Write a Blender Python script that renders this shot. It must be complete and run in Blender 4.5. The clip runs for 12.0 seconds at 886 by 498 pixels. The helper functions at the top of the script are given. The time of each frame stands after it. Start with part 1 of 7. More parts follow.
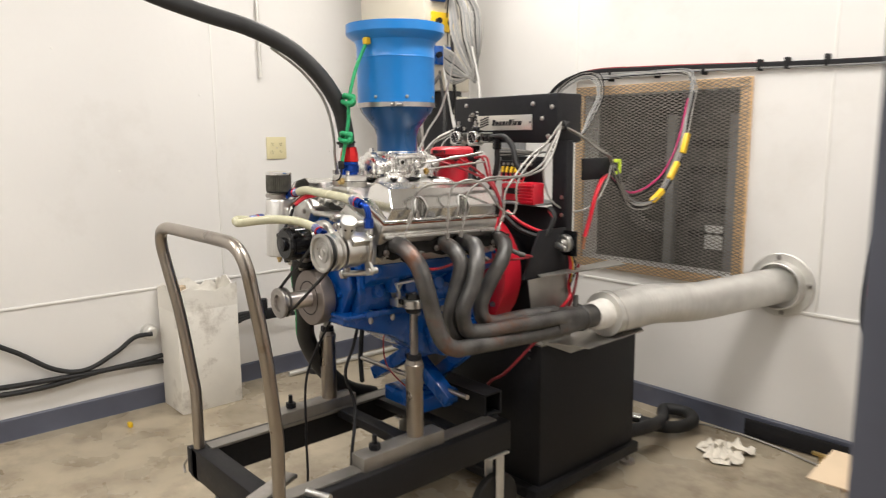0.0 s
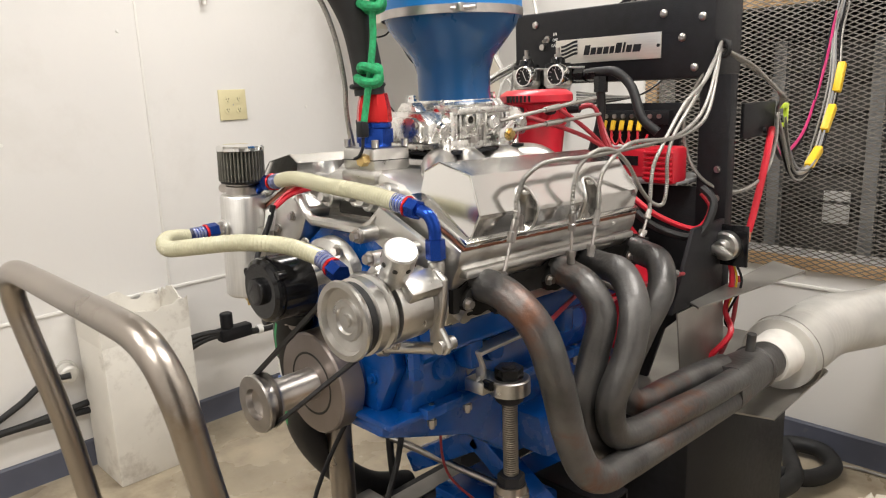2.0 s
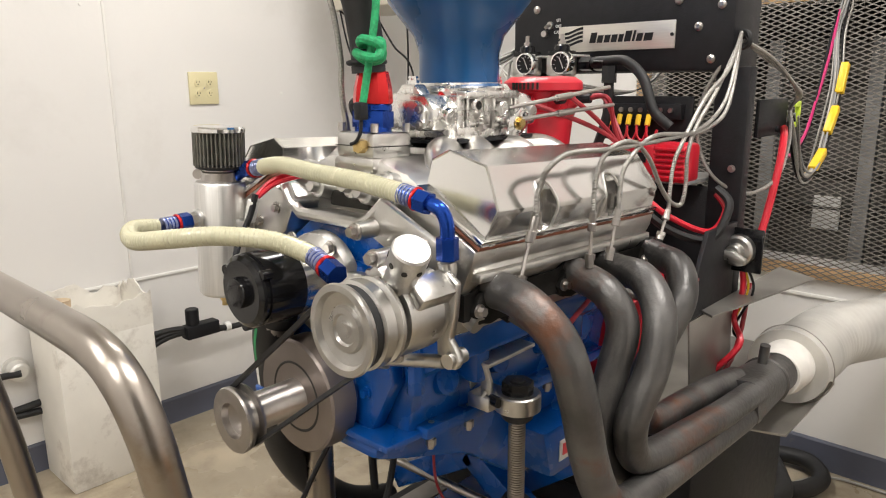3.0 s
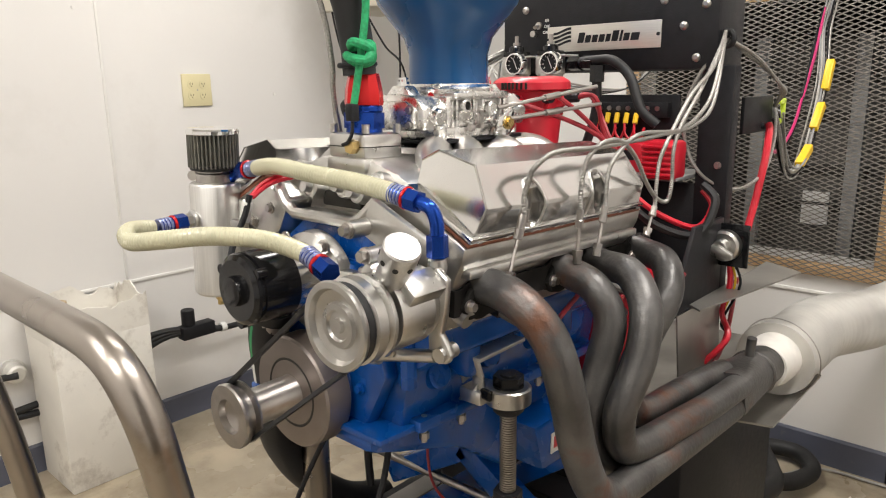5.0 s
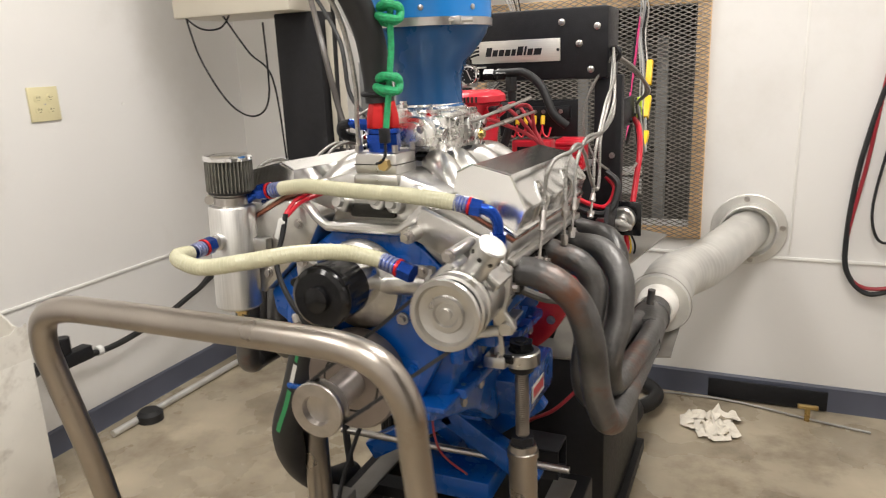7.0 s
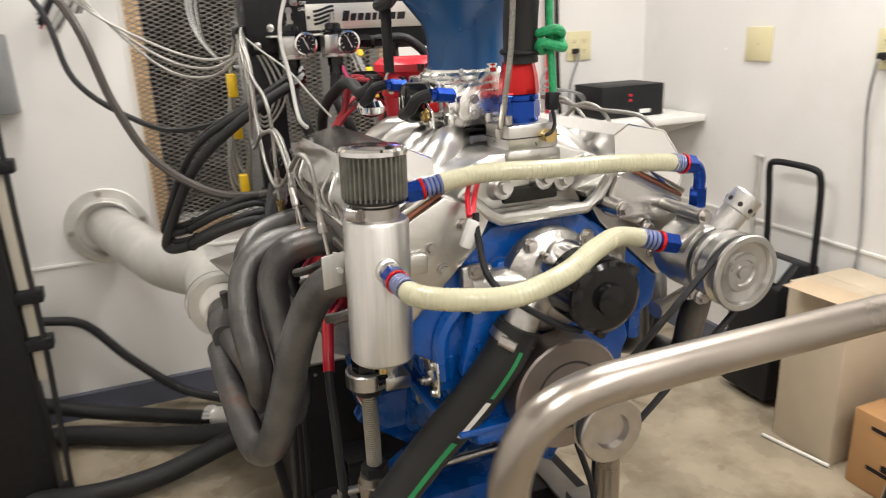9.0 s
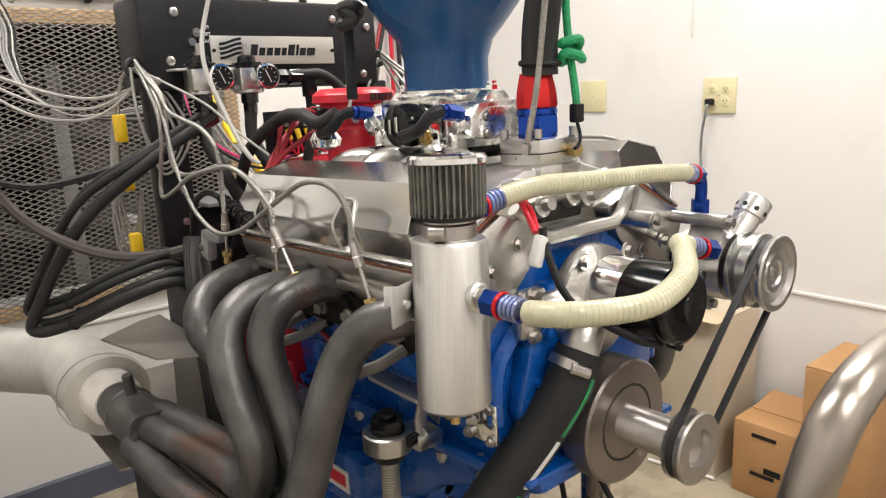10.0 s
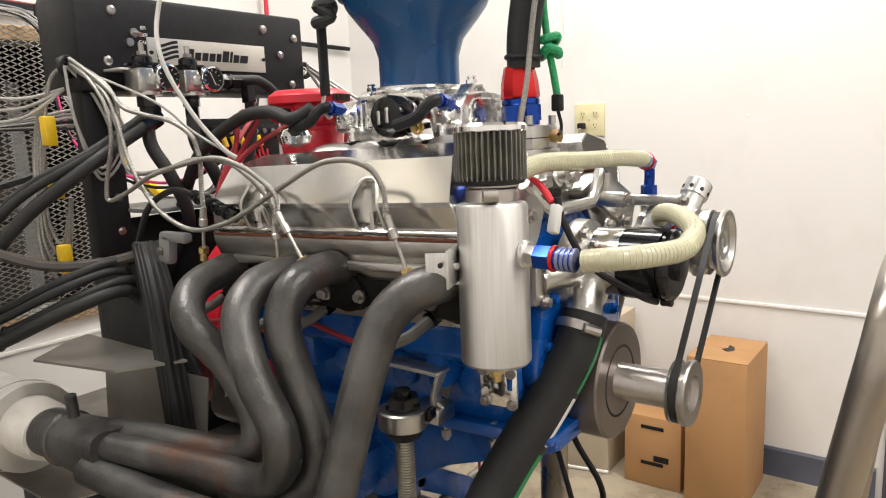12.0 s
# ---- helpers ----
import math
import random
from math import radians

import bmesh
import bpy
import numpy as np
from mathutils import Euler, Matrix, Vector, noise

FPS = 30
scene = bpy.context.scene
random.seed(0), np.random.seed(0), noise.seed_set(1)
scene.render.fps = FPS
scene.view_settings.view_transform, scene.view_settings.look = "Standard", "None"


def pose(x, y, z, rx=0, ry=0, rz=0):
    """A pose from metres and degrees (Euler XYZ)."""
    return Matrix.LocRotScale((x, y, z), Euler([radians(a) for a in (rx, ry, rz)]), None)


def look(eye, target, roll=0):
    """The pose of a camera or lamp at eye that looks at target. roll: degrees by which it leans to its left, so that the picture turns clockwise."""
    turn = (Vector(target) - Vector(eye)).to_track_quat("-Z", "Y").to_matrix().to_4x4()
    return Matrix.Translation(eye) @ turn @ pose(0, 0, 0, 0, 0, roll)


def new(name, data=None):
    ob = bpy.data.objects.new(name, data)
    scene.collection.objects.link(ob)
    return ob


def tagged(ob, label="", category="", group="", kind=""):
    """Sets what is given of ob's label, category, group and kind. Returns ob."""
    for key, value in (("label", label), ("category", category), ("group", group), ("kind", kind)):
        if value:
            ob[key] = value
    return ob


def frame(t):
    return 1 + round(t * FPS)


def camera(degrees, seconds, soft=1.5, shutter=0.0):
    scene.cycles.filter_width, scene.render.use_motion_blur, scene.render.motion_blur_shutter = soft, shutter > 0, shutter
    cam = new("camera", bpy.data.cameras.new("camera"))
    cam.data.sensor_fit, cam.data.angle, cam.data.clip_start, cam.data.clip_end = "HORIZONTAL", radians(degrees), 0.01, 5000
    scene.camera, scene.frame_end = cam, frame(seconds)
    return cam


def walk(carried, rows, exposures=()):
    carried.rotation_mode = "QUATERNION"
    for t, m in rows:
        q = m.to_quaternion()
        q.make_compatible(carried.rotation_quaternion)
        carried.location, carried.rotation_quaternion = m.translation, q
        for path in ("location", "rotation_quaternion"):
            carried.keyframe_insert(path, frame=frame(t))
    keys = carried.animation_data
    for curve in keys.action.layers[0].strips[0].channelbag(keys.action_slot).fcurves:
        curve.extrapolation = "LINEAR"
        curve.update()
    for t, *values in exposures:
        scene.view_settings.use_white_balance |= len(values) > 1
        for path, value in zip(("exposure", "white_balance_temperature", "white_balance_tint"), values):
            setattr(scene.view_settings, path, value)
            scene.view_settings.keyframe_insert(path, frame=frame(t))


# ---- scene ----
cam = camera(63.7, 12.0, soft=1.1, shutter=0.4)
PATH = [
    (0, (1.78, -0.967, 1.31), (0.308, 0.35, 0.996), -0.5),
    (0.5, (1.504, -0.764, 1.309), (-0.033, 0.475, 0.989), -0.8),
    (1, (1.22, -0.661, 1.309), (-0.278, 0.618, 0.961), -1.2),
    (1.5, (1.014, -0.57, 1.304), (-0.39, 0.803, 0.925), -2.7),
    (2, (0.887, -0.479, 1.284), (-0.502, 0.89, 0.844), -2.3),
    (2.5, (0.806, -0.447, 1.268), (-0.542, 0.959, 0.816), -0.8),
    (3, (0.767, -0.435, 1.263), (-0.552, 0.998, 0.811), -0.4),
    (5, (0.786, -0.447, 1.266), (-0.523, 0.995, 0.811), -0.9),
    (5.5, (0.835, -0.468, 1.271), (-0.483, 0.966, 0.816), -0.9),
    (6, (0.845, -0.589, 1.306), (-0.416, 0.893, 0.844), -0.3),
    (6.5, (0.755, -0.764, 1.335), (-0.238, 0.902, 0.846), -0.6),
    (7, (0.577, -0.799, 1.338), (-0.218, 0.964, 0.829), -2.5),
    (7.2, (0.477, -0.8, 1.348), (-0.224, 1.002, 0.835), -3.2),
    (8.8, (-0.374, -0.686, 1.349), (0.152, 1.143, 0.734), -2.3),
    (9, (-0.466, -0.644, 1.337), (0.228, 1.129, 0.726), -2.4),
    (9.5, (-0.654, -0.518, 1.31), (0.391, 1.084, 0.726), -2.4),
    (10, (-0.703, -0.397, 1.266), (0.547, 1.102, 0.827), -2.5),
    (10.5, (-0.773, -0.317, 1.237), (0.59, 1.084, 0.815), -1.7),
    (11, (-0.844, -0.27, 1.21), (0.649, 0.997, 0.805), -1.4),
    (11.5, (-0.892, -0.27, 1.203), (0.678, 0.914, 0.838), -2.2),
    (12, (-0.899, -0.269, 1.2), (0.689, 0.899, 0.864), -2.3),
]
walk(cam, [(t, look(eye, target, roll)) for t, eye, target, roll in PATH], ((0.0, -0.07), (3.0, 0.0), (7.0, -0.03), (9.0, 0.05), (9.5, 0.10), (10.5, 0.10), (12.0, 0.08)))

# ---- world and light ----
world = bpy.data.worlds.new("world")
world.use_nodes = True
world.node_tree.nodes["Background"].inputs[0].default_value = (0.9, 0.95, 1.0, 1)
world.node_tree.nodes["Background"].inputs[1].default_value = 0.3
scene.world = world
scene.view_settings.exposure = 0.0
CEIL = 2.75
FITTINGS = ((-0.6, -1.45, 22.5), (0.6, -1.45, 23.0), (-0.62, 1.0, 24.5), (0.85, 0.55, 30.5))
for lx, ly, power in FITTINGS:
    ld = bpy.data.lights.new("tube_light", "AREA")
    ld.shape, ld.size, ld.size_y, ld.energy, ld.color = "RECTANGLE", 0.28, 1.15, power, (1.0, 0.955, 0.905)
    lo = new("tube_light", ld)
    lo.matrix_world = pose(lx, ly, CEIL - 0.1)

# ---- materials ----
def mat(name, color, rough=0.5, metal=0.0, var=0.12, scale=8.0, bump=0.0, bscale=120.0, spec=0.5, stretch=None, coat=0.0,
        dirt=None, dscale=3.0, dlow=0.55, dhigh=0.75, rvar=0.1, rand=0.0):
    m = bpy.data.materials.new(name)
    m.use_nodes = True
    nt = m.node_tree
    b = nt.nodes["Principled BSDF"]
    tc = nt.nodes.new("ShaderNodeTexCoord")
    src = tc.outputs["Object"]
    if stretch:
        mp = nt.nodes.new("ShaderNodeMapping")
        mp.inputs["Scale"].default_value = stretch
        nt.links.new(src, mp.inputs["Vector"])
        src = mp.outputs["Vector"]
    n1 = nt.nodes.new("ShaderNodeTexNoise")
    n1.inputs["Scale"].default_value = scale
    n1.inputs["Detail"].default_value = 6
    nt.links.new(src, n1.inputs["Vector"])
    mx = nt.nodes.new("ShaderNodeMix")
    mx.data_type = "RGBA"
    c = Vector(color)
    lo_, hi_ = c * (1 - var), c * (1 + var)
    mx.inputs[6].default_value = (*lo_, 1)
    mx.inputs[7].default_value = (*[min(1, v) for v in hi_], 1)
    rp = nt.nodes.new("ShaderNodeMapRange")
    rp.inputs[1].default_value, rp.inputs[2].default_value = 0.3, 0.7
    nt.links.new(n1.outputs["Fac"], rp.inputs[0])
    nt.links.new(rp.outputs[0], mx.inputs[0])
    out = mx.outputs[2]
    if dirt:
        n2 = nt.nodes.new("ShaderNodeTexNoise")
        n2.inputs["Scale"].default_value = dscale
        n2.inputs["Detail"].default_value = 8
        n2.inputs["Roughness"].default_value = 0.65
        nt.links.new(tc.outputs["Object"], n2.inputs["Vector"])
        r2 = nt.nodes.new("ShaderNodeMapRange")
        r2.inputs[1].default_value, r2.inputs[2].default_value = dlow, dhigh
        nt.links.new(n2.outputs["Fac"], r2.inputs[0])
        m2 = nt.nodes.new("ShaderNodeMix")
        m2.data_type = "RGBA"
        m2.inputs[7].default_value = (*dirt, 1)
        nt.links.new(out, m2.inputs[6])
        nt.links.new(r2.outputs[0], m2.inputs[0])
        out = m2.outputs[2]
    if rand:
        oi = nt.nodes.new("ShaderNodeObjectInfo")
        hs = nt.nodes.new("ShaderNodeHueSaturation")
        mr = nt.nodes.new("ShaderNodeMapRange")
        mr.inputs[3].default_value, mr.inputs[4].default_value = 1 - rand, 1 + rand
        nt.links.new(oi.outputs["Random"], mr.inputs[0])
        nt.links.new(mr.outputs[0], hs.inputs["Value"])
        nt.links.new(out, hs.inputs["Color"])
        out = hs.outputs["Color"]
    nt.links.new(out, b.inputs["Base Color"])
    b.inputs["Metallic"].default_value = metal
    b.inputs["Specular IOR Level"].default_value = spec
    b.inputs["Coat Weight"].default_value = coat
    rr = nt.nodes.new("ShaderNodeMapRange")
    rr.inputs[3].default_value, rr.inputs[4].default_value = max(0.02, rough - rvar), min(1, rough + rvar)
    nt.links.new(n1.outputs["Fac"], rr.inputs[0])
    nt.links.new(rr.outputs[0], b.inputs["Roughness"])
    if bump:
        n3 = nt.nodes.new("ShaderNodeTexNoise")
        n3.inputs["Scale"].default_value = bscale
        n3.inputs["Detail"].default_value = 4
        nt.links.new(src, n3.inputs["Vector"])
        bp = nt.nodes.new("ShaderNodeBump")
        bp.inputs["Strength"].default_value = bump
        bp.inputs["Distance"].default_value = 0.004
        nt.links.new(n3.outputs["Fac"], bp.inputs["Height"])
        nt.links.new(bp.outputs[0], b.inputs["Normal"])
    return m


WALL = mat("white_wall_paint", (0.735, 0.722, 0.705), 0.36, var=0.03, scale=1.2, bump=0.12, bscale=35, dirt=(0.65, 0.63, 0.60), dscale=2.2, dlow=0.56, dhigh=0.85)
SEAM = mat("seam_trim", (0.8, 0.79, 0.76), 0.45, var=0.03)
BASEB = mat("vinyl_base", (0.085, 0.092, 0.125), 0.5, var=0.15, scale=5, dirt=(0.16, 0.15, 0.15), dscale=9, dlow=0.6)
CONC = mat("sealed_concrete", (0.38, 0.325, 0.24), 0.28, var=0.3, scale=3.1, bump=0.06, bscale=60, dirt=(0.145, 0.105, 0.065), dscale=4.6, dlow=0.47, dhigh=0.78, rvar=0.12)
CEILM = mat("ceiling_tile", (0.8, 0.79, 0.76), 0.9, var=0.05, scale=30)
BLUE = mat("engine_blue_enamel", (0.001, 0.066, 0.31), 0.27, var=0.22, scale=14, bump=0.14, bscale=70, coat=0.15)
ALU = mat("cast_aluminium", (0.54, 0.53, 0.51), 0.33, 1.0, var=0.12, scale=25, bump=0.25, bscale=160, dirt=(0.36, 0.35, 0.33), dscale=14, dlow=0.55)
HEADM = mat("machined_aluminium", (0.54, 0.53, 0.51), 0.31, 1.0, var=0.1, scale=30, bump=0.1, bscale=200)
POL = mat("polished_sheet_aluminium", (0.72, 0.715, 0.70), 0.17, 1.0, var=0.05, scale=6, bump=0.03, bscale=15, rvar=0.06)
BRUSH = mat("brushed_aluminium", (0.66, 0.655, 0.64), 0.37, 1.0, var=0.08, scale=30, stretch=(12, 12, 0.4), rvar=0.08)
CHROME = mat("chrome", (0.82, 0.82, 0.82), 0.09, 1.0, var=0.03, rvar=0.03)
STEEL = mat("turned_steel", (0.46, 0.435, 0.415), 0.33, 1.0, var=0.12, scale=40, rvar=0.08)
BROWNST = mat("oiled_steel_ring", (0.27, 0.235, 0.22), 0.38, 0.9, var=0.12, scale=18)
TUBEST = mat("satin_steel_tube", (0.36, 0.325, 0.29), 0.30, 1.0, var=0.1, scale=8, dirt=(0.27, 0.22, 0.18), dscale=12, dlow=0.6)
HEADER = mat("heat_dulled_header_steel", (0.115, 0.112, 0.110), 0.42, 0.75, var=0.42, scale=13, bump=0.26, bscale=120, dirt=(0.17, 0.082, 0.052), dscale=7.0, dlow=0.555, dhigh=0.70, rvar=0.18)
SOOT = mat("sooty_flange_steel", (0.014, 0.013, 0.012), 0.8, spec=0.15, var=0.4, scale=30, bump=0.15, bscale=150)
ZINC = mat("bright_zinc_plate", (0.58, 0.565, 0.53), 0.46, 1.0, var=0.1, scale=50)
BOOT = mat("grey_brown_boot_rubber", (0.11, 0.103, 0.095), 0.6, var=0.2, scale=40)
GALV = mat("galvanised_duct", (0.66, 0.65, 0.62), 0.42, 0.55, var=0.12, scale=12, bump=0.05, bscale=60, dirt=(0.62, 0.61, 0.58), dscale=5)
WHITER = mat("insulation_ring", (0.72, 0.70, 0.66), 0.7, var=0.1, scale=30)
BLK = mat("black_powder_coat", (0.012, 0.012, 0.014), 0.5, spec=0.24, var=0.2, scale=60, bump=0.15, bscale=300)
BLKG = mat("gloss_black", (0.008, 0.008, 0.009), 0.14, spec=0.3, var=0.1, coat=0.12)
RUB = mat("black_rubber", (0.019, 0.019, 0.02), 0.55, spec=0.35, var=0.25, scale=20, bump=0.08, bscale=90)
FILT = mat("pleated_filter", (0.15, 0.145, 0.125), 0.7, 0.2, var=0.25, scale=60, bump=0.3, bscale=500)
RED = mat("red_plastic", (0.58, 0.016, 0.034), 0.32, var=0.12, scale=15)
REDAN = mat("red_anodised", (0.58, 0.018, 0.02), 0.24, 0.6, var=0.1)
BLUAN = mat("blue_anodised", (0.010, 0.055, 0.33), 0.22, 0.75, var=0.12)
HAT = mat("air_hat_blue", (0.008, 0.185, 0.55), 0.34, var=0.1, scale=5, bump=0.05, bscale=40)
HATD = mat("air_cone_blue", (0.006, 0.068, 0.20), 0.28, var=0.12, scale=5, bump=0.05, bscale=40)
SLEEVE = mat("smoky_blue_sleeve", (0.20, 0.22, 0.36), 0.25, 0.4, var=0.2, scale=60)
RIB = mat("hose_rib", (0.46, 0.44, 0.30), 0.3, var=0.08)
CARDP = mat("pale_cardboard", (0.50, 0.39, 0.27), 0.75, var=0.12, scale=6)
MILL = mat("bare_mill_steel", (0.27, 0.255, 0.235), 0.45, 0.7, var=0.18, scale=12, bump=0.1, bscale=60)
SHEET = mat("dull_sheet_steel", (0.32, 0.308, 0.285), 0.42, 0.75, var=0.22, scale=8, dirt=(0.26, 0.235, 0.20), dscale=6, dlow=0.58)
CABB = mat("brown_black_cable", (0.055, 0.047, 0.042), 0.45, var=0.15)
MAGW = mat("magenta_lead", (0.55, 0.03, 0.16), 0.35, var=0.1)
LIME = mat("lime_plastic", (0.55, 0.72, 0.05), 0.4, var=0.1)
RAG = mat("dull_teal_rag", (0.03, 0.13, 0.22), 0.85, var=0.35, scale=25)
COPPER = mat("copper_lug", (0.72, 0.36, 0.22), 0.3, 1.0, var=0.15)
DKRED = mat("dark_red_cable", (0.30, 0.02, 0.03), 0.4, var=0.15)
CARB = mat("bright_carburettor_alloy", (0.76, 0.75, 0.73), 0.27, 1.0, var=0.12, scale=60, bump=0.1, bscale=120)
TANH = mat("milky_vinyl_hose", (0.50, 0.485, 0.345), 0.24, var=0.1, scale=30)
GREEN = mat("green_braided_rope", (0.012, 0.30, 0.11), 0.6, var=0.3, scale=200, bump=0.4, bscale=400)
GREENP = mat("green_stripe", (0.02, 0.26, 0.09), 0.5, var=0.1)
WPAPER = mat("white_print", (0.7, 0.7, 0.68), 0.6, var=0.05)
CARD = mat("corrugated_cardboard", (0.43, 0.235, 0.10), 0.75, var=0.08, scale=6, bump=0.05, bscale=150, dirt=(0.36, 0.19, 0.08), dscale=4)
WBOX = mat("whitewashed_carton", (0.74, 0.715, 0.66), 0.62, var=0.08, scale=4, bump=0.4, bscale=11, dirt=(0.40, 0.36, 0.31), dscale=5.5, dlow=0.535, dhigh=0.70)
WBOX2 = mat("faded_carton", (0.52, 0.44, 0.33), 0.7, var=0.1, scale=5, dirt=(0.62, 0.57, 0.5), dscale=4)
BEIGE = mat("beige_enamel", (0.60, 0.56, 0.47), 0.4, var=0.04, scale=5)
PLATE = mat("ivory_plastic", (0.66, 0.60, 0.37), 0.35, var=0.03)
DARKSLOT = mat("dark_slot", (0.02, 0.018, 0.015), 0.7)
WOODM = mat("raw_pine_trim", (0.68, 0.46, 0.25), 0.6, var=0.18, scale=10, stretch=(1, 1, 8))
MESHM = mat("expanded_steel_mesh", (0.26, 0.242, 0.22), 0.45, 0.6, var=0.2, scale=30)
# duct greys darkened in colour to hold the shade of the recess behind the mesh
DUCTM = mat("shaded_duct_sheet", (0.115, 0.112, 0.105), 0.6, 0.3, var=0.3, scale=5, dirt=(0.055, 0.053, 0.05), dscale=4)
DARKIN = mat("shaded_duct_lining", (0.055, 0.053, 0.05), 0.8, var=0.4, scale=4)
GREYM = mat("grey_enamel", (0.24, 0.245, 0.25), 0.45, var=0.1, scale=10, dirt=(0.13, 0.13, 0.13), dscale=6)
WIREW = mat("braided_stainless_sleeve", (0.33, 0.32, 0.30), 0.42, 0.8, var=0.3, scale=400)
WIREG = mat("pale_grey_cable", (0.35, 0.34, 0.32), 0.45, var=0.1)
YEL = mat("yellow_plastic", (0.78, 0.50, 0.015), 0.4, var=0.1)
BRASS = mat("brass", (0.55, 0.40, 0.17), 0.28, 1.0, var=0.1)
GASK = mat("copper_gasket", (0.25, 0.09, 0.05), 0.6, var=0.2)
JBLUE = mat("engine_blue_enamel", (0.001, 0.066, 0.31), 0.27, var=0.22, scale=14, bump=0.14, bscale=70, coat=0.15)
PAPER = mat("crumpled_paper_towel", (0.74, 0.69, 0.60), 0.85, var=0.1, scale=20, dirt=(0.5, 0.42, 0.32), dscale=9, dlow=0.6)
SIGNM = mat("brushed_nameplate", (0.62, 0.59, 0.54), 0.35, 0.6, var=0.06, scale=60, stretch=(0.4, 12, 12))
CLEAR = mat("clear_polycarbonate", (0.9, 0.9, 0.9), 0.06)
CLEAR.node_tree.nodes["Principled BSDF"].inputs["Transmission Weight"].default_value = 1.0
CLEAR.node_tree.nodes["Principled BSDF"].inputs["IOR"].default_value = 1.1
SHINE = mat("bright_cast_intake", (0.60, 0.59, 0.57), 0.34, 1.0, var=0.15, scale=22, bump=0.22, bscale=60, rvar=0.1)
LAMP = bpy.data.materials.new("fluorescent_diffuser")
LAMP.use_nodes = True
LAMP.node_tree.nodes["Principled BSDF"].inputs["Emission Color"].default_value = (1, 0.965, 0.89, 1)
LAMP.node_tree.nodes["Principled BSDF"].inputs["Emission Strength"].default_value = 4.0


# ---- building tools ----
def smooth_path(pts, n=8, closed=False):
    """Catmull-Rom through the points."""
    p = [Vector(q) for q in pts]
    if len(p) < 3:
        return p
    out = []
    k = len(p)
    for i in range(k if closed else k - 1):
        if closed:
            a, b, c, d = p[i - 1], p[i], p[(i + 1) % k], p[(i + 2) % k]
        else:
            a, b, c = p[max(i - 1, 0)], p[i], p[i + 1]
            d = p[min(i + 2, k - 1)]
        for j in range(n):
            t = j / n
            out.append(0.5 * ((2 * b) + (c - a) * t + (2 * a - 5 * b + 4 * c - d) * t * t + (3 * b - a - 3 * c + d) * t ** 3))
    if not closed:
        out.append(p[-1])
    return out


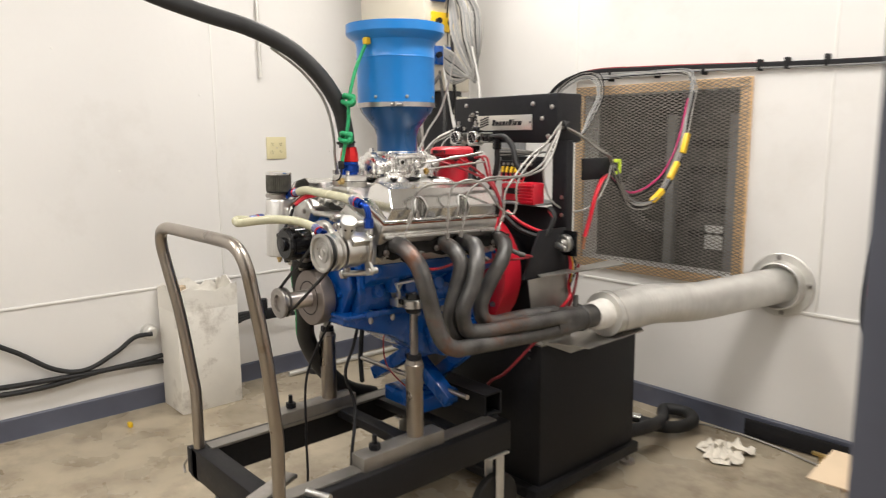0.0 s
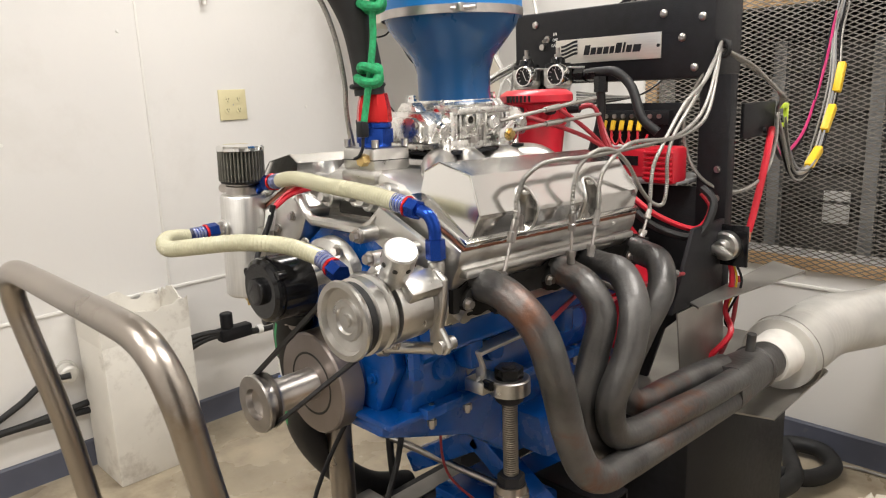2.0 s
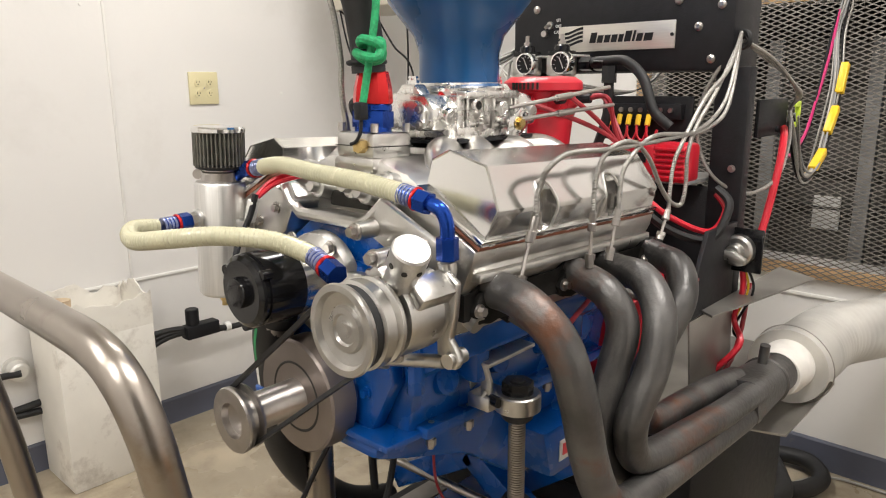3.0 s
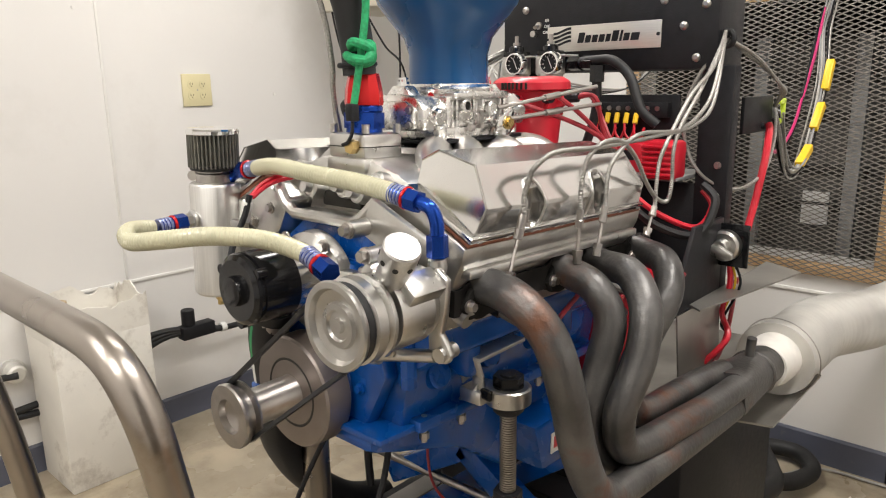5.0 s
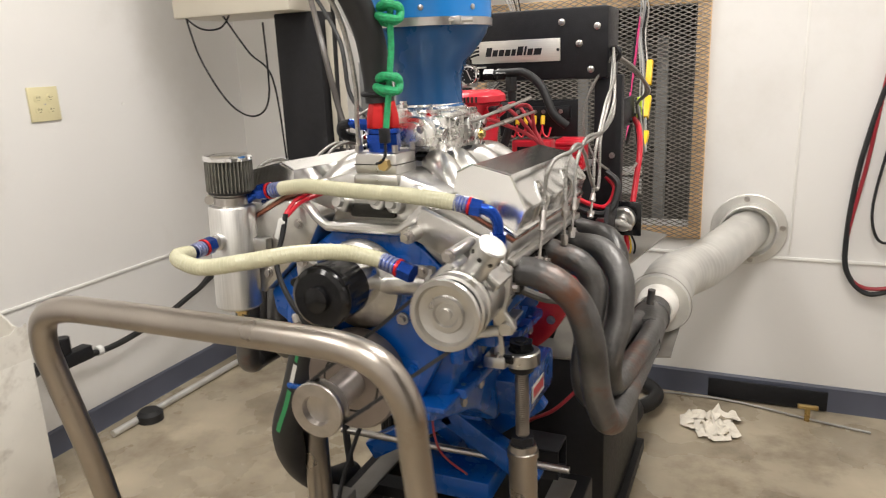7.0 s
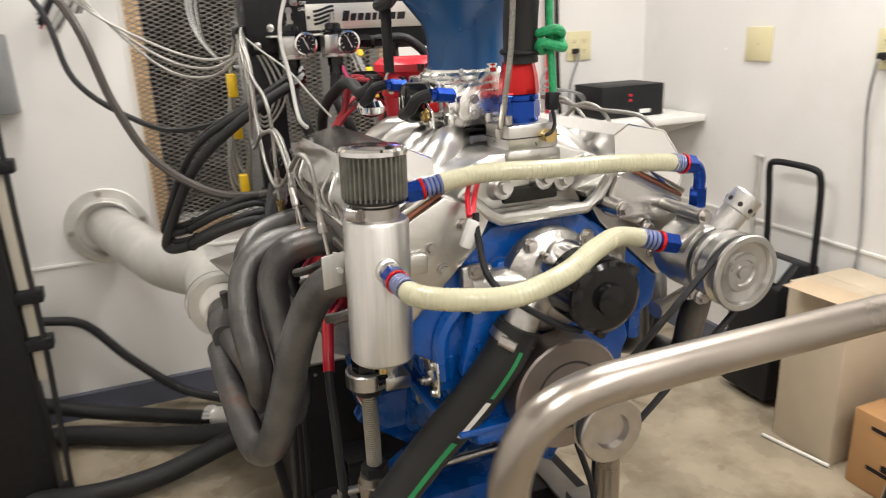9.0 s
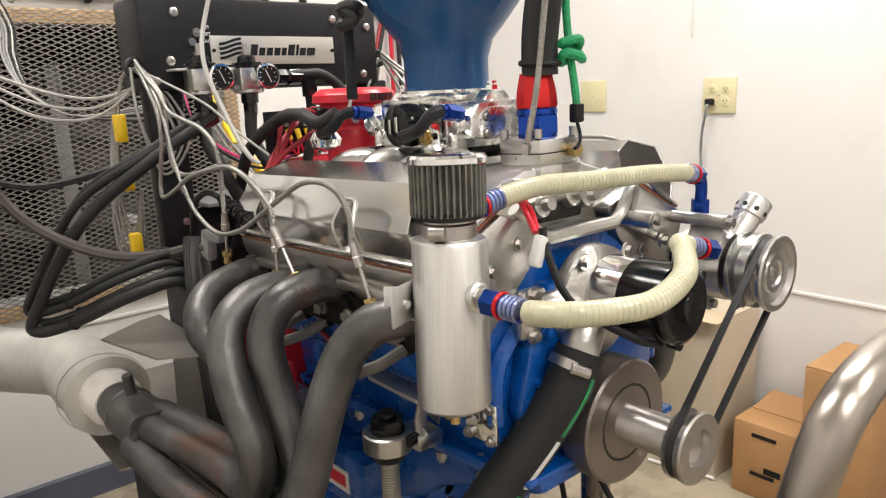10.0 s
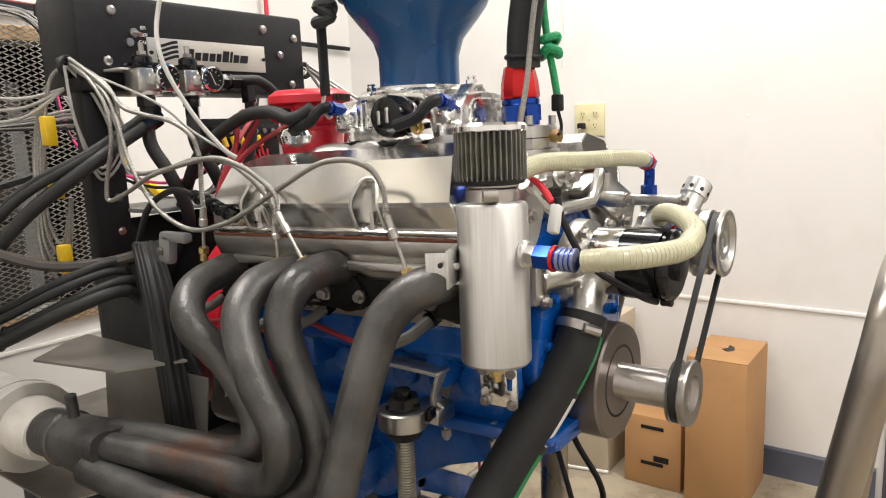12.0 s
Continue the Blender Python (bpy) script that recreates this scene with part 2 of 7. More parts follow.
class Mesh:
    """Gathers geometry for one mesh object."""

    def __init__(self):
        self.v, self.f = [], []

    def add(self, verts, faces):
        o = len(self.v)
        self.v += [tuple(q) for q in verts]
        self.f += [tuple(i + o for i in f) for f in faces]
        return self

    def bm_add(self, bm, m=None):
        if m is not None:
            bmesh.ops.transform(bm, matrix=m, verts=bm.verts)
        bm.verts.index_update()
        self.add([v.co[:] for v in bm.verts], [[v.index for v in f.verts] for f in bm.faces])
        bm.free()
        return self

    def box(self, c, s, bev=0.003, m=None, seg=2):
        bm = bmesh.new()
        bmesh.ops.create_cube(bm, size=1, matrix=Matrix.Diagonal((*s, 1)))
        if bev > 0:
            bmesh.ops.bevel(bm, geom=bm.edges[:], offset=min(bev, min(s) * 0.45), segments=seg, affect="EDGES", profile=0.5)
        return self.bm_add(bm, Matrix.Translation(c) @ (m if m is not None else Matrix()))

    def prism(self, poly, axis, a, b, bev=0.0, m=None):
        """A polygon (two coordinates) drawn out along x, y or z from a to b."""
        def put(u, w, h):
            return {"x": (h, u, w), "y": (u, h, w), "z": (u, w, h)}[axis]
        n = len(poly)
        bm = bmesh.new()
        lo = [bm.verts.new(put(u, w, a)) for u, w in poly]
        hi = [bm.verts.new(put(u, w, b)) for u, w in poly]
        bm.faces.new(lo[::-1])
        bm.faces.new(hi)
        for i in range(n):
            bm.faces.new((lo[i], lo[(i + 1) % n], hi[(i + 1) % n], hi[i]))
        bmesh.ops.recalc_face_normals(bm, faces=bm.faces[:])
        if bev > 0:
            bmesh.ops.bevel(bm, geom=bm.edges[:], offset=bev, segments=2, affect="EDGES", profile=0.5, clamp_overlap=True)
        return self.bm_add(bm, m)

    def lathe(self, p0, axis, prof, seg=32, cap=True):
        """prof: rows of (distance along the axis, radius)."""
        a = Vector(axis).normalized()
        r = a.orthogonal().normalized()
        u = a.cross(r)
        p0 = Vector(p0)
        vs, fs = [], []
        for s, rad in prof:
            for i in range(seg):
                g = 2 * math.pi * i / seg
                vs.append(p0 + a * s + (r * math.cos(g) + u * math.sin(g)) * rad)
        for k in range(len(prof) - 1):
            for i in range(seg):
                j = (i + 1) % seg
                fs.append((k * seg + i, k * seg + j, (k + 1) * seg + j, (k + 1) * seg + i))
        if cap:
            fs.append(tuple(range(seg))[::-1])
            fs.append(tuple((len(prof) - 1) * seg + i for i in range(seg)))
        return self.add(vs, fs)

    def cyl(self, p0, p1, r, r2=None, seg=24, ch=0.0):
        p0, p1 = Vector(p0), Vector(p1)
        d = (p1 - p0).length
        r2 = r if r2 is None else r2
        prof = [(0, r), (d, r2)] if ch <= 0 else [(0, r - ch), (ch, r), (d - ch, r2), (d, r2 - ch)]
        return self.lathe(p0, p1 - p0, prof, seg)

    def tube(self, pts, r, seg=10, n=8, closed=False, smooth=True):
        p = smooth_path(pts, n, closed) if smooth else [Vector(q) for q in pts]
        k = len(p)
        tan = []
        for i in range(k):
            if closed:
                t = p[(i + 1) % k] - p[i - 1]
            else:
                t = p[min(i + 1, k - 1)] - p[max(i - 1, 0)]
            tan.append(t.normalized() if t.length > 1e-9 else Vector((0, 0, 1)))
        nrm = tan[0].orthogonal().normalized()
        vs, fs = [], []
        for i in range(k):
            nrm = nrm - tan[i] * nrm.dot(tan[i])
            nrm = nrm.normalized() if nrm.length > 1e-6 else tan[i].orthogonal().normalized()
            bi = tan[i].cross(nrm)
            rad = r(i / max(1, k - 1)) if callable(r) else r
            for j in range(seg):
                g = 2 * math.pi * j / seg
                vs.append(p[i] + (nrm * math.cos(g) + bi * math.sin(g)) * rad)
        for i in range(k if closed else k - 1):
            for j in range(seg):
                a, b = i * seg + j, i * seg + (j + 1) % seg
                i2 = (i + 1) % k
                fs.append((a, b, i2 * seg + (j + 1) % seg, i2 * seg + j))
        if not closed:
            fs.append(tuple(range(seg))[::-1])
            fs.append(tuple((k - 1) * seg + j for j in range(seg)))
        return self.add(vs, fs)

    def torus(self, c, axis, R, r, seg=28, rs=10):
        a = Vector(axis).normalized()
        u = a.orthogonal().normalized()
        w = a.cross(u)
        return self.tube([Vector(c) + (u * math.cos(2 * math.pi * i / seg) + w * math.sin(2 * math.pi * i / seg)) * R for i in range(seg)], r, rs, closed=True, smooth=False)

    def hexa(self, p0, p1, r):
        return self.cyl(p0, p1, r, seg=6)

    def bolt(self, p, axis, r=0.006, h=0.006):
        p, a = Vector(p), Vector(axis).normalized()
        return self.cyl(p, p + a * h * 0.35, r * 1.45, seg=14).hexa(p + a * h * 0.3, p + a * h, r)


def part(name, mesh, material, parent=None, label="", angle=32):
    me = bpy.data.meshes.new(name)
    me.from_pydata(mesh.v, [], mesh.f)
    me.validate()
    bm = bmesh.new()
    bm.from_mesh(me)
    bmesh.ops.recalc_face_normals(bm, faces=bm.faces[:])
    bm.to_mesh(me)
    bm.free()
    me.polygons.foreach_set("use_smooth", [True] * len(me.polygons))
    me.set_sharp_from_angle(angle=radians(angle))
    me.materials.append(material)
    ob = new(name, me)
    if parent is not None:
        ob.parent = parent
    if label:
        tagged(ob, label)
    return ob


def thing(name, label, category, at=(0, 0, 0), group="", kind=""):
    """An Empty at a thing's base; its parts are built in world places, then hung under it."""
    e = new(name)
    e.empty_display_size = 0.05
    e.location = at
    return tagged(e, label, category, group, kind)


def under(e, name, mesh, material, label="", angle=32):
    ob = part(name, mesh, material, None, label, angle)
    base = e
    off = Vector((0, 0, 0))
    while base is not None:
        off += base.location
        base = base.parent
    ob.data.transform(Matrix.Translation(-off))
    ob.parent = e
    return ob


def solid(name, mesh, material, label, category, kind="", group="", angle=32):
    return tagged(part(name, mesh, material, None, "", angle), label, category, group, kind)


def lettering(text, size, m, material, name, parent, depth=0.0006, shear=0.0):
    cu = bpy.data.curves.new(name, "FONT")
    cu.body, cu.size, cu.extrude, cu.align_x, cu.align_y, cu.shear = text, size, depth, "CENTER", "CENTER", shear
    cu.offset = size * 0.02
    tmp = bpy.data.objects.new(name, cu)
    me = bpy.data.meshes.new_from_object(tmp)
    bpy.data.objects.remove(tmp)
    me.transform(m)
    me.materials.clear()
    me.materials.append(material)
    ob = new(name, me)
    off = Vector((0, 0, 0))
    base = parent
    while base is not None:
        off += base.location
        base = base.parent
    me.transform(Matrix.Translation(-off))
    ob.parent = parent
    return ob


# ---- the room ----
XW, XE, YN, YS = -1.715, 1.55, 2.01, -2.6
TH = 0.12
DOOR_A, DOOR_B, DOOR_H = -1.12, -0.13, 2.1
fl = Mesh().box(((XW + XE) / 2 + 0.5, (YN + YS) / 2, -0.05), (XE - XW + 2.4, YN - YS + 1.4, 0.1), 0)
solid("floor", fl, CONC, "stained sealed concrete floor, tan and worn", "floor", "structure")
solid("ceiling", Mesh().box(((XW + XE) / 2, (YN + YS) / 2, CEIL + 0.05), (XE - XW + 0.3, YN - YS + 0.3, 0.1), 0), CEILM, "plain white ceiling over the test cell", "ceiling", "structure")
solid("wall_west", Mesh().box((XW - TH / 2, (YN + YS) / 2, CEIL / 2), (TH, YN - YS + 2 * TH, CEIL), 0), WALL, "white painted panel wall with scuffs", "wall", "structure")
solid("wall_south", Mesh().box(((XW + XE) / 2, YS - TH / 2, CEIL / 2), (XE - XW, TH, CEIL), 0), WALL, "plain white painted wall", "wall", "structure")
# north wall round the duct opening
OX0, OX1, OZ0, OZ1 = -0.46, 0.345, 0.685, 1.50
nw = Mesh()
nw.box(((XW + OX0) / 2, YN + TH / 2, CEIL / 2), (OX0 - XW, TH, CEIL), 0)
nw.box(((XE + OX1) / 2, YN + TH / 2, CEIL / 2), (XE - OX1, TH, CEIL), 0)
nw.box(((OX0 + OX1) / 2, YN + TH / 2, OZ0 / 2), (OX1 - OX0, TH, OZ0), 0)
nw.box(((OX0 + OX1) / 2, YN + TH / 2, (OZ1 + CEIL) / 2), (OX1 - OX0, TH, CEIL - OZ1), 0)
solid("wall_north", nw, WALL, "white painted wall with a meshed duct opening", "wall", "structure")
ew = Mesh()
ew.box((XE + TH / 2, (YN + DOOR_B) / 2 + TH / 2, CEIL / 2), (TH, YN - DOOR_B + TH, CEIL), 0)
ew.box((XE + TH / 2, (YS + DOOR_A) / 2 - TH / 2, CEIL / 2), (TH, DOOR_A - YS + TH, CEIL), 0)
ew.box((XE + TH / 2, (DOOR_A + DOOR_B) / 2, (DOOR_H + CEIL) / 2), (TH, DOOR_B - DOOR_A, CEIL - DOOR_H), 0)
solid("wall_east", ew, WALL, "white painted wall with a doorway", "wall", "structure")
# hall beyond the doorway
hall = Mesh()
hall.box((XE + 1.5, -0.6, CEIL / 2), (0.1, 3.4, CEIL), 0)
hall.box((XE + 0.8, 1.05, CEIL / 2), (1.4, 0.1, CEIL), 0).box((XE + 0.8, -2.25, CEIL / 2), (1.4, 0.1, CEIL), 0)
solid("wall_hall", hall, WALL, "plain white wall of the passage outside", "wall", "structure")
solid("ceiling_hall", Mesh().box((XE + 0.85, -0.6, CEIL + 0.05), (1.5, 3.4, 0.1), 0), CEILM, "plain ceiling of the passage outside", "ceiling", "structure")
jb = thing("door_1", "dark grey-blue steel door frame, no leaf in view", "door frame", (XE, DOOR_B, 0), kind="structure")
for yy in (DOOR_B - 0.02, DOOR_A + 0.02):
    under(jb, "jamb", Mesh().box((XE + TH / 2 - 0.0, yy, DOOR_H / 2), (TH + 0.03, 0.042, DOOR_H), 0.004), BASEB)
under(jb, "lintel", Mesh().box((XE + TH / 2, (DOOR_A + DOOR_B) / 2, DOOR_H - 0.02), (TH + 0.03, DOOR_B - DOOR_A - 0.085, 0.04), 0.004), BASEB)
# seam mouldings at 0.58 m and upright panel joints
SZ = 0.585
solid("trim", Mesh().box((XW + 0.003, (YN + YS) / 2, SZ), (0.006, YN - YS - 0.02, 0.012), 0.002), SEAM, "thin white moulding over a panel joint", "trim", "structure")
solid("trim", Mesh().box(((XW + OX0) / 2 - 0.0, YN - 0.003, SZ), (OX0 - XW - 0.02, 0.006, 0.012), 0.002), SEAM, "thin white moulding over a panel joint", "trim", "structure")
solid("trim", Mesh().box(((XE + OX0) / 2, YN - 0.0035, SZ), (XE - OX0 - 0.02, 0.006, 0.012), 0.002), SEAM, "thin white moulding over a panel joint", "trim", "structure")
solid("trim", Mesh().box((XE - 0.003, (YN + DOOR_B) / 2, SZ), (0.006, YN - DOOR_B - 0.03, 0.012), 0.002), SEAM, "thin white moulding over a panel joint", "trim", "structure")
for xx in (-0.52, 0.70, -1.30):
    solid("trim", Mesh().box((xx, YN - 0.002, (CEIL + SZ) / 2), (0.008, 0.004, CEIL - SZ - 0.03), 0.001), SEAM, "narrow upright joint strip on the white wall", "trim", "structure")
for yy in (0.62, -0.55):
    solid("trim", Mesh().box((XW + 0.002, yy, (CEIL + SZ) / 2), (0.004, 0.008, CEIL - SZ - 0.03), 0.001), SEAM, "narrow upright joint strip on the white wall", "trim", "structure")
solid("trim", Mesh().box((XE - 0.002, 0.95, (CEIL + SZ) / 2 + 0.4), (0.004, 0.008, CEIL - SZ - 0.83), 0.001), SEAM, "narrow upright joint strip on the white wall", "trim", "structure")
# vinyl base
BH = 0.10
def base_poly(t=0.009):
    return [(0, 0), (t * 1.4, 0), (t, 0.012), (t, BH - 0.008), (t * 0.4, BH), (0, BH)]
solid("baseboard", Mesh().prism([(XW + u, w) for u, w in base_poly()], "y", YS + 0.02, YN - 0.02), BASEB, "dark blue-grey vinyl skirting, scuffed", "baseboard", "structure")
solid("baseboard", Mesh().prism([(YN - u, w) for u, w in base_poly()], "x", XW, XE), BASEB, "dark blue-grey vinyl skirting, scuffed", "baseboard", "structure")
solid("baseboard", Mesh().prism([(XE - u, w) for u, w in base_poly()], "y", DOOR_B + 0.02, YN - 0.02), BASEB, "dark blue-grey vinyl skirting, scuffed", "baseboard", "structure")
solid("baseboard", Mesh().prism([(YS + u, w) for u, w in base_poly()], "x", XW + 0.02, XE - 0.02), BASEB, "dark blue-grey vinyl skirting, scuffed", "baseboard", "structure")

# ceiling lamps
def ceiling_light(x, y):
    e = thing("ceiling_light", "white fluorescent ceiling fitting, switched on", "ceiling light", (x, y, CEIL), "ceiling lights")
    under(e, "housing", Mesh().box((x, y, CEIL - 0.03), (0.34, 1.25, 0.06), 0.006), CEILM)
    under(e, "diffuser", Mesh().box((x, y, CEIL - 0.072), (0.30, 1.2, 0.022), 0.004), LAMP)
for lx, ly, power in FITTINGS:
    ceiling_light(lx, ly)

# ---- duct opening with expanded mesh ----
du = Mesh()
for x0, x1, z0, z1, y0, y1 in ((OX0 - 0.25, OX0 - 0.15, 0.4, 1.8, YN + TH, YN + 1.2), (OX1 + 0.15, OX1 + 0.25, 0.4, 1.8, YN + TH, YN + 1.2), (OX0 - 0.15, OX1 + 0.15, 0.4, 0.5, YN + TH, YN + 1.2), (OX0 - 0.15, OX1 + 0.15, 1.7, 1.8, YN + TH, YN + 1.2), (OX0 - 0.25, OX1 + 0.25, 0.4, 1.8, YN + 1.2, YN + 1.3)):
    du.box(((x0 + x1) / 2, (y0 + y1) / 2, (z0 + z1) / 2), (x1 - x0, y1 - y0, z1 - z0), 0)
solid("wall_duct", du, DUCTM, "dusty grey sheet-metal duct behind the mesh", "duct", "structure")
gr = thing("mesh_grille", "expanded steel mesh grille on a raw pine frame, dusty duct behind", "grille", (-0.057, YN, 0.64), kind="structure")
for nm, x0, x1, z0, z1 in (("rail", -0.507, 0.392, 1.50, 1.542), ("rail", -0.507, 0.392, 0.643, 0.685), ("stile", -0.507, OX0, 0.6855, 1.4995), ("stile", 0.3455, 0.392, 0.6855, 1.4995)):
    under(gr, nm, Mesh().box(((x0 + x1) / 2, YN - 0.009, (z0 + z1) / 2), (x1 - x0, 0.018, z1 - z0), 0.002), WOODM, "raw pine strip")
def expanded(x0, x1, z0, z1, y, w=0.036, h=0.0155, t=0.0034):
    """Diamond strands joined at their knuckles."""
    m = Mesh()
    cols, rows = int((x1 - x0) / w), int((z1 - z0) / h)
    w, h = (x1 - x0) / cols, (z1 - z0) / rows
    for r in range(rows):
        for c in range(cols):
            xa, za = x0 + c * w, z0 + r * h
            for (px, pz), (qx, qz) in (((xa, za + h / 2), (xa + w / 2, za + h)), ((xa + w / 2, za + h), (xa + w, za + h / 2)), ((xa, za + h / 2), (xa + w / 2, za)), ((xa + w / 2, za), (xa + w, za + h / 2))):
                dy = 0.0016
                m.add([(px, y - dy, pz - t / 2), (qx, y + dy, qz - t / 2), (qx, y + dy, qz + t / 2), (px, y - dy, pz + t / 2),
                       (px, y - dy + 0.0012, pz - t / 2), (qx, y + dy + 0.0012, qz - t / 2), (qx, y + dy + 0.0012, qz + t / 2), (px, y - dy + 0.0012, pz + t / 2)],
                      [(0, 1, 2, 3), (7, 6, 5, 4), (3, 2, 6, 7), (0, 4, 5, 1)])
    return m
def plain(name, mesh, material, e, kind=""):
    me = bpy.data.meshes.new(name)
    off = e.location
    me.from_pydata([(a - off.x, b - off.y, c - off.z) for a, b, c in mesh.v], [], mesh.f)
    me.materials.append(material)
    ob = new(name, me)
    ob.parent = e
    if kind:
        tagged(ob, kind=kind)
    return ob
plain("mesh_sheet", expanded(-0.505, 0.390, 0.645, 1.540, YN - 0.024), MESHM, gr, "stuff")
# machinery in the duct: a fan unit with slatted face and upright channels
fu = thing("fan_unit", "grey fan housing inside the duct, dusty", "fan", (0.0, YN + 0.5, 0.5))
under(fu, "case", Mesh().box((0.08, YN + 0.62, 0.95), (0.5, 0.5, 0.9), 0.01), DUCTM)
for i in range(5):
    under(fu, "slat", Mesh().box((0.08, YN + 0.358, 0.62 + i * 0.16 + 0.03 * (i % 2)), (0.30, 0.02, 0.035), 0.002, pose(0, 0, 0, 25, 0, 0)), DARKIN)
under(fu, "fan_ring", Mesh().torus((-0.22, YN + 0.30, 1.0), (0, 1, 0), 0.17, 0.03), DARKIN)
for xx in (-0.12, 0.2):
    under(fu, "channel", Mesh().box((xx, YN + 0.26, 0.95), (0.045, 0.04, 0.9), 0.003), GREYM)
under(fu, "label_plate", Mesh().box((0.07, YN + 0.35, 0.80), (0.09, 0.008, 0.12), 0.002), WPAPER)

# ---- wall fittings ----
def outlet(name, p, normal, plug=False, blank=False):
    """A two-gang ivory plate with four sockets."""
    e = thing(name, "ivory two-gang wall outlet" + (" with a cord plugged in" if plug else "") + " on white wall", "wall outlet", p, "wall outlets")
    n = Vector(normal)
    s = Vector((0, 0, 1)).cross(n)
    m = Matrix((s.to_4d(), Vector((0, 0, 1, 0)), n.to_4d(), (0, 0, 0, 1)))
    m[0][3] = m[1][3] = m[2][3] = 0
    m = Matrix((( s.x, 0, n.x, 0), (s.y, 0, n.y, 0), (s.z, 1, n.z, 0), (0, 0, 0, 1)))
    m = Matrix.Translation(p) @ m
    def put(mesh):
        mesh.v = [tuple(m @ Vector(q)) for q in mesh.v]
        return mesh
    under(e, "plate", put(Mesh().box((0, 0, 0.004), (0.117, 0.117, 0.008), 0.003)), PLATE)
    if not blank:
        for dx in (-0.024, 0.024):
            for dz in (-0.02, 0.02):
                under(e, "socket", put(Mesh().lathe((dx, dz, 0.007), (0, 0, 1), [(0, 0.0155), (0.003, 0.0150), (0.0034, 0.012)], 18)), PLATE)
                under(e, "slots", put(Mesh().box((dx - 0.005, dz + 0.003, 0.0108), (0.002, 0.008, 0.001), 0).box((dx + 0.005, dz + 0.003, 0.0108), (0.002, 0.006, 0.001), 0).cyl((dx, dz - 0.006, 0.0103), (dx, dz - 0.006, 0.0113), 0.0022, seg=8)), DARKSLOT)
    under(e, "screw", put(Mesh().cyl((0, 0, 0.008), (0, 0, 0.0095), 0.003, seg=10)), STEEL)
    if plug:
        under(e, "plug", put(Mesh().box((-0.024, -0.02, 0.022), (0.026, 0.022, 0.026), 0.005)), BLK)
        q = m @ Vector((-0.024, -0.03, 0.032))
        w = m @ Vector((-0.05, -0.2, 0.02))
        w2 = m @ Vector((-0.02, -0.6, 0.012))
        under(e, "cord", Mesh().tube([q, q + n * 0.012 + Vector((0, 0, -0.02)), w, w2, m @ Vector((-0.04, -0.85, 0.03))], 0.0045, 8), GREYM)
outlet("wall_outlet", (XW, 0.957, 1.252), (1, 0, 0))
outlet("wall_outlet", (XE, 0.845, 1.205), (-1, 0, 0), plug=True)
outlet("wall_outlet", (XE, 1.36, 1.212), (-1, 0, 0), blank=True)
outlet("wall_outlet", (1.215, YN, 1.212), (0, -1, 0), plug=True)
cd = Mesh().tube([(XW + 0.018, 0.875, CEIL - 0.02), (XW + 0.018, 0.873, 2.2), (XW + 0.02, 0.877, 1.62)], 0.009, 8)
solid("conduit", cd, GALV, "thin galvanised conduit hanging down the white wall", "conduit")

# ---- engine ----
ZC = 0.845
eng = thing("engine", "blue-painted V8 engine with bare aluminium heads, on stand posts", "engine", (0, 0.4, 0.62))

def mirror(poly, s):
    return [(s * u, w) for u, w in poly]

block_half = [(0.0, 1.072), (0.068, 1.072), (0.10, 1.050), (0.205, 0.955), (0.198, 0.915), (0.150, 0.885), (0.138, 0.80), (0.0, 0.80)]
bl = Mesh().prism(block_half + [(-u, w) for u, w in block_half[-2:0:-1]], "y", 0.185, 0.68, 0.006)
for s in (-1, 1):
    for yy in (0.245, 0.36, 0.475, 0.59):   # casting bulges and core plugs along the flank
        bl.lathe((s * 0.130, yy, 0.865), (s, 0, 0.25), [(0, 0.022), (0.026, 0.022), (0.029, 0.018)], 20)
    bl.box((s * 0.145, 0.43, 0.805), (0.03, 0.46, 0.018), 0.004)
    bl.box((s * 0.165, 0.28, 0.905), (0.05, 0.03, 0.08), 0.008).box((s * 0.165, 0.52, 0.905), (0.05, 0.03, 0.08), 0.008)
    bl.tube([(s * 0.10, 0.182, 0.99), (s * 0.15, 0.18, 0.94), (s * 0.155, 0.182, 0.87)], 0.012, 8)
under(eng, "block", bl, BLUE, "glossy blue cast block")
cov = Mesh().prism([(-0.095, 0.80), (0.095, 0.80), (0.135, 0.88), (0.115, 0.96), (0.075, 1.03), (-0.075, 1.03), (-0.115, 0.96), (-0.135, 0.88)], "y", 0.158, 0.186, 0.007)
cov.lathe((0, 0.162, ZC), (0, -1, 0), [(0, 0.07), (0.018, 0.062), (0.022, 0.05)], 28)
for i in range(10):
    g = 2 * math.pi * i / 10
    cov.bolt((0.108 * math.cos(g), 0.158, 0.915 + 0.098 * math.sin(g)), (0, -1, 0), 0.006, 0.009)
under(eng, "timing_cover", cov, BLUE, "blue timing cover")
pan = Mesh()
pan.prism([(0.14, 0.800), (0.68, 0.800), (0.68, 0.655), (0.66, 0.635), (0.45, 0.635), (0.33, 0.715), (0.20, 0.755), (0.14, 0.775)], "x", -0.125, 0.125, 0.012)
pan.box((0, 0.41, 0.802), (0.30, 0.55, 0.010), 0.003)
pan.prism([(0.44, 0.73), (0.66, 0.73), (0.66, 0.655), (0.645, 0.64), (0.47, 0.64)], "x", -0.185, 0.185, 0.012)
under(eng, "oil_pan", pan, BLUE, "blue kicked-out oil pan")
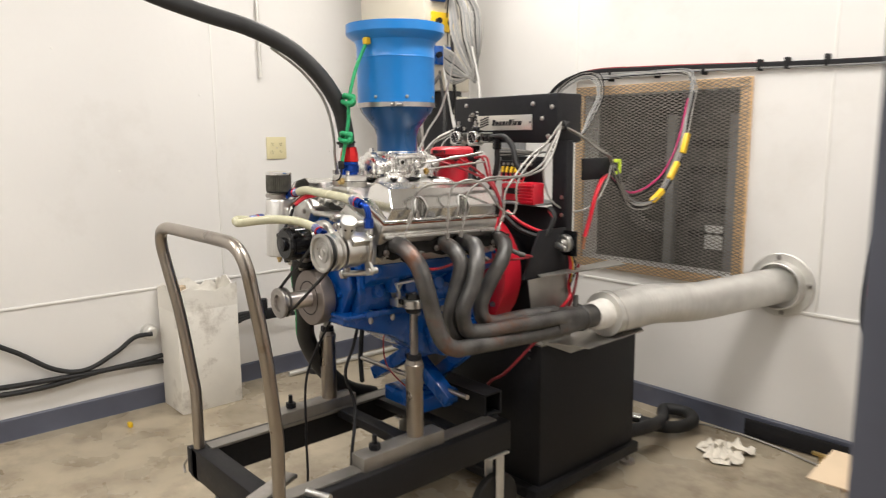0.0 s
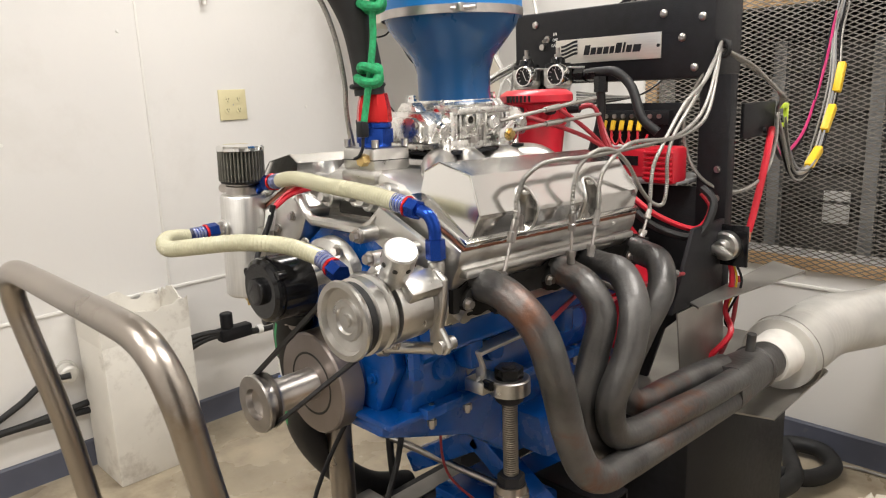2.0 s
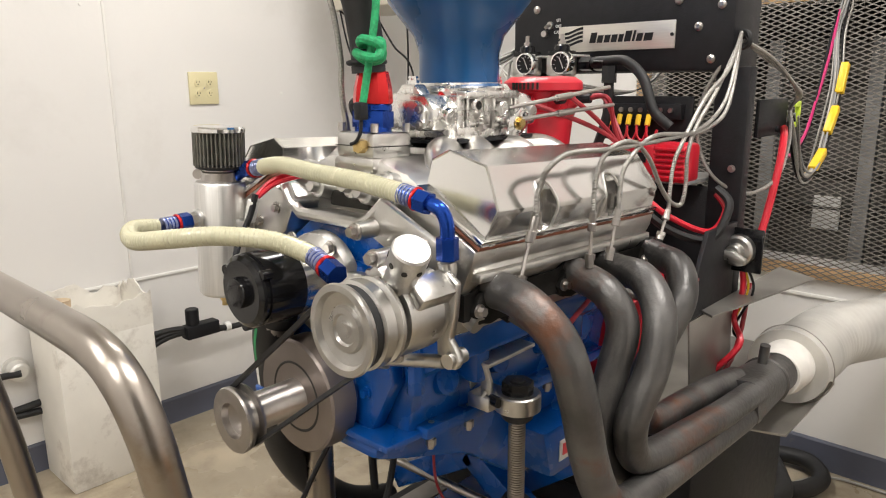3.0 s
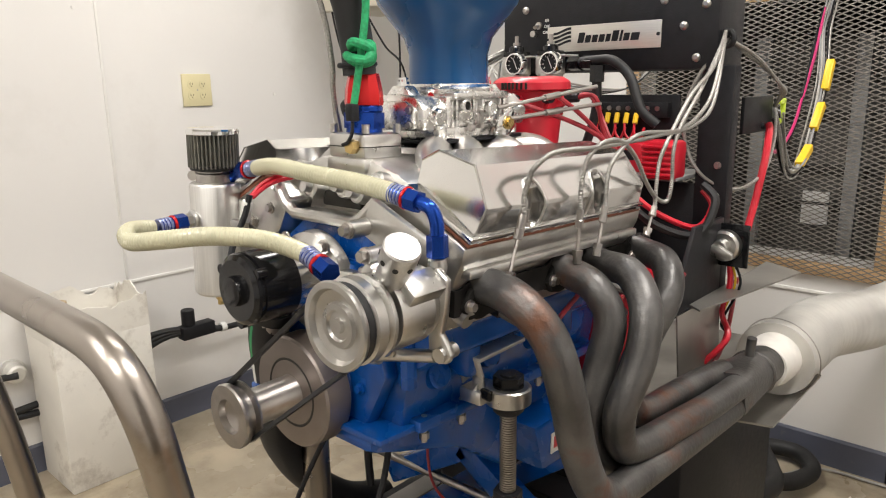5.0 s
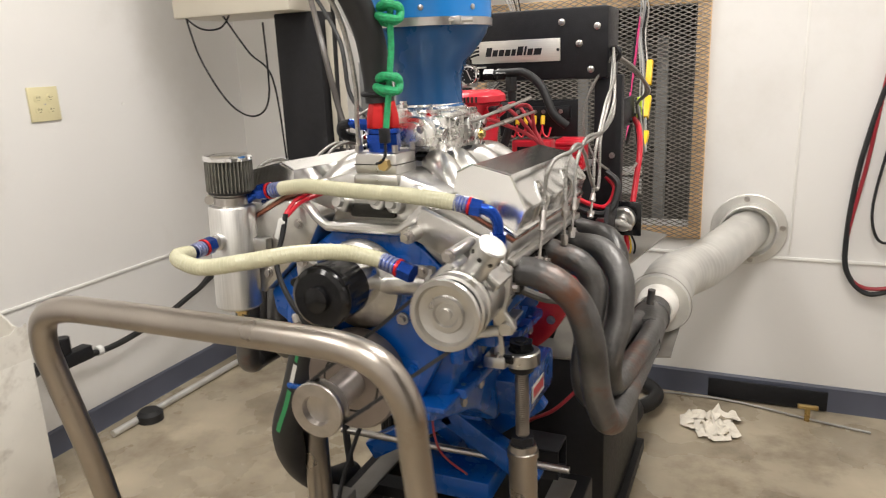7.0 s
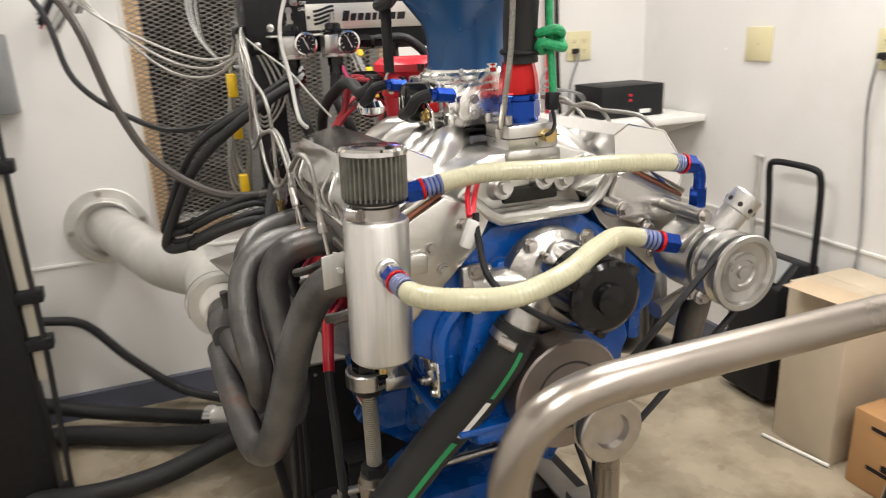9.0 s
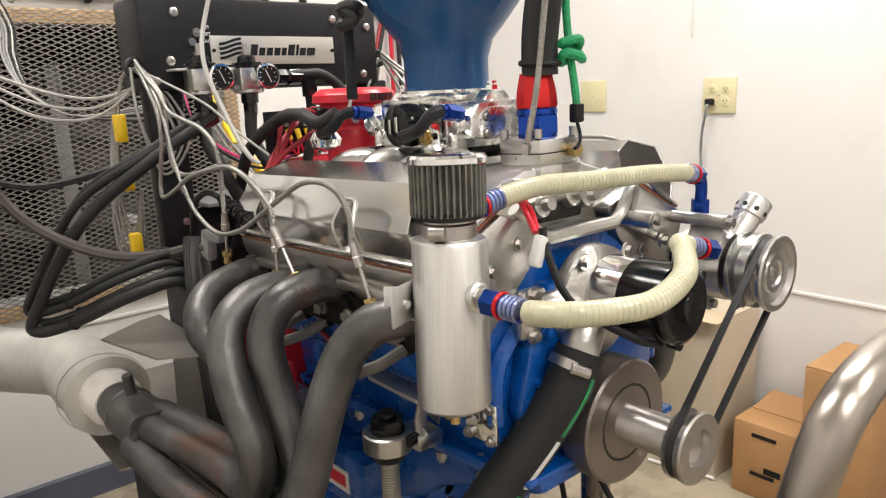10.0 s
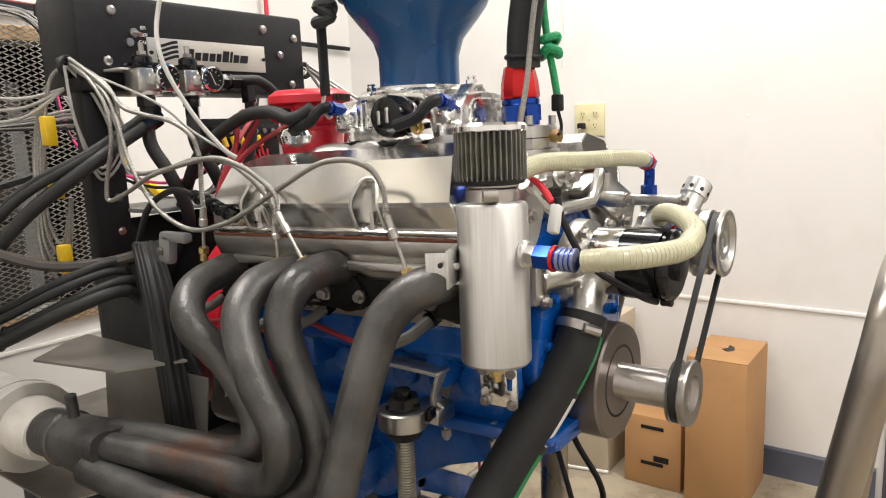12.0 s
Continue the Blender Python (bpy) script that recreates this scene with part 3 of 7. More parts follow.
for s in (-1, 1):
    for yy in (0.22, 0.30, 0.40, 0.50, 0.60):
        under(eng, "stud", Mesh().cyl((s * 0.148, yy, 0.775), (s * 0.148, yy, 0.815), 0.0045, seg=8).hexa((s * 0.148, yy, 0.780), (s * 0.148, yy, 0.790), 0.0075), STEEL)
    lb = Mesh().box((s * 0.1865, 0.53, 0.685), (0.002, 0.085, 0.036), 0)
    lbo = under(eng, "pan_label", lb, WPAPER, "white sticker with red printed bar")
    under(lbo, "print_bar", Mesh().box((s * 0.1878, 0.53, 0.686), (0.001, 0.07, 0.020), 0), RED)

head_half = [(0.074, 1.100), (0.145, 1.124), (0.247, 1.070), (0.243, 1.052), (0.232, 1.030), (0.216, 0.960), (0.203, 0.957), (0.100, 1.053)]
PORTS = {1: (0.235, 0.42, 0.49, 0.655), -1: (0.205, 0.385, 0.445, 0.605)}
def valve_cover(s, ya, yb, notches):
    """A folded sheet cover with leaning end plates and arched pockets over its bolts."""
    rows = [(ya, 0), (yb, 0)]
    for yc in notches:
        rows += [(yc - 0.0225, 0), (yc - 0.0215, 0.35), (yc - 0.017, 0.75), (yc - 0.009, 1), (yc + 0.009, 1), (yc + 0.017, 0.75), (yc + 0.0215, 0.35), (yc + 0.0225, 0)]
    rows.sort()
    top, vs, fs = 1.168, [], []
    for k, (yy, d) in enumerate(rows):
        hz = 1.112 + 0.032 * d
        out = 0.262 - 0.028 * (hz - 1.118) / 0.05 if hz > 1.118 else 0.2605
        mid, hi = ((0.239, hz - 0.004) if d else (0.2595, 1.112)), (out, hz)
        prof = [(0.143, 1.135), (0.238 if d else 0.247, 1.083 if d else 1.0765), mid, hi, (0.262, 1.118) if not d else (out - 0.0006, hz + 0.001), (0.234, top), (0.172, 1.183), (0.146, 1.170)]
        end = -1 if k == 0 else (1 if k == len(rows) - 1 else 0)
        for u, w in prof:
            slope = 0.22 if end < 0 else 0.36
            vs.append((s * u, yy - end * slope * max(0, w - 1.0765), w))
    n = 8
    for k in range(len(rows) - 1):
        for j in range(n):
            fs.append((k * n + j, k * n + (j + 1) % n, (k + 1) * n + (j + 1) % n, (k + 1) * n + j))
    fs += [tuple(range(n)), tuple((len(rows) - 1) * n + j for j in range(n))]
    return Mesh().add(vs, fs)
for s, y0, y1, NOTCH in ((1, 0.185, 0.635, (0.310, 0.475)), (-1, 0.165, 0.640, (0.315, 0.525))):
    hd = Mesh().prism(mirror(head_half, s), "y", y0, y1, 0.004)
    for yy in (y0 + 0.02, y0 + 0.15, y0 + 0.27, y0 + 0.39, y0 + 0.44):
        hd.cyl((s * 0.215, yy, 0.985), (s * 0.238, yy, 0.975), 0.012, seg=14)
    hd.box((s * 0.238, (y0 + y1) / 2, 1.036), (0.02, y1 - y0 - 0.02, 0.012), 0.003)
    h_ob = under(eng, "cylinder_head", hd, HEADM, "bare machined aluminium head")
    for q in ((0.12, 1.085), (0.165, 1.06), (0.205, 1.035), (0.15, 1.03), (0.19, 0.995)):
        under(h_ob, "bolt", Mesh().bolt((s * q[0], y0, q[1]), (0, -1, 0), 0.006, 0.007), STEEL)
        c = Vector((s * 0.195, (y0 + y1) / 2, 1.1015))
    tilt = Matrix.Rotation(math.atan2(0.056, 0.104) * s, 4, "Y")
    under(eng, "cover_gasket", Mesh().box(c, (0.122, y1 - y0 - 0.01, 0.005), 0.001, tilt), GASK, "brown cover gasket")
    under(eng, "cover_rail", Mesh().box(c + Vector((0.0035 * s, 0, 0.0065)), (0.124, y1 - y0 - 0.008, 0.008), 0.002, tilt), POL)
    vb = valve_cover(s, y0 + 0.012, y1 - 0.012, NOTCH)
    v_ob = under(eng, "valve_cover", vb, POL, "polished sheet-aluminium valve cover with welded seams", angle=20)
    # weld bead round the base
    pts = []
    for i in range(70):
        yy = y0 + 0.012 + i * (y1 - y0 - 0.024) / 69
        pts.append((s * 0.2490, yy, 1.0785 + 0.0008 * math.sin(i * 2.1)))
    under(v_ob, "weld_bead", Mesh().tube(pts, lambda u: 0.0030 + 0.0010 * math.sin(u * 480), 6, smooth=False), BRUSH)
    for p, q in (((0.262, 1.118), (0.234, 1.168)), ((0.234, 1.168), (0.172, 1.183)), ((0.172, 1.183), (0.146, 1.17)), ((0.247, 1.0775), (0.262, 1.118))):
        under(v_ob, "seam_bead", Mesh().tube([(s * p[0], y0 + 0.0125 + 0.22 * (p[1] - 1.0765), p[1]), (s * q[0], y0 + 0.0125 + 0.22 * (q[1] - 1.0765), q[1])], 0.0016, 6), POL)
    for yy in NOTCH:
        arch = [(s * 0.2485, yy - 0.0222, 1.080), (s * 0.2615, yy - 0.0222, 1.112), (s * 0.2555, yy - 0.018, 1.132), (s * 0.2475, yy - 0.0095, 1.1455), (s * 0.2475, yy + 0.0095, 1.1455), (s * 0.2555, yy + 0.018, 1.132), (s * 0.2615, yy + 0.0222, 1.112), (s * 0.2485, yy + 0.0222, 1.080)]
        under(v_ob, "pocket_weld", Mesh().tube(arch, 0.0019, 6), BRUSH)
        under(v_ob, "bolt", Mesh().bolt((s * 0.2455, yy, 1.080), (0, 0, 1), 0.0052, 0.026), STEEL)
    # spark plug leads
    for i, yy in enumerate(PORTS[s]):
        px = s * 0.226
        boot = Mesh().tube([(px, yy + 0.045, 0.972), (s * 0.262, yy + 0.052, 0.958), (s * 0.285, yy + 0.07, 0.95)], 0.0075, 10)
        b_ob = under(eng, "plug_boot", boot, BOOT, "grey spark plug boot")
        under(b_ob, "plug_hex", Mesh().hexa((s * 0.205, yy + 0.042, 0.980), (s * 0.232, yy + 0.046, 0.969), 0.0105), BLKG)
        under(b_ob, "plug_lead", Mesh().tube([(s * 0.285, yy + 0.07, 0.95), (s * 0.265, yy + 0.12, 0.938), (s * 0.225, min(0.66, yy + 0.22), 0.935), (s * 0.16, 0.69, 0.96 + 0.01 * i)], 0.004, 8), DKRED, "red plug lead")

# block-off plate with its screws at the front of the block
bp_ = under(eng, "cover_plate", Mesh().box((-0.163, 0.199, 0.872), (0.005, 0.055, 0.052), 0.002), CHROME, "bright block-off plate")
for dy_ in (-0.02, 0.02):
    for dz_ in (-0.024, 0.024):
        under(bp_, "bolt", Mesh().bolt((-0.1655, 0.199 + dy_, 0.872 + 0.85 * dz_), (-1, 0, 0), 0.005, 0.007), STEEL)
under(eng, "plate_mount", Mesh().box((-0.148, 0.205, 0.875), (0.026, 0.05, 0.05), 0.004), BLUE)
under(eng, "drain_tap", Mesh().cyl((-0.15, 0.40, 0.90), (-0.175, 0.40, 0.893), 0.009, seg=12), BRASS)
# intake manifold, end seals and thermostat housing
im = Mesh()
im.prism([(-0.135, 1.085), (-0.075, 1.075), (0.075, 1.075), (0.135, 1.085), (0.145, 1.13), (0.105, 1.150), (0.055, 1.165), (-0.055, 1.165), (-0.105, 1.150), (-0.145, 1.13)], "y", 0.21, 0.65, 0.012)
for s in (-1, 1):
    for yy in (0.27, 0.37, 0.49, 0.59):   # runners
        under(eng, "intake_runner", Mesh().tube([(s * 0.04, 0.43 + (yy - 0.43) * 0.4, 1.165), (s * 0.085, 0.43 + (yy - 0.43) * 0.8, 1.165), (s * 0.135, yy, 1.115)], 0.026, 14), SHINE)
im.box((0, 0.43, 1.160), (0.15, 0.20, 0.034), 0.01)
under(eng, "intake_manifold", im, SHINE, "bright cast intake manifold")
lip = Mesh().tube([(-0.115, 0.175, 1.125), (-0.085, 0.17, 1.095), (-0.065, 0.168, 1.083), (0.065, 0.168, 1.083), (0.085, 0.17, 1.095), (0.115, 0.175, 1.125)], 0.0085, 10, smooth=False)
lip.box((0, 0.19, 1.082), (0.14, 0.05, 0.012), 0.004)
under(eng, "valley_rail", lip, SHINE, "rounded aluminium valley rail")
under(eng, "valley_cavity", Mesh().box((0, 0.207, 1.105), (0.085, 0.01, 0.022), 0.004), DARKSLOT)
for q in ((-0.05, 0.185, 1.12), (-0.085, 0.19, 1.145), (0.045, 0.19, 1.12), (0.085, 0.19, 1.14), (0.015, 0.19, 1.125)):
    under(eng, "boss", Mesh().cyl(q, (q[0], q[1] + 0.05, q[2] - 0.012), 0.014, seg=16, ch=0.003).cyl((q[0], q[1] - 0.012, q[2] + 0.003), q, 0.008, seg=12), SHINE)
th = Mesh().box((0.008, 0.245, 1.155), (0.085, 0.085, 0.024), 0.008).box((0.008, 0.243, 1.182), (0.078, 0.074, 0.036), 0.006)
t_ob = under(eng, "thermostat_housing", th, HEADM, "machined water-neck housing")
for dx in (-0.034, 0.034):
    for dy in (-0.03, 0.03):
        under(t_ob, "bolt", Mesh().cyl((0.008 + dx, 0.243 + dy, 1.20), (0.008 + dx, 0.243 + dy, 1.212), 0.0055, seg=10), STEEL)
under(t_ob, "plug", Mesh().hexa((0.028, 0.206, 1.182), (0.028, 0.194, 1.182), 0.010), BRASS)
under(t_ob, "seam", Mesh().box((0.008, 0.243, 1.181), (0.0795, 0.0755, 0.0015), 0), DARKSLOT)
an = Mesh().cyl((0.006, 0.243, 1.20), (0.006, 0.243, 1.206), 0.026).hexa((0.006, 0.243, 1.206), (0.006, 0.243, 1.228), 0.029).cyl((0.006, 0.243, 1.228), (0.006, 0.243, 1.238), 0.027, ch=0.002)
f_ob = under(t_ob, "hose_fitting", an, BLUAN, "blue anodised fitting nut")
under(f_ob, "red_socket", Mesh().lathe((0.006, 0.243, 1.238), (0, 0, 1), [(0, 0.027), (0.004, 0.028), (0.022, 0.0265), (0.044, 0.0215)], 10), REDAN, "red anodised hose socket")

# carburettor
cb = thing("carburettor", "polished four-barrel carburettor with braided linkage under the air funnel", "carburettor", (0.005, 0.43, 1.19))
CX, CY = 0.005, 0.43
under(cb, "gasket", Mesh().box((CX, CY, 1.1795), (0.146, 0.205, 0.005), 0.001), BLK)
tb = Mesh().box((CX, CY, 1.191), (0.138, 0.190, 0.018), 0.004)
for dx in (-0.062, 0.062):
    for dy_ in (-0.086, 0.086):
        tb.cyl((CX + dx, CY + dy_, 1.182), (CX + dx, CY + dy_, 1.206), 0.0095, seg=14, ch=0.002)
under(cb, "throttle_body", tb, CARB, "bright flanged throttle body")
bd = Mesh().box((CX, CY, 1.222), (0.122, 0.122, 0.050), 0.006).box((CX, CY, 1.246), (0.150, 0.128, 0.012), 0.004).lathe((CX, CY, 1.250), (0, 0, 1), [(0, 0.072), (0.006, 0.073), (0.010, 0.067), (0.014, 0.066)], 40)
for s in (-1, 1):
    x_ = CX + s * 0.0615
    for y_, w_ in ((0.398, 0.046), (0.462, 0.050)):   # raised frames on the casting's flanks
        bd.box((x_, y_, 1.243), (0.010, w_, 0.005), 0.0015).box((x_, y_, 1.203), (0.010, w_, 0.005), 0.0015)
        bd.box((x_, y_ - w_ / 2 + 0.003, 1.223), (0.010, 0.006, 0.042), 0.0015).box((x_, y_ + w_ / 2 - 0.003, 1.223), (0.010, 0.006, 0.042), 0.0015)
    bd.cyl((CX + s * 0.055, 0.455, 1.224), (CX + s * 0.074, 0.455, 1.224), 0.012, seg=18, ch=0.002)
    bd.cyl((CX + s * 0.030, CY - 0.05, 1.252), (CX + s * 0.030, CY - 0.06, 1.262), 0.006, seg=12)
under(cb, "body", bd, CARB, "bright polished casting")
for s in (-1, 1):
    p_ = under(cb, "plug_boss", Mesh().lathe((CX + s * 0.064, 0.393, 1.231), (s, 0, 0), [(0, 0.011), (0.008, 0.011), (0.010, 0.0095), (0.0102, 0.0065), (0.004, 0.006)], 24), CARB)
    under(p_, "plug_hole", Mesh().cyl((CX + s * 0.068, 0.393, 1.231), (CX + s * 0.0695, 0.393, 1.231), 0.006, seg=16), DARKSLOT)
for d in (-1, 1):
    under(cb, "metering_block", Mesh().box((CX, CY + d * 0.0685, 1.220), (0.132, 0.013, 0.052), 0.003), CARB)
    yb_ = CY + d * 0.099
    fb = Mesh().prism([(-0.060, 1.197), (0.060, 1.197), (0.064, 1.206), (0.064, 1.228), (0.046, 1.246), (0.012, 1.250), (-0.012, 1.250), (-0.046, 1.246), (-0.064, 1.228), (-0.064, 1.206)], "y", min(yb_ - d * 0.024, yb_ + d * 0.024), max(yb_ - d * 0.024, yb_ + d * 0.024), 0.004, Matrix.Translation((CX, 0, 0)))
    fb.prism([(-0.050, 1.200), (0.050, 1.200), (0.052, 1.226), (0.034, 1.240), (-0.034, 1.240), (-0.052, 1.226)], "y", min(yb_ + d * 0.022, yb_ + d * 0.033), max(yb_ + d * 0.022, yb_ + d * 0.033), 0.003, Matrix.Translation((CX, 0, 0)))
    fb.prism([(-0.030, 1.244), (0.030, 1.244), (0.013, 1.262), (-0.013, 1.262)], "y", yb_ - 0.012, yb_ + 0.012, 0.003, Matrix.Translation((CX, 0, 0)))
    f_o = under(cb, "fuel_bowl", fb, CARB, "polished fuel bowl")
    for dx in (-0.045, 0.045):
        for dz in (0.206, 0.228):
            under(f_o, "bowl_screw", Mesh().bolt((CX + dx, yb_ + d * 0.032, 1 + dz), (0, d, 0), 0.0048, 0.007), STEEL)
    under(f_o, "needle_adjuster", Mesh().cyl((CX, yb_, 1.260), (CX, yb_, 1.274), 0.0058, seg=14).hexa((CX, yb_, 1.262), (CX, yb_, 1.268), 0.0088).hexa((CX, yb_, 1.271), (CX, yb_, 1.2735), 0.0075), CHROME)
    for s in (-1, 1):
        under(f_o, "inlet_boss", Mesh().lathe((CX + s * 0.050, yb_, 1.222), (s, 0, -0.25), [(0, 0.0135), (0.014, 0.0135), (0.016, 0.012), (0.024, 0.0115), (0.026, 0.010)], 20), CARB)
    under(f_o, "red_tag", Mesh().box((CX + 0.041, yb_ - d * 0.02, 1.2425), (0.020, 0.006, 0.008), 0.001, pose(0, 0, 0, 0, 42, 0)), REDAN)
for s, yy in ((1, 0.475), (-1, 0.36)):
    lv = Mesh().prism([(yy - 0.026, 1.186), (yy + 0.004, 1.180), (yy + 0.024, 1.196), (yy + 0.026, 1.216), (yy + 0.008, 1.226), (yy - 0.010, 1.214), (yy - 0.020, 1.212)], "x", s * 0.087, s * 0.0905, 0.001)
    l_o = under(cb, "lever", lv, CHROME, "zinc-plated throttle lever")
    under(l_o, "pivot", Mesh().bolt((s * 0.0905, yy + 0.002, 1.202), (s, 0, 0), 0.0075, 0.008), BRASS)
    under(l_o, "shaft", Mesh().cyl((s * 0.066, yy + 0.002, 1.202), (s * 0.088, yy + 0.002, 1.202), 0.005, seg=12), STEEL)
under(cb, "return_spring", Mesh().tube([(0.0845 + 0.0035 * math.cos(i * 1.05), 0.418 + 0.0035 * math.sin(i * 1.05), 1.196 + i * 0.00028) for i in range(100)], 0.0009, 5, smooth=False), STEEL)
under(cb, "idle_screw", Mesh().cyl((0.078, 0.40, 1.198), (0.078, 0.44, 1.200), 0.0028, seg=8).hexa((0.078, 0.398, 1.198), (0.078, 0.405, 1.198), 0.006), STEEL)
ck = Mesh().lathe((-0.078, 0.405, 1.218), (-1, 0, 0), [(0, 0.03), (0.022, 0.031), (0.03, 0.028), (0.034, 0.018)], 26)
under(cb, "choke_housing", ck, BLKG, "round black choke housing")
under(cb, "choke_tab", Mesh().box((-0.1135, 0.398, 1.220), (0.003, 0.006, 0.022), 0.001).box((-0.1135, 0.413, 1.217), (0.003, 0.006, 0.02), 0.001), POL)
under(cb, "red_cap", Mesh().cyl((-0.072, 0.366, 1.212), (-0.090, 0.364, 1.211), 0.009, seg=12), REDAN)
for yy in (0.325, 0.535):
    ff = Mesh().hexa((-0.062, yy, 1.232), (-0.09, yy - 0.004, 1.236), 0.011).cyl((-0.09, yy - 0.004, 1.236), (-0.10, yy - 0.006, 1.238), 0.008, seg=12)
    under(cb, "fuel_fitting", ff, BLUAN, "blue anodised fuel fitting")
    under(cb, "fuel_elbow", Mesh().tube([(-0.10, yy - 0.006, 1.237), (-0.118, yy - 0.005, 1.232), (-0.125, yy + 0.01, 1.215), (-0.122, yy + 0.05, 1.205)], 0.0085, 10), BLK)
lk = Mesh()
for a, b in (((0.075, 0.47, 1.225), (0.125, 0.69, 1.255)), ((0.085, 0.45, 1.205), (0.128, 0.70, 1.225))):
    lk.cyl(a, b, 0.0035, seg=8).cyl(Vector(a).lerp(Vector(b), 0.45), Vector(a).lerp(Vector(b), 0.6), 0.0055, seg=8)
under(cb, "throttle_rod", lk, STEEL, "plated throttle rods")

# air flow funnel
hat = thing("air_hat", "tall blue air-flow funnel clamped over the carburettor", "air funnel", (0.008, 0.43, 1.255))
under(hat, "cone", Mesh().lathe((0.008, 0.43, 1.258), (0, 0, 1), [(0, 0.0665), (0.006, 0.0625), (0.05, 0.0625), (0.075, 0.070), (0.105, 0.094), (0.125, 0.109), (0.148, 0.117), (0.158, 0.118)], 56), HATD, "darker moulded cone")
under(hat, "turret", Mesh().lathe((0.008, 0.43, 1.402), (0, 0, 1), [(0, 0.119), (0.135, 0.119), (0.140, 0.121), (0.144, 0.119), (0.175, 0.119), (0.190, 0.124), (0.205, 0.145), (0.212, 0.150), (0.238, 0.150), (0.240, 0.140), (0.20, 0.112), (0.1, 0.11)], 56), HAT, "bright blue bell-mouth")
bn = Mesh().lathe((0.008, 0.43, 1.396), (0, 0, 1), [(0, 0.1195), (0.0005, 0.1205), (0.0135, 0.1205), (0.014, 0.1195)], 56, cap=False)
b_ob = under(hat, "band_clamp", bn, STEEL, "stainless band clamp")
under(b_ob, "clamp_screw", Mesh().box((0.10, 0.352, 1.403), (0.02, 0.014, 0.014), 0.002).cyl((0.09, 0.345, 1.403), (0.125, 0.363, 1.403), 0.0045, seg=10), STEEL)
for g in (-2.2, -1.2, -0.4, 0.5, 1.6, 2.6):
    q = Vector((0.008 + 0.119 * math.cos(g), 0.43 + 0.119 * math.sin(g), 1.425))
    under(hat, "rivet", Mesh().lathe(q, (math.cos(g), math.sin(g), 0), [(0, 0.005), (0.002, 0.0045), (0.003, 0.002)], 10), STEEL)

# front drive: damper, crank extension, pulley, belt
dr = thing("crank_damper", "turned steel harmonic damper with a long pulley extension", "damper", (0, 0.12, ZC))
under(dr, "damper_ring", Mesh().lathe((0, 0.14, ZC), (0, -1, 0), [(0, 0.05), (0, 0.078), (0.003, 0.081), (0.040, 0.081), (0.043, 0.078), (0.043, 0.048)], 64), BROWNST, "oil-brown steel ring")
under(dr, "damper_hub", Mesh().lathe((0, 0.11, ZC), (0, -1, 0), [(0, 0.0475), (0.0095, 0.0475), (0.0105, 0.046), (0.0105, 0.03)], 48), BROWNST)
under(dr, "groove_line", Mesh().torus((0, 0.0985, ZC), (0, 1, 0), 0.0490, 0.0026, 48, 6), DARKSLOT)
under(dr, "extension", Mesh().lathe((0, 0.1, ZC), (0, -1, 0), [(0, 0.028), (0.004, 0.0255), (0.078, 0.0255), (0.08, 0.03)], 40), STEEL, "polished round extension")
under(dr, "pulley", Mesh().lathe((0, 0.022, ZC), (0, -1, 0), [(0, 0.03), (0, 0.042), (0.004, 0.043), (0.0065, 0.036), (0.013, 0.036), (0.0155, 0.043), (0.022, 0.044), (0.025, 0.0425), (0.025, 0.024), (0.016, 0.022), (0.014, 0.008)], 48), STEEL, "grooved end pulley with a recessed bore")
PX, PY, PZ = 0.208, 0.014, 1.011
vp = thing("vacuum_pump", "bright aluminium belt-driven vacuum pump on a bracket", "vacuum pump", (PX, 0.08, PZ))
under(vp, "pulley", Mesh().lathe((PX, PY + 0.05, PZ), (0, -1, 0), [(0, 0.02), (0, 0.048), (0.003, 0.050), (0.007, 0.050), (0.0115, 0.042), (0.016, 0.050), (0.022, 0.050), (0.029, 0.050), (0.033, 0.041), (0.040, 0.041), (0.044, 0.050), (0.049, 0.0515), (0.052, 0.050), (0.052, 0.043), (0.045, 0.040), (0.043, 0.027), (0.047, 0.025), (0.047, 0.018), (0.044, 0.016), (0.044, 0.009), (0.048, 0.008), (0.048, 0.003)], 56), HEADM, "dished machined pulley")
vb = Mesh().lathe((PX, PY + 0.055, PZ), (0, 1, 0), [(0, 0.03), (0.004, 0.046), (0.012, 0.0475), (0.055, 0.0475), (0.06, 0.044), (0.075, 0.044), (0.08, 0.03)], 48)
vb.box((PX + 0.036, PY + 0.095, PZ + 0.03), (0.035, 0.055, 0.022), 0.004, pose(0, 0, 0, 0, 40, 0)).box((PX - 0.03, PY + 0.09, PZ + 0.035), (0.05, 0.05, 0.02), 0.006, pose(0, 0, 0, 0, -40, 0))
under(vp, "pump_body", vb, HEADM, "machined round pump body")
CAP = Vector((PX + 0.035, 0.076, 1.076))
fc = Mesh().cyl((PX + 0.012, 0.084, 1.045), CAP, 0.0185, seg=28).lathe(CAP, (0.028, -0.01, 0.038), [(0, 0.0205), (0.001, 0.0215), (0.025, 0.0215), (0.0275, 0.0195), (0.028, 0.012)], 32)
c_ob = under(vp, "vent_cap", fc, BRUSH, "knurled aluminium vent cap")
ax = Vector((0.028, -0.01, 0.038)).normalized()
uu = ax.orthogonal().normalized()
ww = ax.cross(uu)
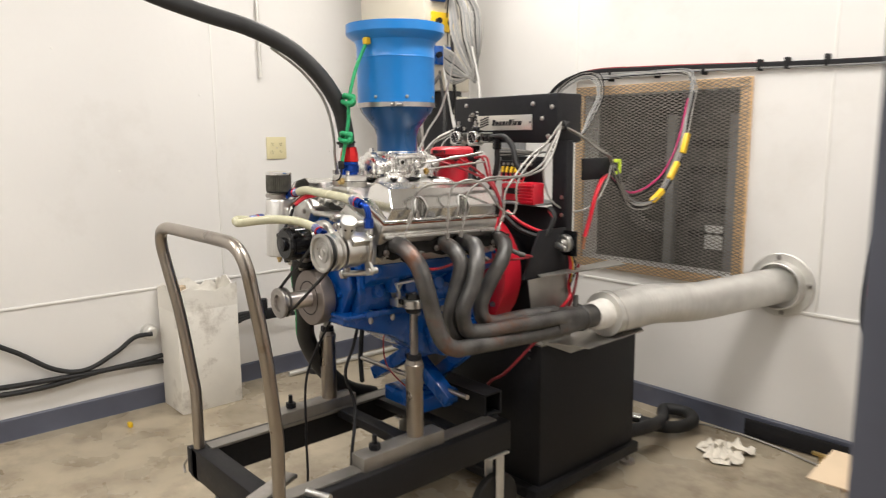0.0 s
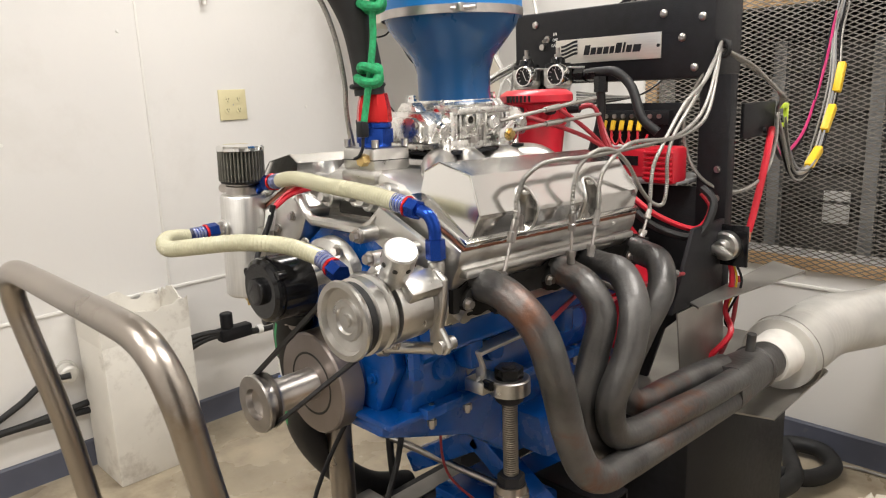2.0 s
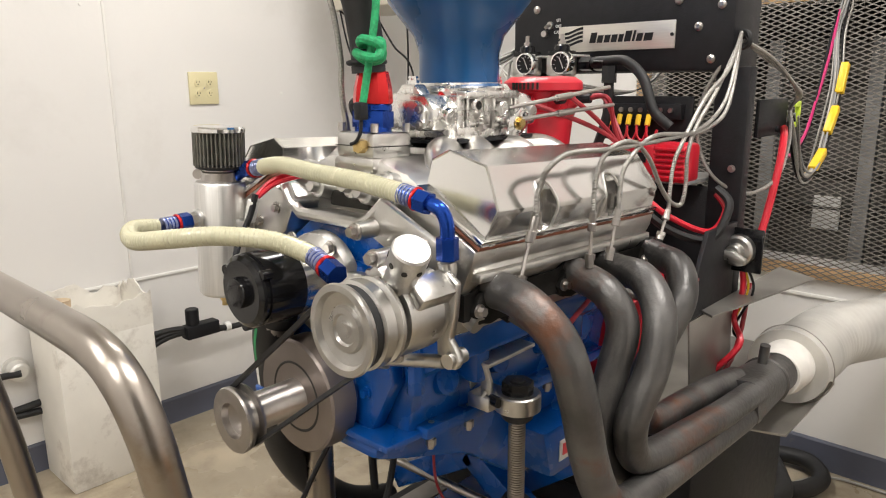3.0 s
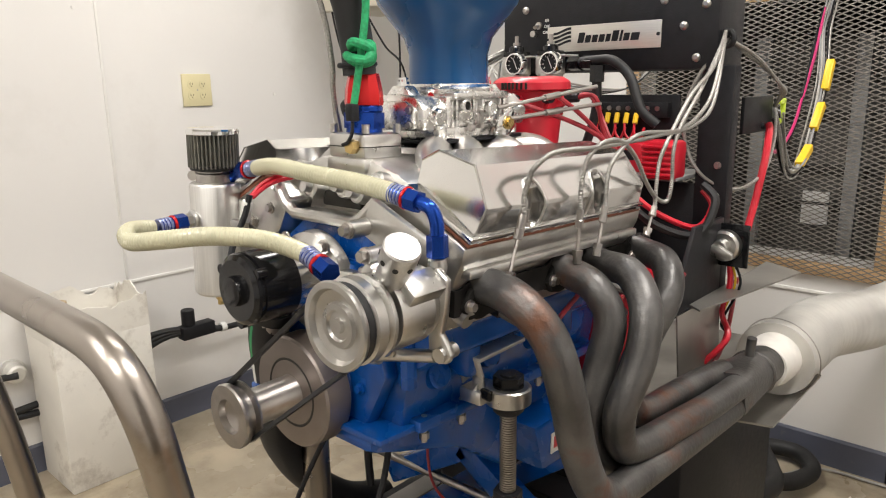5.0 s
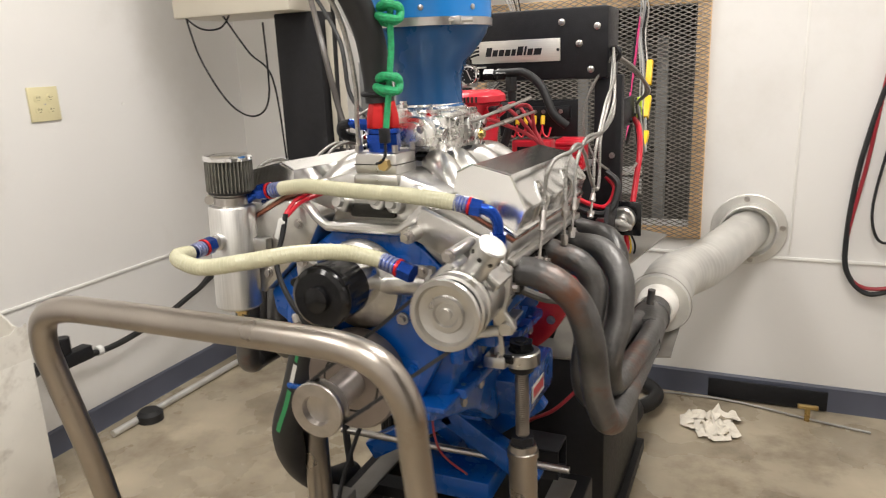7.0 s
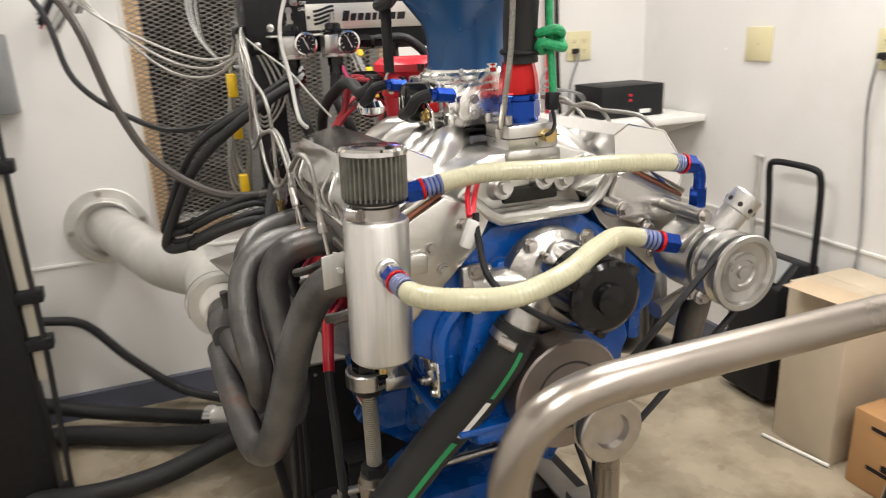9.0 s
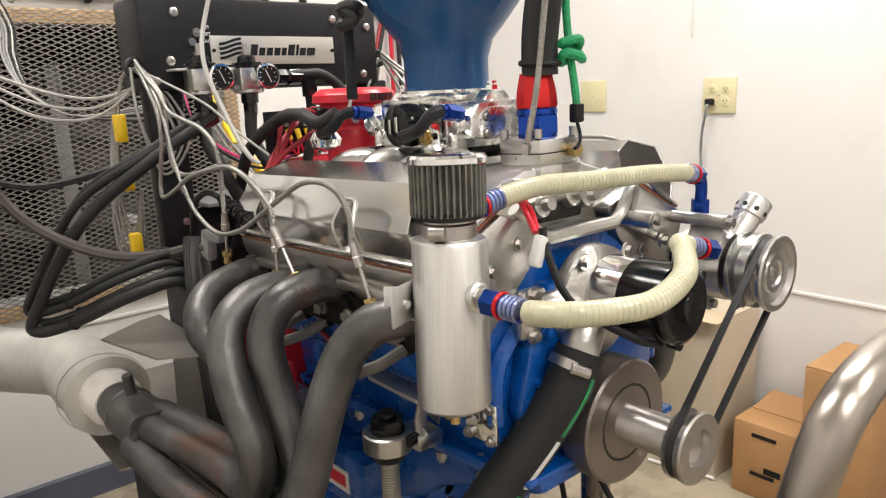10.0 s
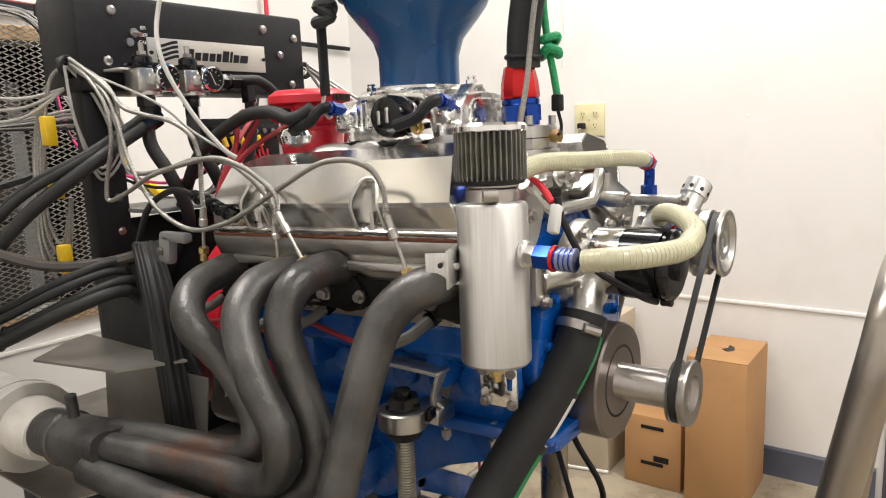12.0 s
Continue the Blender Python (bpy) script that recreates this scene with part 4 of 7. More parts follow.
for i in range(8):
    g = 2 * math.pi * i / 8
    q = CAP + ax * 0.009 + (uu * math.cos(g) + ww * math.sin(g)) * 0.0212
    under(c_ob, "vent_hole", Mesh().cyl(q, q + (uu * math.cos(g) + ww * math.sin(g)) * 0.001, 0.0034, seg=10), DARKSLOT)
br = Mesh().prism([(0.222, 1.045), (0.246, 1.058), (0.262, 1.045), (0.258, 1.005), (0.251, 0.978), (0.262, 0.964), (0.267, 0.954), (0.260, 0.943), (0.246, 0.940), (0.232, 0.946), (0.231, 0.972), (0.236, 1.005)], "y", 0.135, 0.145, 0.002)
br.cyl((0.160, 0.118, 0.936), (0.240, 0.138, 0.948), 0.0085, seg=16).cyl((0.252, 0.130, 0.953), (0.252, 0.158, 0.954), 0.0095, seg=16)
br.cyl((0.150, 0.116, 0.934), (0.162, 0.119, 0.936), 0.0125, seg=18)
br.box((0.155, 0.165, 1.075), (0.12, 0.012, 0.055), 0.004, pose(0, 0, 0, 0, 24, 0)).cyl((0.10, 0.13, 1.085), (0.10, 0.18, 1.085), 0.012, seg=14).cyl((0.19, 0.08, 1.075), (0.19, 0.17, 1.075), 0.009, seg=14)
under(vp, "bracket", br, HEADM, "machined mounting bracket and spacers")
for q in ((0.10, 0.13, 1.085), (0.19, 0.08, 1.075), (0.16, 0.157, 1.045), (PX - 0.01, 0.105, 0.956), (0.075, 0.150, 0.945), (PX - 0.04, 0.05, 0.975)):
    under(vp, "bolt", Mesh().bolt(q, (0, -1, 0), 0.007, 0.012), STEEL)
yb = 0.0 + 0.0125
def belt_path(r0, r1, n=16):
    c0, c1 = Vector((0, 0, ZC)), Vector((PX, 0, PZ))
    d = c1 - c0
    a = math.atan2(d.z, d.x)
    k = math.acos((r0 - r1) / d.length)
    pts = []
    for i in range(n + 1):
        g = a + k + (2 * math.pi - 2 * k) * i / n
        pts.append(c0 + Vector((math.cos(g), 0, math.sin(g))) * r0)
    for i in range(n + 1):
        g = a - k + 2 * k * i / n
        pts.append(c1 + Vector((math.cos(g), 0, math.sin(g))) * r1)
    return pts
outer, inner = belt_path(0.0415, 0.0465), belt_path(0.0365, 0.0415)
k = len(outer)
def belt_y(p):
    return 0.0125 + 0.0155 * min(1, max(0, p.x / PX))
vs = [(p.x, belt_y(p) + w, p.z) for ring, w in ((outer, -0.0045), (outer, 0.0045), (inner, 0.003), (inner, -0.003)) for p in ring]
fs = []
for i in range(k):
    j = (i + 1) % k
    for a, b in ((0, 1), (1, 2), (2, 3), (3, 0)):
        fs.append((a * k + i, a * k + j, b * k + j, b * k + i))
solid("drive_belt", Mesh().add(vs, fs), RUB, "narrow black V-belt from crank pulley to vacuum pump", "belt")

# electric water pump
wp = thing("water_pump", "electric water pump, black motor on a bright housing", "water pump", (0.005, 0.1, 1.012))
MX, MZ = 0.005, 1.012
under(wp, "motor_cap", Mesh().lathe((MX, 0.088, MZ), (0, -1, 0), [(0, 0.0475), (0.052, 0.0475), (0.053, 0.045), (0.058, 0.045), (0.059, 0.0475), (0.063, 0.046), (0.067, 0.040), (0.067, 0.020), (0.075, 0.019), (0.076, 0.010)], 44), BLKG, "gloss black motor cap")
for g in (0.6, 2.7, 4.6):
    under(wp, "motor_lug", Mesh().cyl((MX + 0.047 * math.cos(g), 0.026, MZ + 0.047 * math.sin(g)), (MX + 0.047 * math.cos(g), 0.04, MZ + 0.047 * math.sin(g)), 0.007, seg=12), BLKG)
under(wp, "motor_case", Mesh().lathe((MX, 0.088, MZ), (0, 1, 0), [(0, 0.046), (0.04, 0.046), (0.044, 0.04)], 40), POL, "polished motor case")
wb = Mesh().lathe((0.0, 0.16, 0.995), (0, -1, 0), [(0, 0.074), (0.018, 0.072), (0.03, 0.055), (0.036, 0.04)], 40)
for s in (-1, 1):
    wb.tube([(s * 0.04, 0.145, 1.0), (s * 0.075, 0.15, 1.005), (s * 0.105, 0.165, 1.0)], 0.02, 14).box((s * 0.105, 0.165, 1.0), (0.045, 0.02, 0.06), 0.006)
wb.tube([(-0.03, 0.13, 0.985), (-0.05, 0.125, 0.97), (-0.066, 0.122, 0.945)], 0.024, 16)
w_ob = under(wp, "pump_housing", wb, ALU, "cast aluminium pump housing")
for q in ((-0.11, 0.155, 1.025), (-0.11, 0.155, 0.975), (0.11, 0.155, 1.025), (0.11, 0.155, 0.975), (-0.04, 0.135, 1.055), (0.045, 0.135, 1.055)):
    under(w_ob, "bolt", Mesh().bolt(q, (0, -1, 0), 0.007, 0.010), STEEL)
under(wp, "motor_wire", Mesh().tube([(-0.02, 0.04, 0.968), (-0.06, 0.05, 0.985), (-0.115, 0.09, 1.03), (-0.12, 0.12, 1.08), (-0.118, 0.13, 1.11)], 0.0045, 8), BLK)
under(wp, "wire_plug", Mesh().box((-0.128, 0.128, 1.085), (0.014, 0.013, 0.036), 0.003, pose(0, 0, 0, 0, 22, 0)), WPAPER, "white wire connector")
under(wp, "wire_tail", Mesh().tube([(-0.12, 0.135, 1.105), (-0.105, 0.16, 1.125), (-0.08, 0.2, 1.135)], 0.0035, 8).tube([(-0.125, 0.135, 1.105), (-0.115, 0.16, 1.128), (-0.09, 0.2, 1.14)], 0.0035, 8), RED)

# breather can
cx, cy = -0.246, 0.143
can = thing("breather_can", "brushed aluminium breather can with pleated filter cap", "breather can", (cx, cy, 0.935))
under(can, "can_body", Mesh().lathe((cx, cy, 0.937), (0, 0, 1), [(0, 0.030), (0.0, 0.036), (0.004, 0.0395), (0.176, 0.0395), (0.180, 0.037), (0.182, 0.026)], 48), BRUSH, "brushed welded cylinder")
under(can, "neck", Mesh().lathe((cx, cy, 1.112), (0, 0, 1), [(0, 0.027), (0.006, 0.0275), (0.007, 0.0285), (0.020, 0.0285), (0.022, 0.026), (0.026, 0.026)], 36), STEEL)
under(can, "hose_clamp_screw", Mesh().cyl((cx - 0.036, cy - 0.012, 1.127), (cx - 0.026, cy - 0.024, 1.127), 0.008, seg=12), STEEL)
fp = []
for i in range(38 * 4):
    g = 2 * math.pi * i / (38 * 4)
    rr_ = 0.0392 if i % 4 in (0, 1) else 0.0318
    fp.append((cx + rr_ * math.cos(g), cy + rr_ * math.sin(g)))
under(can, "filter", Mesh().prism(fp, "z", 1.142, 1.195), FILT, "grey pleated gauze", angle=15)
under(can, "filter_base", Mesh().lathe((cx, cy, 1.136), (0, 0, 1), [(0, 0.028), (0.002, 0.036), (0.008, 0.0385), (0.009, 0.036)], 40), RUB)
under(can, "filter_lid", Mesh().lathe((cx, cy, 1.193), (0, 0, 1), [(0, 0.0395), (0.001, 0.0405), (0.006, 0.0405), (0.009, 0.038), (0.010, 0.02)], 44), CHROME, "chromed lid")
tab = under(can, "mount_tab", Mesh().box((-0.273, 0.186, 1.045), (0.004, 0.05, 0.036), 0.001, pose(0, 0, 0, 0, 0, 30)), BRUSH)
under(tab, "tab_hole", Mesh().cyl((-0.283, 0.189, 1.05), (-0.2855, 0.1875, 1.05), 0.003, seg=10), DARKSLOT)
under(can, "weld_seam", Mesh().tube([(-0.2655, 0.1775, 1.028 + 0.0045 * i) for i in range(8)], lambda u: 0.0035 + 0.001 * math.sin(u * 40), 6), BRUSH)
under(can, "mount_arm", Mesh().box((-0.205, 0.152, 1.05), (0.05, 0.018, 0.025), 0.004), HEADM)
under(can, "weld_collar", Mesh().torus((cx, cy - 0.041, 1.062), (0, 1, 0), 0.0115, 0.0042, 20, 8), BRUSH)
under(can, "nipple", Mesh().hexa((cx, cy - 0.042, 1.062), (cx, cy - 0.054, 1.061), 0.0112), HEADM)
under(can, "drain_plug", Mesh().hexa((cx, cy, 0.937), (cx, cy, 0.924), 0.0085).cyl((cx, cy, 0.924), (cx, cy, 0.915), 0.0055, seg=10).cyl((cx - 0.012, cy, 0.926), (cx + 0.02, cy - 0.004, 0.926), 0.004, seg=8), BRASS, "brass drain cock")

# the can leans slightly inwards at its top
can.location = (-0.2455, 0.143, 0.935)
can.rotation_euler = (radians(-1.2), radians(1.6), 0)

def milky_hose(pts, r=0.0121):
    m = Mesh().tube(pts, r, 16, n=10)
    return m
def ribs(pts, r, step=0.0052):
    p = smooth_path(pts, 60)
    m, acc = Mesh(), 0.0
    for a, b in zip(p, p[1:]):
        acc += (b - a).length
        if acc > step and (b - a).length > 1e-6:
            acc = 0.0
            m.torus(a, b - a, r, 0.0009, 14, 5)
    return m
def an_end(e, a, b, r=0.0130, first=BLUAN):
    """A hose end: striped sleeve, red ring and blue nut, from hose end a to nut b."""
    a, b = Vector(a), Vector(b)
    d = (b - a)
    sl = Mesh()
    for i in range(4):
        sl.cyl(a + d * (i * 0.12), a + d * (i * 0.12 + 0.09), r * 0.98, seg=20, ch=0.001)
    under(e, "sleeve", sl, SLEEVE, "blue hose clamp sleeve")
    under(e, "sleeve_core", Mesh().cyl(a, a + d * 0.5, r * 0.9, seg=18), BLUAN)
    under(e, "red_ring", Mesh().cyl(a + d * 0.5, a + d * 0.6, r * 1.1, seg=20, ch=0.001), REDAN)
    under(e, "nut", Mesh().hexa(a + d * 0.6, b, r * 1.08), first, "blue anodised nut")
hA = thing("breather_hose", "milky ribbed vinyl hose from can to vacuum pump", "hose", (-0.1, 0.0, 1.04))
HA = [(-0.241, 0.038, 1.060), (-0.236, 0.007, 1.064), (-0.205, -0.018, 1.064), (-0.150, -0.035, 1.064), (-0.084, -0.025, 1.074), (-0.021, 0.013, 1.081), (0.036, 0.053, 1.076), (0.090, 0.075, 1.061)]
under(hA, "tube", milky_hose(HA), TANH)
under(hA, "rib", ribs(HA, 0.0117), RIB)
an_end(hA, (-0.241, 0.046, 1.060), (-0.243, 0.091, 1.061))
an_end(hA, (0.086, 0.074, 1.062), (0.138, 0.068, 1.047))
hB = thing("breather_hose", "milky ribbed vinyl hose across the engine front", "hose", (0, 0.13, 1.14))
HB = [(-0.148, 0.166, 1.144), (-0.091, 0.161, 1.151), (0.003, 0.150, 1.148), (0.100, 0.140, 1.146), (0.184, 0.134, 1.139)]
under(hB, "tube", milky_hose(HB), TANH)
under(hB, "rib", ribs(HB, 0.0117), RIB)
an_end(hB, (-0.148, 0.166, 1.144), (-0.195, 0.168, 1.136))
under(hB, "elbow", Mesh().tube([(-0.192, 0.168, 1.136), (-0.212, 0.166, 1.130), (-0.222, 0.162, 1.122)], 0.0090, 12), BLUAN)
an_end(hB, (0.178, 0.134, 1.140), (0.218, 0.139, 1.131))
under(hB, "elbow", Mesh().tube([(0.214, 0.139, 1.132), (0.231, 0.143, 1.126), (0.239, 0.145, 1.110), (0.239, 0.146, 1.088)], 0.0086, 14), BLUAN, "blue anodised elbow")
under(hB, "elbow_nut", Mesh().hexa((0.239, 0.146, 1.094), (0.239, 0.146, 1.068), 0.0130), BLUAN)
under(hB, "adapter", Mesh().tube([(0.237, 0.147, 1.065), (0.237, 0.147, 1.05), (0.225, 0.135, 1.04), (0.205, 0.12, 1.035)], 0.011, 12), HEADM)

# coolant hose running down to the floor
rh = thing("coolant_hose", "thick black coolant hose with green stripe and white print", "hose", (-0.2, 0.2, 0.4))
RH = [(-0.064, 0.120, 0.953), (-0.086, 0.124, 0.909), (-0.118, 0.145, 0.849), (-0.172, 0.183, 0.759), (-0.230, 0.218, 0.661), (-0.268, 0.275, 0.563), (-0.287, 0.347, 0.474), (-0.296, 0.430, 0.403), (-0.303, 0.538, 0.356)]
under(rh, "tube", Mesh().tube(RH, 0.030, 20), RUB)
under(rh, "clamp", Mesh().lathe((-0.070, 0.1225, 0.940), (-0.023, 0.004, -0.04), [(0, 0.0315), (0.012, 0.0315)], 32, cap=False).cyl((-0.10, 0.105, 0.945), (-0.085, 0.090, 0.937), 0.007, seg=10), STEEL, "stainless worm clamp")
sp = smooth_path(RH, 10)
def stripe(i0, i1, w, material, name):
    vs, fs = [], []
    for i in range(i0, i1 + 1):
        t = (sp[i + 1] - sp[i - 1]).normalized()
        side = t.cross(Vector((-0.55, -0.83, 0.1))).normalized()
        outw = side.cross(t).normalized()
        if outw.dot(Vector((-0.55, -0.83, 0.1))) < 0:
            outw = -outw
        for k_ in (-1, 0, 1):
            g = 0.55 + k_ * w
            vs.append(sp[i] + (outw * math.cos(g) - side * math.sin(g)) * 0.0306)
    n_ = i1 - i0
    for i in range(n_):
        for k_ in range(2):
            a = i * 3 + k_
            fs.append((a, a + 1, a + 4, a + 3))
    under(rh, name, Mesh().add(vs, fs), material)
stripe(6, 17, 0.10, GREENP, "green_stripe")
stripe(18, 25, 0.13, WPAPER, "white_stripe")
stripe(26, 38, 0.15, GREENP, "green_stripe")

# ---- headers and exhaust ----
# centre lines of the primary tubes, port to collector
RIGHT_T1 = [(0.223, 0.235, 1.015), (0.264, 0.234, 1.014), (0.303, 0.233, 1.000), (0.336, 0.242, 0.963), (0.352, 0.257, 0.899), (0.357, 0.284, 0.811), (0.366, 0.309, 0.753), (0.373, 0.344, 0.730), (0.373, 0.401, 0.724), (0.374, 0.599, 0.718), (0.376, 0.801, 0.714)]
RIGHT_T2 = [(0.223, 0.420, 1.010), (0.255, 0.411, 1.005), (0.300, 0.406, 0.990), (0.325, 0.407, 0.949), (0.321, 0.394, 0.885), (0.314, 0.378, 0.807), (0.320, 0.392, 0.753), (0.330, 0.441, 0.723), (0.335, 0.503, 0.716), (0.336, 0.653, 0.714), (0.338, 0.802, 0.715)]
RIGHT_T3 = [(0.223, 0.491, 1.010), (0.274, 0.484, 1.006), (0.326, 0.460, 1.004), (0.365, 0.432, 0.966), (0.371, 0.411, 0.902), (0.359, 0.386, 0.829), (0.358, 0.404, 0.772), (0.363, 0.462, 0.758), (0.371, 0.545, 0.758), (0.380, 0.661, 0.757), (0.382, 0.805, 0.754)]
RIGHT_T4 = [(0.221, 0.653, 1.006), (0.261, 0.638, 1.001), (0.311, 0.602, 0.996), (0.336, 0.565, 0.958), (0.323, 0.533, 0.896), (0.308, 0.508, 0.824), (0.313, 0.517, 0.778), (0.319, 0.562, 0.762), (0.324, 0.624, 0.764), (0.332, 0.726, 0.765), (0.342, 0.814, 0.762)]
LEFT_T1 = [(-0.230, 0.204, 1.028), (-0.262, 0.210, 1.026), (-0.286, 0.236, 1.014), (-0.308, 0.260, 0.981), (-0.332, 0.273, 0.921), (-0.354, 0.292, 0.833), (-0.373, 0.307, 0.769), (-0.387, 0.333, 0.740), (-0.400, 0.385, 0.733), (-0.410, 0.569, 0.731), (-0.414, 0.773, 0.736)]
LEFT_T2 = [(-0.229, 0.385, 1.027), (-0.266, 0.387, 1.034), (-0.314, 0.391, 1.022), (-0.339, 0.393, 0.979), (-0.336, 0.378, 0.908), (-0.329, 0.358, 0.829), (-0.334, 0.371, 0.777), (-0.345, 0.414, 0.746), (-0.349, 0.472, 0.735), (-0.352, 0.618, 0.731), (-0.352, 0.765, 0.732)]
LEFT_T3 = [(-0.229, 0.445, 1.026), (-0.278, 0.445, 1.028), (-0.335, 0.443, 1.020), (-0.373, 0.429, 0.988), (-0.385, 0.399, 0.925), (-0.379, 0.371, 0.859), (-0.374, 0.385, 0.806), (-0.371, 0.436, 0.779), (-0.368, 0.507, 0.774), (-0.378, 0.630, 0.770), (-0.396, 0.777, 0.768)]
LEFT_T4 = [(-0.229, 0.605, 1.020), (-0.274, 0.601, 1.019), (-0.332, 0.583, 1.003), (-0.358, 0.552, 0.966), (-0.337, 0.513, 0.913), (-0.325, 0.483, 0.848), (-0.328, 0.484, 0.803), (-0.336, 0.523, 0.785), (-0.343, 0.578, 0.781), (-0.352, 0.692, 0.778), (-0.362, 0.778, 0.776)]
def header(s, dy, co, cyl_y, tubes):
    e = thing("exhaust_header", "heat-greyed four-tube steel exhaust header with rust bloom", "exhaust header", (co[0], 0.4 + dy, 0.70), "headers")
    for i, pts in enumerate(tubes):
        under(e, "primary_tube", Mesh().tube(pts, 0.0240 if i == 0 else 0.0228, 20, n=10), HEADER)
    lo_, hi_ = [], []
    y_ = cyl_y[0] - 0.052
    while y_ < cyl_y[3] + 0.053:
        near = min(abs(y_ - v) for v in cyl_y)
        bulge = max(0.0, 1 - near / 0.036) ** 0.6 if near < 0.036 else 0.0
        hi_.append((y_, 1.016 + 0.014 * bulge))
        lo_.append((y_, 0.982 - 0.012 * bulge))
        y_ += 0.006
    under(e, "flange_plate", Mesh().prism(lo_ + hi_[::-1], "x", s * 0.2245, s * 0.2335), SOOT, "sooty black header flange")
    for yy in cyl_y:
        f = Mesh().prism([(yy - 0.042, 0.992), (yy - 0.03, 1.012), (yy - 0.012, 1.027), (yy + 0.012, 1.027), (yy + 0.03, 1.012), (yy + 0.042, 0.992), (yy + 0.03, 0.976), (yy - 0.03, 0.976)], "x", s * 0.231, s * 0.241, 0.002)
        f_ = under(e, "port_flange", f, SOOT)
        for dy_ in (-0.033, 0.033):
            under(f_, "bolt", Mesh().bolt((s * 0.241, yy + dy_, 0.995), (s, 0, 0), 0.006, 0.010), STEEL)
    cl = Mesh()
    # four-lobed collector narrowing to one round outlet
    rows, seg = 14, 40
    vs, fs = [], []
    for i in range(rows):
        u = i / (rows - 1)
        for j in range(seg):
            g = 2 * math.pi * j / seg
            lobe = 0.046 + 0.006 * math.cos(4 * (g - math.pi / 4)) * (1 - u) - 0.004 * u
            vs.append((co[0] + s * lobe * math.cos(g), 0.775 + dy + u * 0.15, co[2] + lobe * math.sin(g) - 0.004 * u))
    for i in range(rows - 1):
        for j in range(seg):
            k_ = (j + 1) % seg
            fs.append((i * seg + j, i * seg + k_, (i + 1) * seg + k_, (i + 1) * seg + j))
    fs.append(tuple(range(seg)))
    cl.add(vs, fs)
    c_ = under(e, "collector", cl, HEADER, "welded collector")
    under(c_, "weld_ring", Mesh().torus((co[0], 0.925 + dy, co[2] - 0.004), (0, 1, 0.0), 0.042, 0.004, 32, 8), HEADER)
    under(e, "outlet_pipe", Mesh().tube([(co[0], 0.92 + dy, co[2] - 0.004), (co[0], 1.06 + dy, co[2] - 0.008)], 0.040, 28), HEADER)
    under(e, "probe_bung", Mesh().cyl((co[0] - s * 0.0, 0.90 + dy, co[2] + 0.035), (co[0] + s * 0.004, 0.895 + dy, co[2] + 0.075), 0.009, seg=12), HEADER)
    return co
cR = header(1, 0.0, (0.358, 0, 0.736), PORTS[1], (RIGHT_T1, RIGHT_T2, RIGHT_T3, RIGHT_T4))
cL = header(-1, -0.035, (-0.382, 0, 0.754), PORTS[-1], (LEFT_T1, LEFT_T2, LEFT_T3, LEFT_T4))
# the engine sits two degrees down at its tail
lean = Matrix.Translation((0, 0.19, 1.06)) @ Matrix.Rotation(radians(-2.0), 4, "X") @ Matrix.Translation((0, -0.19, -1.06))
for o in [eng] + [o for o in scene.objects if o.name.startswith("exhaust_header")]:
    o.matrix_basis = lean @ Matrix.Translation(o.location)
cR, cL = (cR[0], cR[1], cR[2] - 0.030), (cL[0], cL[1], cL[2] - 0.028)

def duct(s, co, end, dy):
    e = thing("exhaust_duct", "wide galvanised exhaust duct from header to wall flange", "exhaust duct", (end[0], YN, end[2] - 0.1), "exhaust ducts")
    y0 = 1.055 + dy
    p0 = Vector((co[0], y0, co[2] - 0.012))
    p1 = Vector(end)
    path = [p0, p0 + Vector((s * 0.002, 0.12, -0.006)), p0 + Vector((s * 0.012, 0.28, -0.008)), p0.lerp(p1, 0.5) + Vector((-s * 0.025, 0, -0.018)), p0.lerp(p1, 0.75) + Vector((-s * 0.008, 0, -0.008)), p1]
    def rad(u):
        return 0.0735 + (0.0012 * math.sin(u * 260) if 0.18 < u < 0.62 else 0)
    under(e, "pipe", Mesh().tube(path, rad, 40, n=24), GALV, "galvanised pipe with rolled ribs")
    rg = Mesh().lathe(p0 + Vector((0, -0.004, 0)), (0, 1, 0), [(0, 0.050), (-0.004, 0.078), (0.006, 0.0795), (0.016, 0.0765), (0.016, 0.070)], 44)
    under(e, "end_rim", rg, GALV)
    under(e, "sleeve", Mesh().lathe((co[0], y0 - 0.075, co[2] - 0.008), (0, 1, 0), [(0, 0.041), (0.0, 0.045), (0.03, 0.051), (0.078, 0.053)], 40), WHITER, "pale insulating sleeve")
    under(e, "safety_wire", Mesh().torus(p0 + Vector((0, 0.03, -0.005)), (0.15, 1, 0.1), 0.084, 0.0012, 40, 5), STEEL)
    fl_ = under(e, "wall_flange", Mesh().lathe((end[0], YN - 0.002, end[2]), (0, -1, 0), [(0, 0.132), (0.008, 0.133), (0.010, 0.130), (0.010, 0.100), (0.055, 0.098), (0.057, 0.095), (0.055, 0.092), (0.014, 0.090)], 56), GALV, "round steel wall flange")
    under(fl_, "dark_gap", Mesh().lathe((end[0], YN - 0.004, end[2]), (0, -1, 0), [(0.006, 0.0915), (0.008, 0.070)], 48), DARKSLOT)
    for i in range(4):
        g = 2 * math.pi * i / 4 + math.pi / 2 + 0.1
        under(fl_, "bolt", Mesh().bolt((end[0] + 0.115 * math.cos(g), YN - 0.012, end[2] + 0.115 * math.sin(g)), (0, -1, 0), 0.007, 0.012), STEEL)
duct(1, cR, (0.558, YN - 0.003, 0.688), 0.0)
